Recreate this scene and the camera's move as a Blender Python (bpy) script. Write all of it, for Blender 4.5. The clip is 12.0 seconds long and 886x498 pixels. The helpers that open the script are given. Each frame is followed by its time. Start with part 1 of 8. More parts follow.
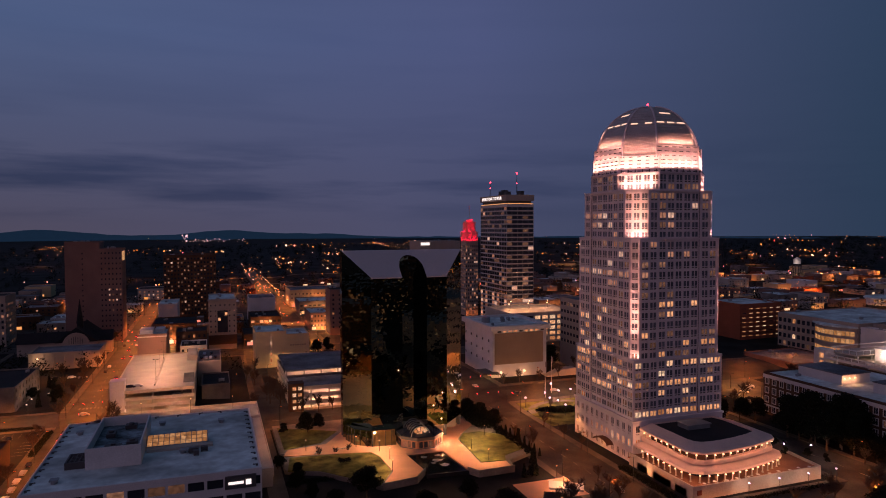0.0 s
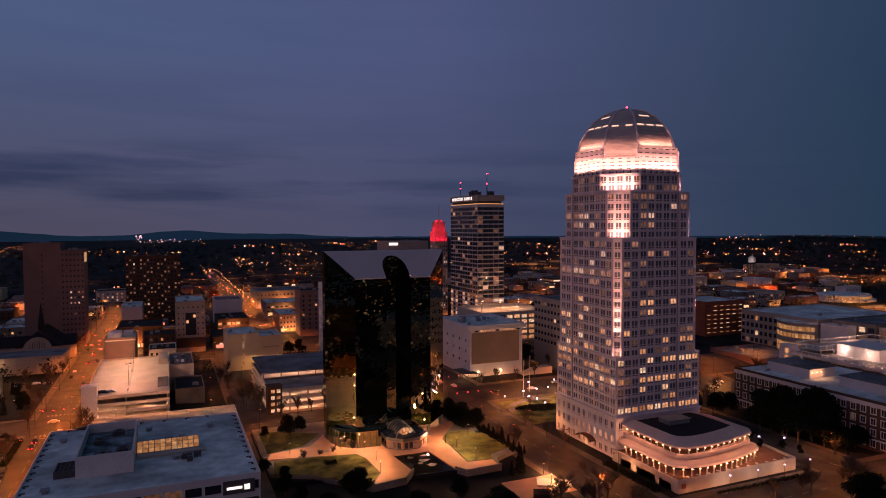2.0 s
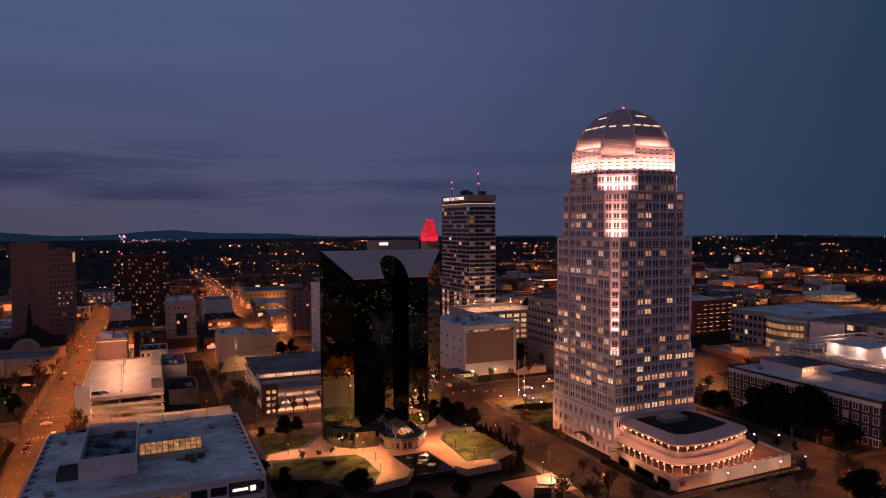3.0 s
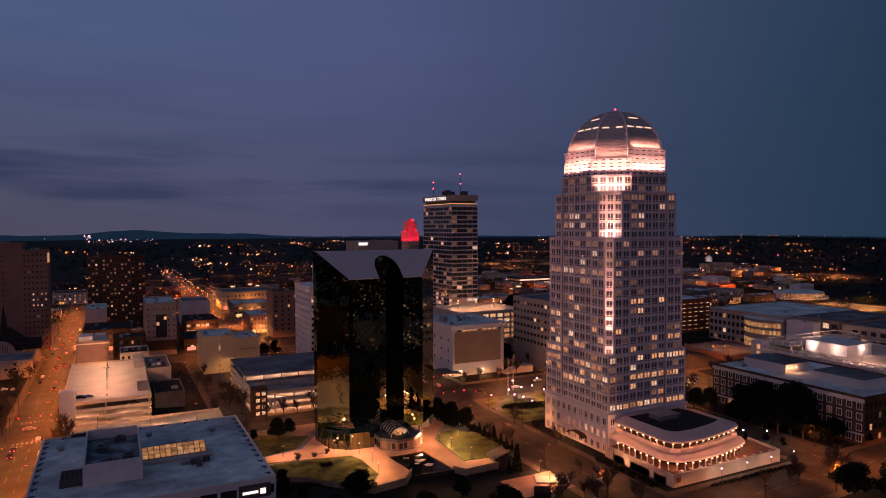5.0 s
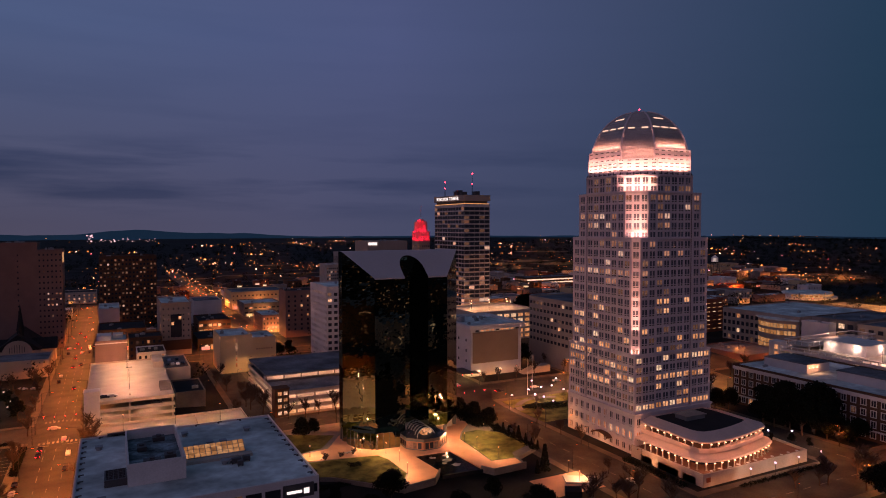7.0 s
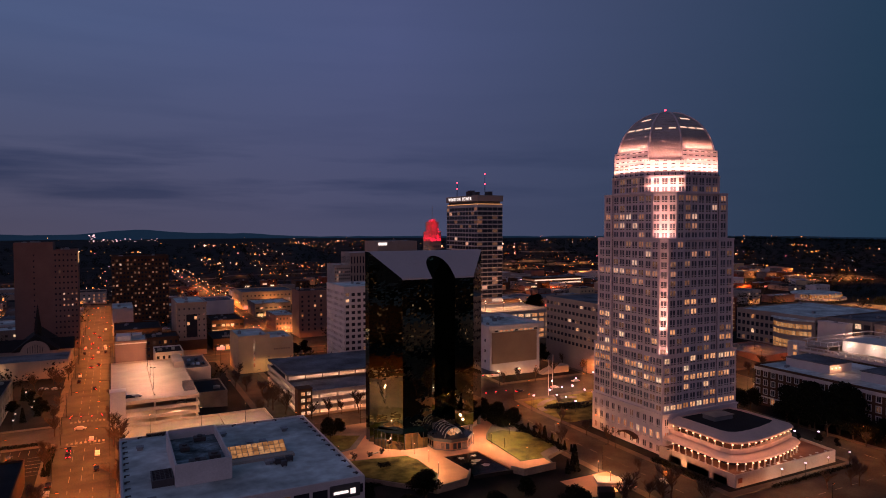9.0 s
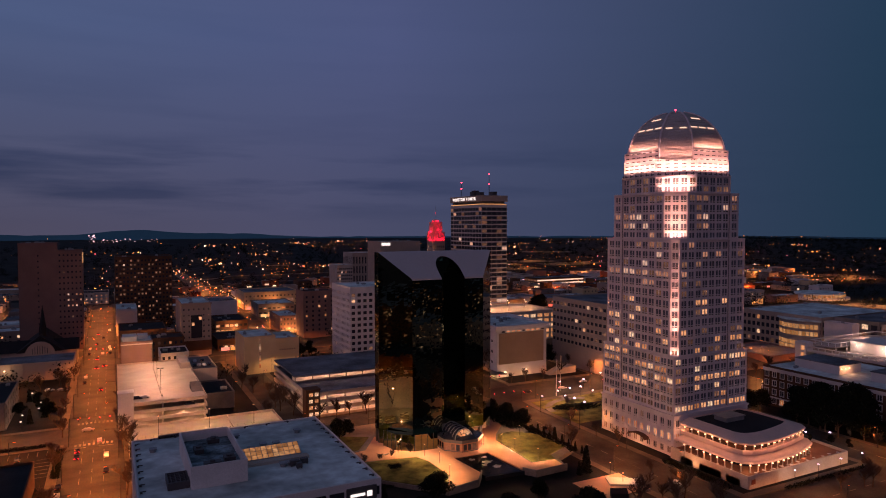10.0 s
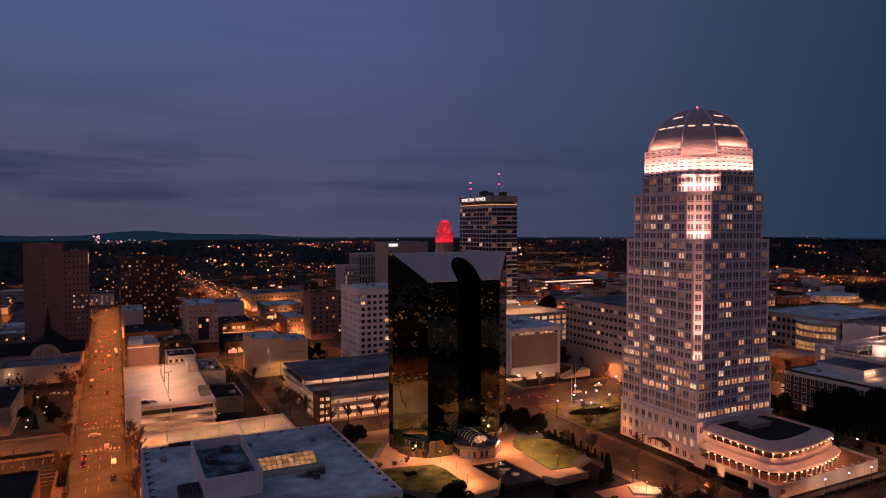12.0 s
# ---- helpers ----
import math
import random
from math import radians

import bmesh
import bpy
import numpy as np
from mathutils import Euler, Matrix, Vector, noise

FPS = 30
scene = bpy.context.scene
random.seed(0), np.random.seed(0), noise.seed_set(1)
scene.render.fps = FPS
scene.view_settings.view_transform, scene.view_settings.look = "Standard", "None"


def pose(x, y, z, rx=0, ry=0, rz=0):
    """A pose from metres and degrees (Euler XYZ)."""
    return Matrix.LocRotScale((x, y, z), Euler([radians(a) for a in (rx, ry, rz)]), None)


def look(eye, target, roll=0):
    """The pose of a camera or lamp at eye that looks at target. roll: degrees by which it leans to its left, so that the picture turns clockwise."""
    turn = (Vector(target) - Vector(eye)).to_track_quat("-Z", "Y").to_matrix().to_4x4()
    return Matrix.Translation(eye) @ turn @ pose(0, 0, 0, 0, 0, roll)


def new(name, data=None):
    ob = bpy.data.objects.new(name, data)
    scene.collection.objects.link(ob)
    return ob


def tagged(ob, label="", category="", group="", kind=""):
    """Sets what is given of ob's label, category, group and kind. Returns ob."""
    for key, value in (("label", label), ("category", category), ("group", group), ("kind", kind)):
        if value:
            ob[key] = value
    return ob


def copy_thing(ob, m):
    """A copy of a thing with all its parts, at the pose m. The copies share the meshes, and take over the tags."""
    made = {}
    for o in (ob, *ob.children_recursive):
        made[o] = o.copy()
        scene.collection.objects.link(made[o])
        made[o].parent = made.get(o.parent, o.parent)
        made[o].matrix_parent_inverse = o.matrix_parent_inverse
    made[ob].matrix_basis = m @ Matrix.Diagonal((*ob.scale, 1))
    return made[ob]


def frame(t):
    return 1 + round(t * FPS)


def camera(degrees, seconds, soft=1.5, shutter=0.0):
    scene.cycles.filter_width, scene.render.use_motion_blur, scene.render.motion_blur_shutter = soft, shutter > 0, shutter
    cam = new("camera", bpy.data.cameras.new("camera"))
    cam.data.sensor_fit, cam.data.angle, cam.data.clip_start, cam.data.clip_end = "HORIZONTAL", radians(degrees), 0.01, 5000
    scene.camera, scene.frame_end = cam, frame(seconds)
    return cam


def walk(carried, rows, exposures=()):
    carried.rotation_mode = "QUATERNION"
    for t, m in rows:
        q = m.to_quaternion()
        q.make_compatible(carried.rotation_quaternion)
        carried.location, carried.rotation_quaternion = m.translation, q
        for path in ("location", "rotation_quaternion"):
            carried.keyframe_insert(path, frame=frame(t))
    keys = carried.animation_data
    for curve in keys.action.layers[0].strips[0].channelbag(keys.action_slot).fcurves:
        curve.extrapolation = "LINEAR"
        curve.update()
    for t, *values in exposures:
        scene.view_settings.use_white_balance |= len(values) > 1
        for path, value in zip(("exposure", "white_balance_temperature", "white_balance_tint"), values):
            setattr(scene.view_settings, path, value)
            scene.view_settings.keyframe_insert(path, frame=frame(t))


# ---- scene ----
cam = camera(67.7, 12.0, soft=1.0)
METRES, EYE, TILT, LEAN, TURN = 60.54, 92.0, 0.0, 0.0, -19.3
ROWS = [
    (0.0, 0.0, 0.0, 0.0, -0.01, -2.03, 0.18),
    (0.5, -0.0398, -0.0011, 0.0003, -0.04, -2.04, 0.18),
    (1.0, -0.0856, -0.002, 0.0016, -0.25, -2.05, 0.19),
    (1.5, -0.1246, -0.0023, 0.0025, -1.67, -2.05, 0.23),
    (2.0, -0.1702, -0.0027, 0.0034, -3.58, -2.05, 0.25),
    (2.5, -0.2101, -0.0012, 0.0043, -4.51, -2.07, 0.26),
    (3.0, -0.2545, 0.0016, 0.0047, -4.82, -2.08, 0.24),
    (5.0, -0.4197, 0.0185, 0.0048, -7.38, -2.08, 0.18),
    (5.5, -0.4566, 0.0225, 0.0045, -7.4, -2.08, 0.16),
    (6.0, -0.5033, 0.0278, 0.0047, -7.4, -2.08, 0.14),
    (6.5, -0.5443, 0.0327, 0.0048, -7.39, -2.08, 0.13),
    (7.0, -0.592, 0.0386, 0.0048, -7.39, -2.08, 0.12),
    (9.0, -0.7755, 0.0607, 0.0069, -7.41, -2.07, 0.08),
    (9.5, -0.8113, 0.07, 0.0073, -7.45, -2.07, 0.08),
    (10.0, -0.8431, 0.0895, 0.008, -7.47, -2.06, 0.1),
    (10.5, -0.865, 0.1127, 0.0072, -7.43, -2.04, 0.09),
    (11.0, -0.8833, 0.1454, 0.0068, -7.34, -2.04, 0.1),
    (11.5, -0.8957, 0.178, 0.0062, -7.26, -2.02, 0.1),
    (12.0, -0.9073, 0.2187, 0.0056, -7.17, -1.99, 0.1),
]
walk(cam, [(t, pose(0, 0, EYE, TILT, LEAN, TURN) @ pose(METRES * x, METRES * y, METRES * z, 90 + pitch, roll, yaw)) for t, x, y, z, yaw, pitch, roll in ROWS])
scene.view_settings.exposure = 0.0

# ---------------------------------------------------------------- dusk sky
world = bpy.data.worlds.new("dusk")
scene.world = world
world.use_nodes = True
wn, wl = world.node_tree.nodes, world.node_tree.links
wn.clear()


def wnode(kind, **inputs):
    n = wn.new(kind)
    for k, v in inputs.items():
        n.inputs[k.replace("_", " ")].default_value = v
    return n


w_tc = wn.new("ShaderNodeTexCoord")
w_sep = wn.new("ShaderNodeSeparateXYZ")
wl.new(w_tc.outputs["Generated"], w_sep.inputs[0])


def ramp(nodes, stops):
    r = nodes.new("ShaderNodeValToRGB")
    el = r.color_ramp.elements
    el[1].position, el[1].color = stops[-1][0], (*stops[-1][1], 1)
    el[0].position, el[0].color = stops[0][0], (*stops[0][1], 1)
    for p, c in stops[1:-1]:
        el.new(p).color = (*c, 1)
    return r


# west to east across the view: a last purple glow at one side, teal night at the other
w_dot = wn.new("ShaderNodeVectorMath")
w_dot.operation = "DOT_PRODUCT"
w_dot.inputs[1].default_value = (0.93, -0.36, 0.0)
wl.new(w_tc.outputs["Generated"], w_dot.inputs[0])
w_side = wn.new("ShaderNodeMapRange")
w_side.inputs["From Min"].default_value, w_side.inputs["From Max"].default_value = -0.65, 0.68
wl.new(w_dot.outputs["Value"], w_side.inputs["Value"])
w_hi = ramp(wn, [(0.0, (0.0741, 0.1084, 0.222)), (0.5, (0.0741, 0.0916, 0.205)), (0.75, (0.0458, 0.0650, 0.136)), (1.0, (0.0120, 0.0384, 0.073))])
w_lo = ramp(wn, [(0.0, (0.0763, 0.0670, 0.106)), (0.4, (0.0730, 0.0739, 0.138)), (0.7, (0.0469, 0.0591, 0.117)), (1.0, (0.0131, 0.0374, 0.070))])
wl.new(w_side.outputs[0], w_hi.inputs[0])
wl.new(w_side.outputs[0], w_lo.inputs[0])
w_up = wn.new("ShaderNodeMapRange")
w_up.inputs["From Min"].default_value, w_up.inputs["From Max"].default_value = 0.0, 0.26
wl.new(w_sep.outputs["Z"], w_up.inputs["Value"])
w_mix = wn.new("ShaderNodeMix")
w_mix.data_type = "RGBA"
wl.new(w_up.outputs[0], w_mix.inputs["Factor"])
wl.new(w_lo.outputs[0], w_mix.inputs[6])
wl.new(w_hi.outputs[0], w_mix.inputs[7])
# long streaks of cloud
w_map = wn.new("ShaderNodeMapping")
w_map.inputs["Scale"].default_value = (1.3, 1.3, 13.0)
wl.new(w_tc.outputs["Generated"], w_map.inputs[0])
w_noise = wnode("ShaderNodeTexNoise", Scale=2.6, Detail=5.0, Roughness=0.5)
wl.new(w_map.outputs[0], w_noise.inputs["Vector"])
w_cl = ramp(wn, [(0.46, (1, 1, 1)), (0.66, (0.44, 0.54, 0.66))])
wl.new(w_noise.outputs[0], w_cl.inputs[0])
w_band = ramp(wn, [(0.0, (0, 0, 0)), (0.045, (1, 1, 1)), (0.095, (1, 1, 1)), (0.125, (0.25, 0.25, 0.25)), (0.22, (0.1, 0.1, 0.1))])
wl.new(w_sep.outputs["Z"], w_band.inputs[0])
w_mul = wn.new("ShaderNodeMix")
w_mul.data_type, w_mul.blend_type = "RGBA", "MULTIPLY"
w_bs = ramp(wn, [(0.0, (1, 1, 1)), (0.45, (0.75, 0.75, 0.75)), (0.75, (0.2, 0.2, 0.2))])
wl.new(w_side.outputs[0], w_bs.inputs[0])
w_bm = wn.new("ShaderNodeMath")
w_bm.operation = "MULTIPLY"
wl.new(w_band.outputs[0], w_bm.inputs[0])
wl.new(w_bs.outputs[0], w_bm.inputs[1])
wl.new(w_bm.outputs[0], w_mul.inputs["Factor"])
wl.new(w_mix.outputs[2], w_mul.inputs[6])
wl.new(w_cl.outputs[0], w_mul.inputs[7])
# the afterglow behind the camera, and the paler zenith
w_dg = wn.new("ShaderNodeVectorMath")
w_dg.operation = "DOT_PRODUCT"
w_dg.inputs[1].default_value = (-0.80, -0.58, 0.12)
wl.new(w_tc.outputs["Generated"], w_dg.inputs[0])
w_gr = ramp(wn, [(0.0, (0, 0, 0)), (0.12, (0, 0, 0)), (1.0, (0.25, 0.112, 0.098))])
wl.new(w_dg.outputs["Value"], w_gr.inputs[0])
w_zr = ramp(wn, [(0.0, (0, 0, 0)), (0.34, (0, 0, 0)), (1.0, (0.022, 0.056, 0.068))])
wl.new(w_sep.outputs["Z"], w_zr.inputs[0])
w_a1, w_a2 = wn.new("ShaderNodeMix"), wn.new("ShaderNodeMix")
for w_a in (w_a1, w_a2):
    w_a.data_type, w_a.blend_type = "RGBA", "ADD"
    w_a.inputs["Factor"].default_value = 1.0
wl.new(w_mul.outputs[2], w_a1.inputs[6])
wl.new(w_gr.outputs[0], w_a1.inputs[7])
wl.new(w_a1.outputs[2], w_a2.inputs[6])
wl.new(w_zr.outputs[0], w_a2.inputs[7])
# the sky deepens towards the zenith
w_fade = ramp(wn, [(0.0, (1, 1, 1)), (0.36, (1, 1, 1)), (0.75, (0.42, 0.46, 0.50)), (1.0, (0.36, 0.40, 0.46))])
wl.new(w_sep.outputs["Z"], w_fade.inputs[0])
w_a3 = wn.new("ShaderNodeMix")
w_a3.data_type, w_a3.blend_type = "RGBA", "MULTIPLY"
w_a3.inputs["Factor"].default_value = 1.0
wl.new(w_a2.outputs[2], w_a3.inputs[6])
wl.new(w_fade.outputs[0], w_a3.inputs[7])
w_bg = wnode("ShaderNodeBackground", Strength=1.0)
wl.new(w_a3.outputs[2], w_bg.inputs["Color"])
w_out = wn.new("ShaderNodeOutputWorld")
wl.new(w_bg.outputs[0], w_out.inputs[0])


# ---------------------------------------------------------------- materials
def material(name, colour, rough=0.8, metal=0.0, vary=0.25, scale=0.4, fine=6.0, bump=0.05, emit=None, strength=0.0, per="", spec=None, stain=0.35):
    """A surface with grain and stains at two scales; per: 'object' or 'island' varies its tone piece by piece."""
    m = bpy.data.materials.new(name)
    m.use_nodes = True
    n, l = m.node_tree.nodes, m.node_tree.links
    b = n["Principled BSDF"]
    geo = n.new("ShaderNodeNewGeometry")
    big = n.new("ShaderNodeTexNoise")
    big.inputs["Scale"].default_value, big.inputs["Detail"].default_value = scale * 0.35, 4
    small = n.new("ShaderNodeTexNoise")
    small.inputs["Scale"].default_value, small.inputs["Detail"].default_value = fine, 3
    l.new(geo.outputs["Position"], big.inputs["Vector"])
    l.new(geo.outputs["Position"], small.inputs["Vector"])
    c = Vector(colour)
    r1 = ramp(n, [(0.3, tuple(c * (1 - stain * vary * 2))), (0.7, tuple(c * (1 + vary * 0.4)))])
    l.new(big.outputs[0], r1.inputs[0])
    r2 = ramp(n, [(0.3, (1 - vary * 0.7,) * 3), (0.7, (1 + vary * 0.3,) * 3)])
    l.new(small.outputs[0], r2.inputs[0])
    mul = n.new("ShaderNodeMix")
    mul.data_type, mul.blend_type = "RGBA", "MULTIPLY"
    mul.inputs["Factor"].default_value = 1.0
    l.new(r1.outputs[0], mul.inputs[6])
    l.new(r2.outputs[0], mul.inputs[7])
    top = mul
    if per:
        src = n.new("ShaderNodeObjectInfo").outputs["Random"] if per == "object" else geo.outputs["Random Per Island"]
        r3 = ramp(n, [(0.0, (0.65, 0.65, 0.65)), (1.0, (1.15, 1.12, 1.1))])
        l.new(src, r3.inputs[0])
        mul2 = n.new("ShaderNodeMix")
        mul2.data_type, mul2.blend_type = "RGBA", "MULTIPLY"
        mul2.inputs["Factor"].default_value = 1.0
        l.new(mul.outputs[2], mul2.inputs[6])
        l.new(r3.outputs[0], mul2.inputs[7])
        top = mul2
    l.new(top.outputs[2], b.inputs["Base Color"])
    b.inputs["Roughness"].default_value, b.inputs["Metallic"].default_value = rough, metal
    b.inputs["Specular IOR Level"].default_value = spec if spec is not None else 0.5 if rough < 0.7 else 0.1
    if bump:
        bp = n.new("ShaderNodeBump")
        bp.inputs["Strength"].default_value, bp.inputs["Distance"].default_value = 0.5, bump
        l.new(small.outputs[0], bp.inputs["Height"])
        l.new(bp.outputs[0], b.inputs["Normal"])
    if emit:
        b.inputs["Emission Color"].default_value = (*emit, 1)
        b.inputs["Emission Strength"].default_value = strength
    return m


def glow(name, stops, strength, per="", spread=0.0, sampled=False):
    """Something that gives off light; per: its colour and power vary by 'object' or 'island'."""
    m = bpy.data.materials.new(name)
    m.use_nodes = True
    n, l = m.node_tree.nodes, m.node_tree.links
    b = n["Principled BSDF"]
    b.inputs["Base Color"].default_value = (0.03, 0.03, 0.03, 1)
    b.inputs["Roughness"].default_value = 0.25
    b.inputs["Emission Strength"].default_value = strength
    if per:
        geo = n.new("ShaderNodeNewGeometry")
        src = n.new("ShaderNodeObjectInfo").outputs["Random"] if per == "object" else geo.outputs["Random Per Island"]
        r = ramp(n, stops)
        l.new(src, r.inputs[0])
        out = r.outputs[0]
        if spread:
            nz = n.new("ShaderNodeTexNoise")
            nz.inputs["Scale"].default_value, nz.inputs["Detail"].default_value = 0.9, 3
            l.new(geo.outputs["Position"], nz.inputs["Vector"])
            r2 = ramp(n, [(0.32, (1 - spread,) * 3), (0.62, (1, 1, 1))])
            l.new(nz.outputs[0], r2.inputs[0])
            mul = n.new("ShaderNodeMix")
            mul.data_type, mul.blend_type = "RGBA", "MULTIPLY"
            mul.inputs["Factor"].default_value = 1.0
            l.new(out, mul.inputs[6])
            l.new(r2.outputs[0], mul.inputs[7])
            out = mul.outputs[2]
        l.new(out, b.inputs["Emission Color"])
    else:
        b.inputs["Emission Color"].default_value = (*stops[0][1], 1)
    if not sampled:
        m.cycles.emission_sampling = "NONE"
    return m


WARM = (1.0, 0.56, 0.22)
M_STONE = material("pale_granite", (0.60, 0.525, 0.555), 0.7, vary=0.15, scale=0.3, fine=4)
M_STONE_DARK = material("dark_louvre", (0.06, 0.055, 0.06), 0.6)
M_DOME = material("dome_panels", (0.46, 0.39, 0.37), 0.45, metal=0.2, vary=0.25, scale=0.4, fine=2)
M_GLASS = material("dark_window_glass", (0.032, 0.036, 0.048), 0.06, vary=0.3, bump=0.0, spec=0.35)
M_TGLASS = material("pale_blind_window", (0.13, 0.14, 0.18), 0.18, vary=0.3, bump=0.0, spec=0.7, per="object")
M_TGLASS_FAR = material("pale_blind_windows", (0.13, 0.14, 0.18), 0.18, vary=0.3, bump=0.0, spec=0.7, per="island")
M_GOLD = glow("golden_glazing", [(0.0, (0.45, 0.17, 0.05)), (0.6, (0.75, 0.31, 0.11)), (1.0, (0.95, 0.46, 0.2))], 0.7, "object", 0.55)
M_LIT = glow("lit_window", [(0.0, (0.40, 0.14, 0.05)), (0.35, (0.78, 0.31, 0.13)), (0.7, (1.0, 0.45, 0.22)), (1.0, (1.0, 0.64, 0.40))], 1.1, "object", 0.7)
M_LIT_FAR = glow("lit_windows_far", [(0.0, (0.16, 0.055, 0.03)), (0.5, (0.46, 0.18, 0.105)), (0.85, (0.9, 0.42, 0.27)), (1.0, (1.0, 0.62, 0.46))], 0.85, "island", 0.5)
M_DIM = glow("dim_window", [(0.0, (0.10, 0.042, 0.024)), (0.6, (0.2, 0.085, 0.05)), (1.0, (0.36, 0.16, 0.095))], 0.8, "object", 0.6)
M_DIM_FAR = glow("dim_windows_far", [(0.0, (0.10, 0.042, 0.024)), (0.6, (0.2, 0.085, 0.05)), (1.0, (0.36, 0.16, 0.095))], 0.8, "island", 0.6)
M_ROOF = material("pale_roof_membrane", (0.70, 0.79, 0.79), 0.85, vary=0.34, scale=0.22, fine=0.35, stain=0.8)
M_ROOF_BLUE = material("dark_blue_roof_membrane", (0.24, 0.32, 0.36), 0.85, vary=0.7, scale=0.6, fine=0.9, stain=0.9)
M_ROOF_GREY = material("grey_roof_membrane", (0.20, 0.21, 0.24), 0.9, vary=0.4, scale=0.2, fine=1.0, stain=0.8)
M_PANEL = material("lilac_grey_roof_panel", (0.46, 0.43, 0.45), 0.6, vary=0.06, scale=0.3, fine=1.0, bump=0.0)
M_ROOF_DARK = material("dark_roof_gravel", (0.035, 0.035, 0.04), 0.95, vary=0.4, scale=0.2, fine=3)
M_CONC = material("pale_concrete", (0.46, 0.41, 0.36), 0.85, vary=0.22, scale=0.3, fine=2.5, stain=0.35)
M_CONC_DARK = material("weathered_concrete", (0.22, 0.20, 0.19), 0.9, vary=0.35, scale=0.3, fine=2.5, stain=0.7)
M_WHITE = material("white_painted_wall", (0.62, 0.60, 0.60), 0.75, vary=0.15, scale=0.4, fine=3)
M_TAN = material("tan_stucco", (0.56, 0.44, 0.27), 0.85, vary=0.15, scale=0.3, fine=3)
M_PINKBRICK = material("rosy_brick", (0.20, 0.132, 0.122), 0.85, vary=0.2, scale=0.3, fine=5)
M_BRICK = material("red_brick", (0.26, 0.085, 0.05), 0.85, vary=0.25, scale=0.3, fine=5)
M_DKBRICK = material("dark_brown_brick", (0.10, 0.055, 0.035), 0.85, vary=0.25, scale=0.3, fine=5)
M_SAND = material("sand_coloured_panels", (0.36, 0.30, 0.26), 0.8, vary=0.15, scale=0.3, fine=3)
M_BAND = material("pale_spandrel_band", (0.52, 0.46, 0.44), 0.6, vary=0.12, scale=0.3, fine=3)
M_BRONZE = material("bronze_screen_panel", (0.30, 0.22, 0.15), 0.7, vary=0.15, scale=0.3, fine=8)
M_ASPHALT = material("asphalt", (0.060, 0.056, 0.052), 0.75, vary=0.4, scale=0.25, fine=2, stain=0.7)
M_PAVE = material("pavement_concrete", (0.115, 0.098, 0.08), 0.85, vary=0.3, scale=0.5, fine=3, stain=0.5)
M_PLAZA = material("terracotta_paving", (0.52, 0.28, 0.18), 0.8, vary=0.2, scale=0.5, fine=4)
M_TERRACE = material("dark_terracotta_tiles", (0.26, 0.13, 0.085), 0.8, vary=0.25, scale=0.5, fine=4)
# warm lamplight on the brims is put into this concrete's colour
M_BRIM = material("lamp_warmed_concrete", (0.72, 0.52, 0.45), 0.8, vary=0.15, scale=0.5, fine=3)
M_GRASS = material("lawn_grass", (0.17, 0.17, 0.045), 0.95, vary=0.5, scale=0.5, fine=8, bump=0.15, stain=0.8)
M_EARTH = material("dark_woodland_ground", (0.018, 0.021, 0.023), 0.95, vary=0.6, scale=0.06, fine=0.3, bump=0.0, stain=0.9)
M_WATER = material("still_black_water", (0.006, 0.007, 0.008), 0.12, vary=0.2, bump=0.0, spec=0.06)
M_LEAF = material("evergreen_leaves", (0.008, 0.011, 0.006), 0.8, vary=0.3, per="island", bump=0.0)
M_BARK = material("bare_bark", (0.085, 0.06, 0.045), 0.9, vary=0.3)
M_POLE = material("dark_painted_steel", (0.035, 0.035, 0.035), 0.5, metal=0.6)
M_ALU = material("brushed_aluminium", (0.55, 0.55, 0.56), 0.4, metal=0.8)
M_LINE = material("white_road_paint", (0.26, 0.25, 0.23), 0.8, vary=0.5, stain=0.8)
M_UNIT = material("rooftop_sheet_metal", (0.30, 0.31, 0.33), 0.55, metal=0.5, vary=0.3)
M_BLACKGLASS = material("black_mirror_glass", (0.215, 0.245, 0.165), 0.012, metal=1.0, vary=0.15, bump=0.0)
M_SLATE = material("grey_slate", (0.022, 0.022, 0.026), 0.8, vary=0.3)
M_SODIUM = glow("sodium_bulb", [(0, (1.0, 0.24, 0.045))], 2.4)
M_BULB = glow("warm_white_bulb", [(0, (1.0, 0.58, 0.34))], 3.4)
M_COOL = glow("cool_white_bulb", [(0, (0.86, 0.62, 1.0))], 5.0)
M_RED = glow("red_beacon", [(0, (1.0, 0.03, 0.06))], 9.0)
M_REDWASH = glow("red_wash_lamp", [(0, (1.0, 0.02, 0.04))], 6.0)
M_SIGN = glow("white_sign_face", [(0, (1.0, 0.84, 0.80))], 1.2)
M_COVE = glow("cove_strip_light", [(0, (1.0, 0.58, 0.42))], 1.3)
M_GALLERY = glow("lit_gallery_ceiling", [(0, (1.0, 0.42, 0.15))], 0.9)
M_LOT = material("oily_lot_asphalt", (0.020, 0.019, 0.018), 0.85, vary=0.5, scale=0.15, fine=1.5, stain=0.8)


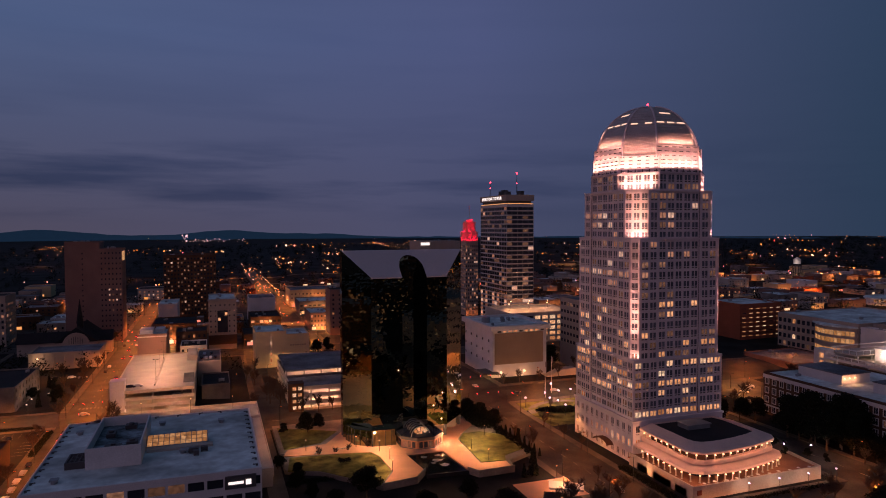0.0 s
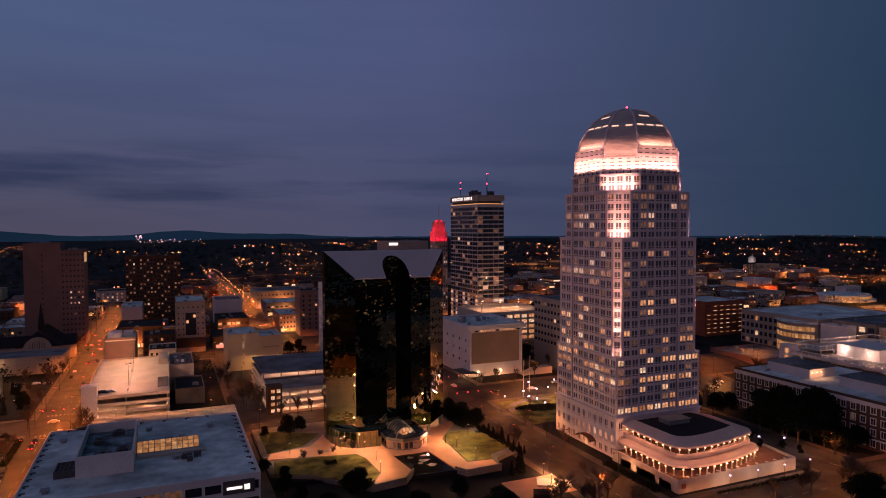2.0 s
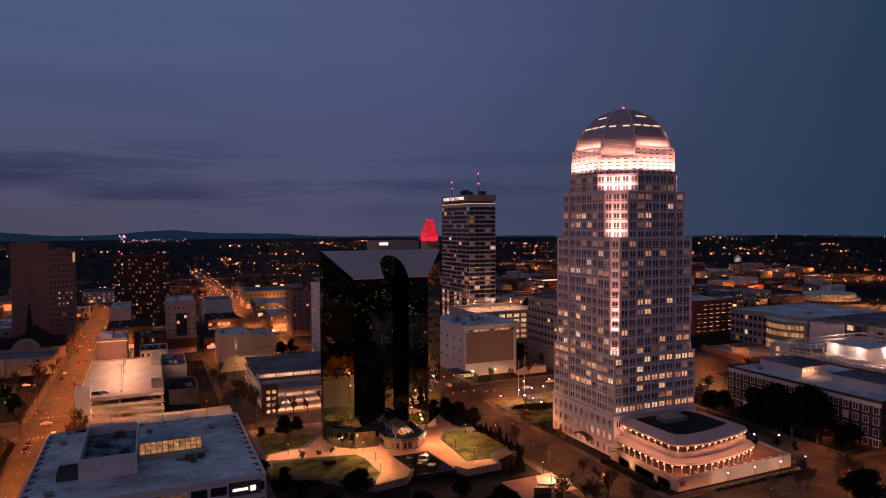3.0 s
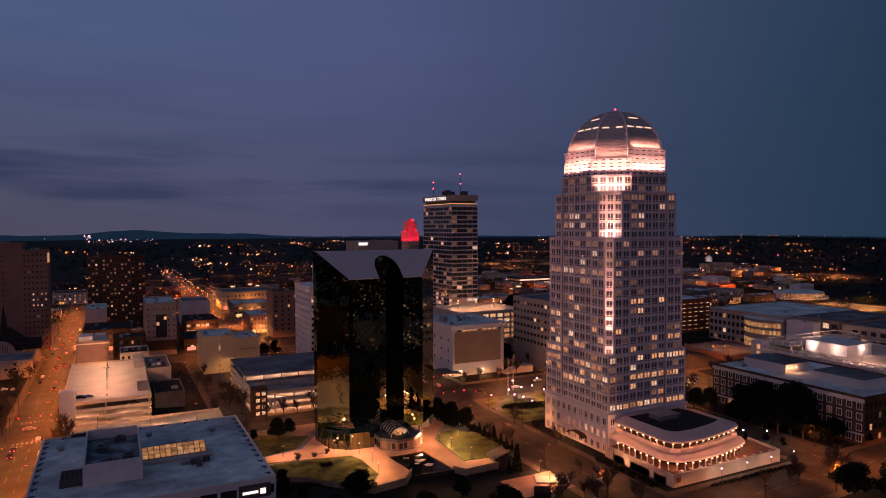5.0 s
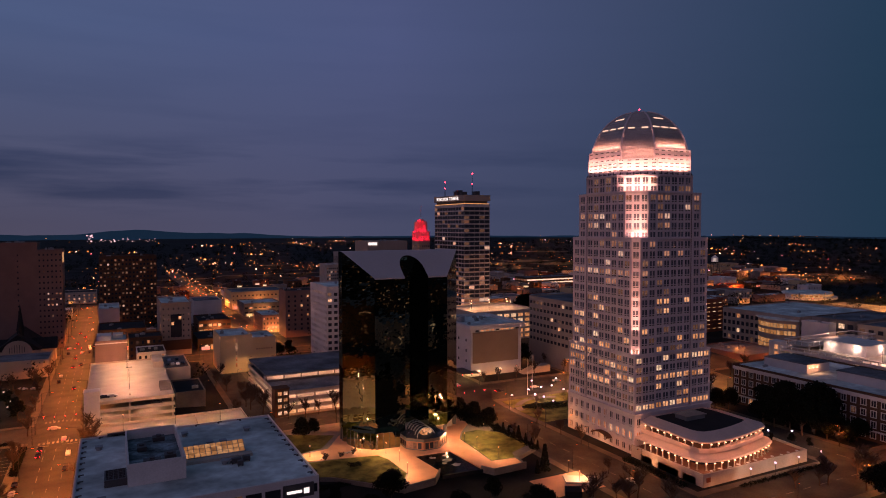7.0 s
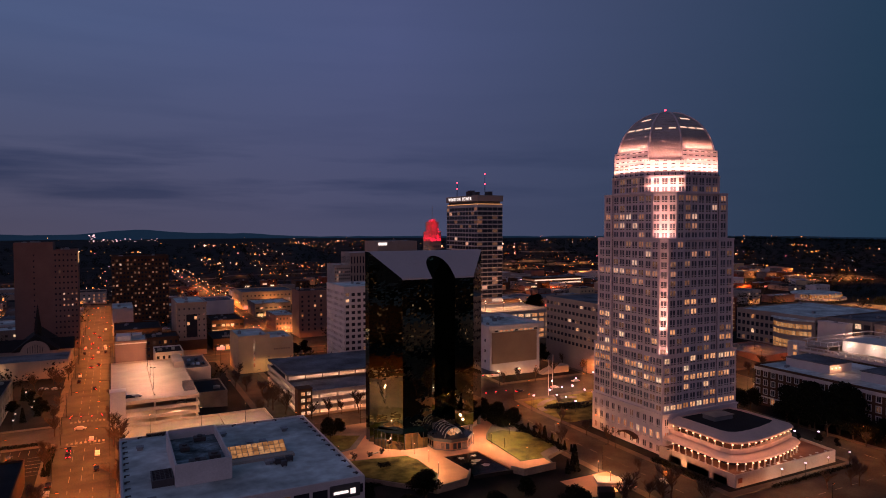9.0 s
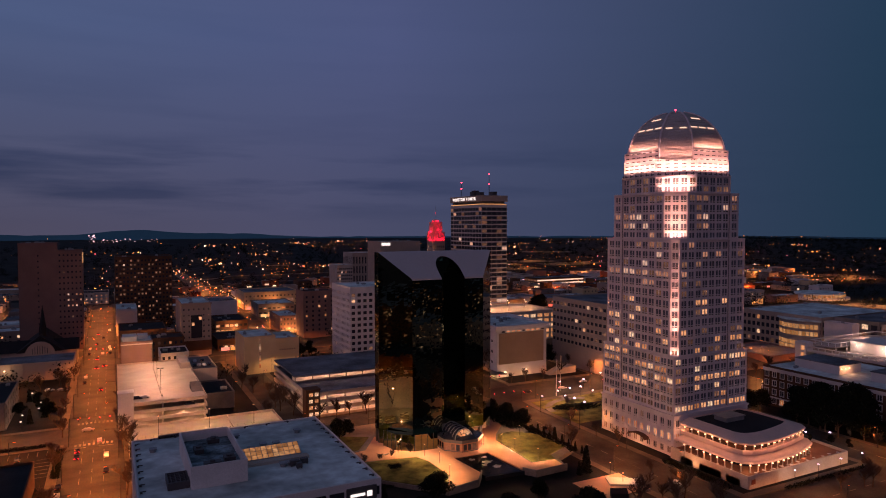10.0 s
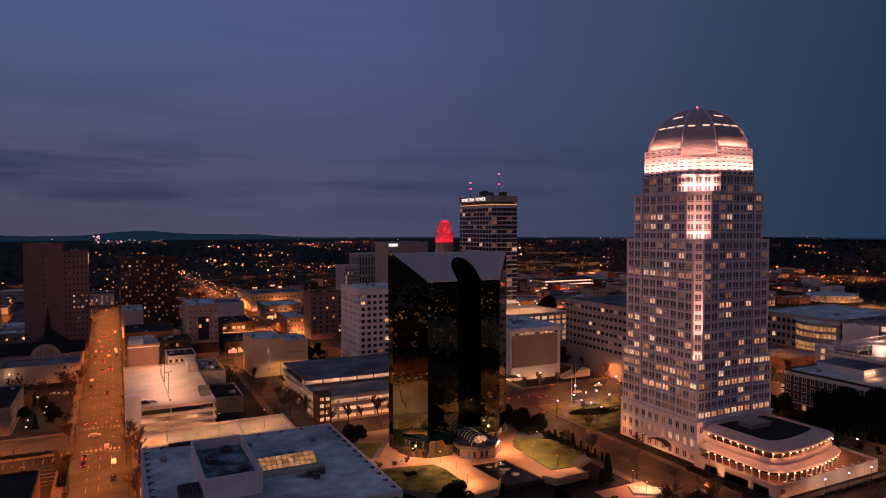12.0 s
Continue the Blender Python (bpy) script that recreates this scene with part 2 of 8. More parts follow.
# ---------------------------------------------------------------- building helpers
class Geo:
    """Collects boxes, prisms and faces into one mesh."""

    def __init__(self):
        self.v, self.f, self.s = [], [], []

    def face(self, pts, slot=0):
        k = len(self.v)
        self.v += [tuple(p) for p in pts]
        self.f.append(tuple(range(k, k + len(pts))))
        self.s.append(slot)

    def hexa(self, p, slot=0):
        """Eight corners: four below, four above, each ring anticlockwise from above."""
        k = len(self.v)
        self.v += [tuple(q) for q in p]
        for q in ((0, 3, 2, 1), (4, 5, 6, 7), (0, 1, 5, 4), (1, 2, 6, 5), (2, 3, 7, 6), (3, 0, 4, 7)):
            self.f.append(tuple(k + i for i in q))
            self.s.append(slot)

    def box(self, x0, x1, y0, y1, z0, z1, slot=0):
        self.hexa([(x0, y0, z0), (x1, y0, z0), (x1, y1, z0), (x0, y1, z0), (x0, y0, z1), (x1, y0, z1), (x1, y1, z1), (x0, y1, z1)], slot)

    def prism(self, poly, z0, z1, slot=0, top=None, scale=None):
        """An upright prism over a polygon (anticlockwise); top: another polygon at z1."""
        k, n = len(self.v), len(poly)
        up = top or poly
        self.v += [(x, y, z0) for x, y in poly] + [(x, y, z1) for x, y in up]
        self.f.append(tuple(k + i for i in reversed(range(n))))
        self.f.append(tuple(k + n + i for i in range(n)))
        self.s += [slot, slot]
        for i in range(n):
            j = (i + 1) % n
            self.f.append((k + i, k + j, k + n + j, k + n + i))
            self.s.append(slot)

    def ring(self, outer, inner, z0, z1, slot=0, zin=None):
        """A band between two polygons with as many corners."""
        n, k = len(outer), len(self.v)
        zi = z1 if zin is None else zin
        self.v += [(*p, z0) for p in outer] + [(*p, z1) for p in outer] + [(*p, zi) for p in inner] + [(*p, z0) for p in inner]
        for i in range(n):
            j = (i + 1) % n
            for a, b in ((0, 1), (1, 2), (2, 3), (3, 0)):
                self.f.append((k + a * n + i, k + a * n + j, k + b * n + j, k + b * n + i))
                self.s.append(slot)

    def tube(self, a, b, r0, r1=None, sides=6, slot=0):
        a, b, r1 = Vector(a), Vector(b), r0 if r1 is None else r1
        w = (b - a).normalized()
        u = w.orthogonal().normalized()
        t = w.cross(u)
        k = len(self.v)
        for c, r in ((a, r0), (b, r1)):
            for i in range(sides):
                g = 2 * math.pi * i / sides
                self.v.append(tuple(c + (u * math.cos(g) + t * math.sin(g)) * r))
        for i in range(sides):
            j = (i + 1) % sides
            self.f.append((k + i, k + j, k + sides + j, k + sides + i))
            self.s.append(slot)
        self.f.append(tuple(k + i for i in reversed(range(sides))))
        self.f.append(tuple(k + sides + i for i in range(sides)))
        self.s += [slot, slot]

    def ball(self, c, r, slot=0, rings=4, sides=8, squash=1.0):
        k = len(self.v)
        self.v.append((c[0], c[1], c[2] - r * squash))
        for i in range(1, rings):
            a = math.pi * i / rings
            for j in range(sides):
                g = 2 * math.pi * j / sides
                self.v.append((c[0] + r * math.sin(a) * math.cos(g), c[1] + r * math.sin(a) * math.sin(g), c[2] - r * squash * math.cos(a)))
        self.v.append((c[0], c[1], c[2] + r * squash))
        last = k + 1 + (rings - 1) * sides
        for j in range(sides):
            h = (j + 1) % sides
            self.f.append((k, k + 1 + h, k + 1 + j))
            self.s.append(slot)
            for i in range(rings - 2):
                a = k + 1 + i * sides
                self.f.append((a + j, a + h, a + sides + h, a + sides + j))
                self.s.append(slot)
            a = k + 1 + (rings - 2) * sides
            self.f.append((a + j, a + h, last))
            self.s.append(slot)

    def mesh(self, name, *mats):
        me = bpy.data.meshes.new(name)
        me.from_pydata(self.v, [], self.f)
        for m in mats:
            me.materials.append(m)
        if len(mats) > 1:
            me.polygons.foreach_set("material_index", self.s)
        me.update()
        return me


def thing(name, label="", category="", group="", kind="", at=(0, 0, 0)):
    """An Empty at the foot of a thing that has parts."""
    ob = new(name)
    ob.location = at
    return tagged(ob, label, category, group, kind)


def part(name, geo, mats, parent, label="", kind=""):
    """One mesh object under a thing or a part. Its corners are in the world's metres."""
    mats = mats if isinstance(mats, tuple) else (mats,)
    ob = new(name, geo if isinstance(geo, bpy.types.Mesh) else geo.mesh(name, *mats))
    ob.parent = parent
    ob.matrix_parent_inverse = Matrix.Translation(-parent.location)
    return tagged(ob, label, kind=kind)


def solo(name, geo, mats, label="", category="", group="", kind=""):
    mats = mats if isinstance(mats, tuple) else (mats,)
    return tagged(new(name, geo.mesh(name, *mats)), label, category, group, kind)


def smooth(a):
    a = min(1.0, max(0.0, a))
    return a * a * (3 - 2 * a)


def gz(x, y):
    """The ground's height: low round the plaza, rising to the west and the north."""
    return 1.2 + 4.8 * smooth((15 - x) / 70) + 4.0 * smooth((y - 285) / 50) * smooth((x - 105) / 40)


def drape(geo, x0, x1, y0, y1, dz, thick=0.0, step=8.0, slot=0):
    """A strip laid over the ground."""
    nx, ny = max(1, int((x1 - x0) / step)), max(1, int((y1 - y0) / step))
    xs = [x0 + (x1 - x0) * i / nx for i in range(nx + 1)]
    ys = [y0 + (y1 - y0) * i / ny for i in range(ny + 1)]
    for i in range(nx):
        for j in range(ny):
            q = [(xs[i], ys[j]), (xs[i + 1], ys[j]), (xs[i + 1], ys[j + 1]), (xs[i], ys[j + 1])]
            geo.face([(x, y, gz(x, y) + dz) for x, y in q], slot)
    if thick:
        edge = [(x, y0) for x in xs] + [(x1, y) for y in ys[1:]] + [(x, y1) for x in reversed(xs[:-1])] + [(x0, y) for y in reversed(ys[1:-1])]
        for a, b in zip(edge, edge[1:] + edge[:1]):
            za, zb = gz(*a) + dz, gz(*b) + dz
            geo.face([(*a, za - thick), (*b, zb - thick), (*b, zb), (*a, za)], slot)


PANES = {}


def pane_mesh(w, h, mat):
    key = (round(w, 2), round(h, 2), mat.name)
    if key not in PANES:
        g = Geo()
        g.box(-w / 2, w / 2, -0.04, 0.04, -h / 2, h / 2)
        PANES[key] = g.mesh("window", mat)
    return PANES[key]


def facade(parent, p0, p1, z0, rows, fh, bays, ww, wh, sill, mat, lit=0.1, deep=0.5, pane=0.35, mull=0.0, slot=0.0, slot_z=0.2, margin=0.0, singles=True, seed=0, name="facade", dim=0.05, cap=0.0, ends=(False, False), glass=None):
    """A wall with real openings, from p0 to p1 seen from outside left to right, and its panes.
    lit: the chance that a window is lit, or a function (row, bay) -> 0 dark, 1 lit, 2 dim."""
    rnd = random.Random(seed * 7919 + rows * 31 + bays)
    p0, p1 = Vector((*p0, 0)), Vector((*p1, 0))
    u = (p1 - p0).normalized()
    nrm = Vector((u.y, -u.x, 0))
    length = (p1 - p0).length
    bay = (length - 2 * margin) / bays
    us, ukind = [0.0], []
    for i in range(bays):
        c = margin + (i + 0.5) * bay
        if mull:
            us += [c - ww / 2, c - mull / 2, c + mull / 2, c + ww / 2]
            ukind += [0, 1, 0, 1]
        else:
            us += [c - ww / 2, c + ww / 2]
            ukind += [0, 1]
    us.append(length)
    ukind.append(0)
    zs, zkind = [z0], []
    for r in range(rows):
        w = z0 + r * fh + sill
        if slot and r:
            zs += [w - slot_z - slot, w - slot_z]
            zkind += [0, 1]
        zs += [w, w + wh]
        zkind += [0, 1]
    zs.append(z0 + rows * fh + cap)
    zkind.append(0)
    g = Geo()
    nu, nz = len(us), len(zs)
    d1 = pane + 0.05
    for d in (0.0, d1):
        g.v += [((p0 + u * a - nrm * d).x, (p0 + u * a - nrm * d).y, z) for z in zs for a in us]

    def vid(i, j, back):
        return back * nu * nz + j * nu + i

    def hole(i, j):
        return ukind[i] and zkind[j]

    for j in range(nz - 1):
        for i in range(nu - 1):
            if not hole(i, j):
                g.f.append((vid(i, j, 0), vid(i + 1, j, 0), vid(i + 1, j + 1, 0), vid(i, j + 1, 0)))
                continue
            for a, b in (((i, j), (i + 1, j)), ((i + 1, j), (i + 1, j + 1)), ((i + 1, j + 1), (i, j + 1)), ((i, j + 1), (i, j))):
                g.f.append((vid(*a, 0), vid(*b, 0), vid(*b, 1), vid(*a, 1)))
    for j in range(nz - 1):
        if ends[0]:
            g.f.append((vid(0, j + 1, 0), vid(0, j + 1, 1), vid(0, j, 1), vid(0, j, 0)))
        if ends[1]:
            g.f.append((vid(nu - 1, j, 0), vid(nu - 1, j, 1), vid(nu - 1, j + 1, 1), vid(nu - 1, j + 1, 0)))
    for i in range(nu - 1):
        g.f += [(vid(i, nz - 1, 0), vid(i + 1, nz - 1, 0), vid(i + 1, nz - 1, 1), vid(i, nz - 1, 1)), (vid(i, 0, 1), vid(i + 1, 0, 1), vid(i + 1, 0, 0), vid(i, 0, 0))]
    used = sorted({k for f in g.f for k in f})
    renum = {k: n for n, k in enumerate(used)}
    g.v, g.f = [g.v[k] for k in used], [tuple(renum[k] for k in f) for f in g.f]
    g.s = [0] * len(g.f)
    part(name, g, mat, parent)
    rest = {1: Geo(), 0: Geo(), 2: Geo()}
    turn = math.atan2(u.y, u.x)
    for r in range(rows):
        for i in range(bays):
            if callable(lit):
                k = lit(r, i)
            else:
                q = rnd.random()
                k = 1 if q < lit else 2 if q < lit + dim else 0
            c = p0 + u * (margin + (i + 0.5) * bay) - nrm * pane
            z = z0 + r * fh + sill + wh / 2
            if singles is True or (callable(singles) and singles(r)):
                ob = new("window", pane_mesh(ww, wh, (glass or M_GLASS, M_LIT, M_DIM)[k]))
                ob.parent = parent
                ob.matrix_parent_inverse = Matrix.Translation(-parent.location)
                ob.matrix_basis = Matrix.Translation((c.x, c.y, z)) @ Matrix.Rotation(turn, 4, "Z")
            else:
                a, b = c - u * ww / 2, c + u * ww / 2
                q = [a, b, b - nrm * 0.06, a - nrm * 0.06]
                rest[k].hexa([(*e.xy, z - wh / 2) for e in q] + [(*e.xy, z + wh / 2) for e in q])
    for k, m in ((0, M_TGLASS_FAR if glass else M_GLASS), (1, M_LIT_FAR), (2, M_DIM_FAR)):
        if rest[k].v:
            part("glazing", rest[k], m, parent, kind="stuff")


def lamp(name, kind, at, energy, colour, size=0.3, target=None, angle=60, blend=0.6, size_y=None):
    d = bpy.data.lights.new(name, kind)
    d.energy, d.color = energy, colour
    if kind == "AREA":
        d.shape, d.size, d.size_y = "RECTANGLE", size, size_y or size
    else:
        d.shadow_soft_size = size
    if kind == "SPOT":
        d.spot_size, d.spot_blend = radians(angle), blend
    ob = new(name, d)
    ob.matrix_world = look(at, target) if target else Matrix.Translation(at)
    return ob


def strip_lamp(name, at, along, aim, length, width, energy, colour, spread=100):
    """A long floodlight: its long side lies along one way and it shines along the other."""
    d = bpy.data.lights.new(name, "AREA")
    d.shape, d.size, d.size_y, d.energy, d.color = "RECTANGLE", length, width, energy, colour
    d.spread = radians(spread)
    ob = new(name, d)
    z = -Vector(aim).normalized()
    x = Vector(along).normalized()
    y = z.cross(x).normalized()
    ob.matrix_world = Matrix.Translation(at) @ Matrix((x, y, z)).transposed().to_4x4()
    return ob


# ---------------------------------------------------------------- ground, roads, pavements
def axis(lo, hi, near0, near1, step):
    out = [near0 + i * step for i in range(int((near1 - near0) / step) + 1)]
    a, s = out[-1], step
    while a < hi:
        s *= 1.35
        a = min(hi, a + s)
        out.append(a)
    a, s = out[0], step
    while a > lo:
        s *= 1.35
        a = max(lo, a - s)
        out.insert(0, a)
    return out


g = Geo()
gx, gy = axis(-4300, 4600, -150, 420, 10), axis(-1500, 4700, 60, 620, 10)
g.v = [(x, y, gz(x, y) - 0.35) for y in gy for x in gx]
nx = len(gx)
g.f = [(j * nx + i, j * nx + i + 1, (j + 1) * nx + i + 1, (j + 1) * nx + i) for j in range(len(gy) - 1) for i in range(nx - 1)]
g.s = [0] * len(g.f)
solo("ground", g, M_EARTH, "dark wooded ground reaching the horizon", "ground", kind="structure")

ROADS = [(-61, -46, 60, 830), (-600, -61, 322, 340), (21, 420, 306, 322), (121, 138, 60, 306), (125, 143, 322, 900), (138, 500, 150, 167),
         (214, 230, 167, 306), (-46, 125, 486, 500), (-600, -61, 520, 534), (210, 222, 372, 900), (143, 600, 420, 434), (21, 35, 306, 486), (62, 78, 500, 1400), (230, 760, 322, 334),
         (-46, 460, 563, 573), (-46, 460, 738, 748), (-46, 460, 826, 838), (-46, 520, 930, 942), (-46, 520, 1060, 1072), (-46, 520, 1200, 1212)]
for i, (a, b, c, d) in enumerate(ROADS):
    g = Geo()
    e = (2.9, 0) if b - a < d - c else (0, 2.9)
    drape(g, a - e[0], b + e[0], c - e[1], d + e[1], 0.02 + 0.004 * i)
    solo("road", g, M_ASPHALT, "worn asphalt street lit by sodium lamps", "road", kind="structure")
BLOCKS = [(-43, 20, 60, 328), (20, 118.5, 60, 303), (140.5, 211, 170, 303), (-43, 21, 325, 483), (37, 122, 325, 483), (146, 207, 325, 417), (-130, -64, 343, 517),
          (-130, -64, 60, 319), (233, 500, 170, 303), (233, 500, 337, 417), (-300, -64, 537, 900), (140.5, 500, 60, 147), (146, 207, 437, 560)]
BLOCKS += [(a, b, c, d) for a, b in ((-43, 59), (81, 122), (146, 207)) for c, d in ((503, 560), (576, 735), (751, 823), (841, 927)) if (a, c) != (146, 503)]
for a, b, c, d in BLOCKS:
    g = Geo()
    for q in ((a, b, c, c + 3.2), (a, b, d - 3.2, d), (a, a + 3.2, c + 3.2, d - 3.2), (b - 3.2, b, c + 3.2, d - 3.2)):
        drape(g, *q, 0.17, 0.3)
    solo("pavement", g, M_PAVE, "concrete pavement with a kerb round a city block", "pavement", kind="structure")
    g = Geo()
    drape(g, a + 3.2, b - 3.2, c + 3.2, d - 3.2, 0.15)
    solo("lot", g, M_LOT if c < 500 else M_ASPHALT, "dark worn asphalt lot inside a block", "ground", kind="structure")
# lane stripes, stop lines and crossings on the avenue
g = Geo()
for k in range(60):
    y = 150 + k * 11
    for x in (-57.2, -53.5, -49.8):
        if not 318 < y < 345:
            drape(g, x - 0.1, x + 0.1, y, y + (6 if k % 2 else 3.5), 0.075)
for x in range(9):
    drape(g, -60.3 + x * 1.6, -59.5 + x * 1.6, 346, 349, 0.075)
    drape(g, -60.3 + x * 1.6, -59.5 + x * 1.6, 314.5, 317.5, 0.075)
drape(g, -60.5, -46.5, 312.2, 312.8, 0.075)
for x in range(9):
    drape(g, 25 + x * 12, 30 + x * 12, 313.8, 314.1, 0.085)
for y in range(14):
    drape(g, 129.3, 129.6, 180 + y * 9, 184 + y * 9, 0.095)
for x in range(16):
    drape(g, 142 + x * 9, 146 + x * 9, 158.4, 158.7, 0.085)
for y in range(12):
    drape(g, 222, 222.25, 170 + y * 11, 175 + y * 11, 0.095)
solo("road_marking", g, M_LINE, "worn white lane stripes and crossings on asphalt", "road marking", kind="structure")

# ---------------------------------------------------------------- the tall domed tower
TX0, TX1, TY0, TY1 = 150.0, 191.5, 210.5, 252.0
TCX, TCY = (TX0 + TX1) / 2, (TY0 + TY1) / 2
PEACH = (1.0, 0.42, 0.30)


def octo(c, i=0.0):
    x0, x1, y0, y1 = TX0 + i, TX1 - i, TY0 + i, TY1 - i
    return [(x0 + c, y0), (x1 - c, y0), (x1, y0 + c), (x1, y1 - c), (x1 - c, y1), (x0 + c, y1), (x0, y1 - c), (x0, y0 + c)]


tower = thing("office_tower", "pale granite domed skyscraper with floodlit crown and half-lit windows", "skyscraper", at=(TCX, TCY, gz(TCX, TCY)))
LIT_W = {97: (0, 1, 3, 4, 5, 7), 93: (3, 4, 6), 83: (7,), 79: (8,), 72.5: (0, 1, 2, 3, 4, 5, 6, 8, 9), 68: (6, 7), 55: (0, 1, 2), 58: (5,), 49: (8,), 45: (0, 9), 42: (3, 5, 6), 37.5: (0, 1, 2, 3, 8),
         33.5: (0, 1, 2, 5, 6, 7, 8, 9), 29.5: (0, 2, 6, 8, 9, 10), 25.5: (3, 4, 5, 6), 21: (1,)}
LIT_S = {102: (3, 8), 98: (7,), 94: (3, 4), 72.5: (0, 1), 68: (0,), 79: (4, 6), 62: (3, 4, 7), 58: (10,), 50: (0, 1), 46: (6, 9), 42: (3,), 37.5: (6, 7, 8, 9, 10, 0), 31: (0, 3, 4, 5, 6, 7, 8, 9), 27: (3, 6), 18.5: (0, 1, 2, 3, 4, 5, 6, 7, 8, 9, 10)}


def tower_lit(table, z0, fh, first, seed):
    rnd = random.Random(seed)

    def pick(r, i):
        q = rnd.random()
        z = z0 + (r + 0.5) * fh
        for k, bays in table.items():
            if abs(k - z) < fh / 2 and i + first in bays:
                return 1
        return 1 if q < 0.03 else 2 if q < 0.2 else 0
    return pick


def tower_tier(z0, rows, fh, c, seed, singles):
    """Four main walls, each with a recessed middle of five bays between corner blocks, and four cut corners."""
    o = octo(c)
    for k, (a, b) in enumerate(((0, 1), (2, 3), (4, 5), (6, 7))):
        p0, p1 = Vector(o[a]), Vector(o[b])
        u = (p1 - p0).normalized()
        n = Vector((u.y, -u.x))
        length = (p1 - p0).length
        mid = 18.86
        s = (length - mid) / 2
        table = LIT_S if k == 0 else LIT_W if k == 3 else {}
        one = singles if k in (0, 3) else False
        side = round((s - 0.3) / 3.77)
        opt = dict(fh=fh, ww=2.8, wh=2.0, sill=1.05, mat=M_STONE, mull=0.26, slot=0.5, slot_z=0.25, deep=1.2, pane=0.22, glass=M_TGLASS)
        m0, m1 = p0 + u * s - n * 0.55, p1 - u * s - n * 0.55
        facade(tower, m0, m1, z0, rows, bays=5, lit=tower_lit(table, z0, fh, 3, seed + k), singles=one, **opt)
        if side:
            mg = max(0.5, (s - side * 3.77) / 2)
            opt["ww"] = min(2.8, (s - 2 * mg) / side - 0.75)
            facade(tower, p0, p0 + u * s, z0, rows, bays=side, margin=mg, lit=tower_lit(table, z0, fh, 3 - side if k == 0 else 0, seed + k + 10), singles=one, ends=(False, True), **opt)
            facade(tower, p1 - u * s, p1, z0, rows, bays=side, margin=mg, lit=tower_lit(table, z0, fh, 8, seed + k + 20), singles=one, ends=(True, False), **opt)
        else:
            for q0, q1 in ((p0, p0 + u * s), (p1 - u * s, p1)):
                r = [q0, q1, q1 - n * 1.2, q0 - n * 1.2]
                gg = Geo()
                gg.prism([tuple(q) for q in r], z0, z0 + rows * fh)
                part("corner_pier", gg, M_STONE, tower)
    if c:
        w = c * math.sqrt(2)
        nb = max(1, round(w / 2.9))
        for a, b in ((1, 2), (3, 4), (5, 6), (7, 0)):
            facade(tower, o[a], o[b], z0, rows, fh, nb, min(2.1, w / nb - 0.9), 1.9, 1.0, M_STONE, lit=0.0, dim=0.05, mull=0.18, slot=0.42, slot_z=0.2, deep=0.9, pane=0.25, singles=singles if (a, b) == (7, 0) else False, name="corner_facade", glass=M_TGLASS)
    g = Geo()
    g.prism(octo(max(0.01, c), 1.3), z0, z0 + rows * fh - 0.02)
    part("core", g, M_STONE_DARK, tower)
    g = Geo()
    g.prism(octo(max(0.01, c), -0.12), z0 + rows * fh, z0 + rows * fh + 0.55)
    part("cornice", g, M_STONE, tower)


# street floors with tall lit openings
zb = gz(150, 225)
ob4 = octo(0.0, -0.35)
for k, (a, b) in enumerate(((0, 1), (2, 3), (4, 5), (6, 7))):
    facade(tower, ob4[a], ob4[b], zb, 3, (17 - zb) / 3, 11, 1.8, 2.5, 1.2, M_STONE, lit=(lambda r, i, k=k: 1 if r == 1 and (k == 0 or i not in (0, 1, 2)) else 2 if (r * 2 + i) % 5 == 0 else 0), deep=0.9, pane=0.35, mull=0.12, slot=0.35, slot_z=0.5, singles=k in (0, 3), name="street_front", margin=0.5)
g = Geo()
g.prism(octo(0.01, 1.1), zb, 16.98)
part("core", g, M_STONE_DARK, tower)
g = Geo()
g.prism(octo(0.01, -0.75), 17.0, 17.6)
g.prism(octo(0.01, -0.45), 16.6, 17.0)
part("cornice", g, M_STONE, tower)
tower_tier(17.6, 6, 3.75, 0.0, 1, True)
tower_tier(40.1, 12, 3.85, 2.3, 2, lambda r: r < 6)
tower_tier(86.3, 5, 3.7, 6.3, 3, False)
tower_tier(104.8, 2, 3.5, 11.2, 4, False)
# floodlit crown walls: a lower ring on the ledge, narrower walls above it on the main sides
CR, CRU = octo(11.2, 0.6), octo(9.0, 1.7)
CROWN = dict(mat=M_STONE, lit=0, dim=0, deep=0.6, pane=0.3, singles=False, name="crown_wall", cap=0.2)
for k in range(8):
    a, b = CR[k], CR[(k + 1) % 8]
    if k % 2:
        facade(tower, a, b, 111.8, 5, 1.38, 5, 1.5, 0.34, 0.8, **CROWN)
    else:
        facade(tower, a, b, 111.8, 4, 1.4, 6, 2.2, 0.34, 0.8, ends=(True, True), **CROWN)
        facade(tower, CRU[k], CRU[(k + 1) % 8], 117.65, 3, 1.66, 6, 2.2, 0.36, 0.95, ends=(True, True), **CROWN)
g = Geo()
g.prism(octo(11.2, 1.1), 111.8, 117.6)
part("core", g, M_STONE, tower)
g = Geo()
g.prism(octo(9.6, 2.2), 117.6, 118.7)
part("core", g, M_STONE, tower)
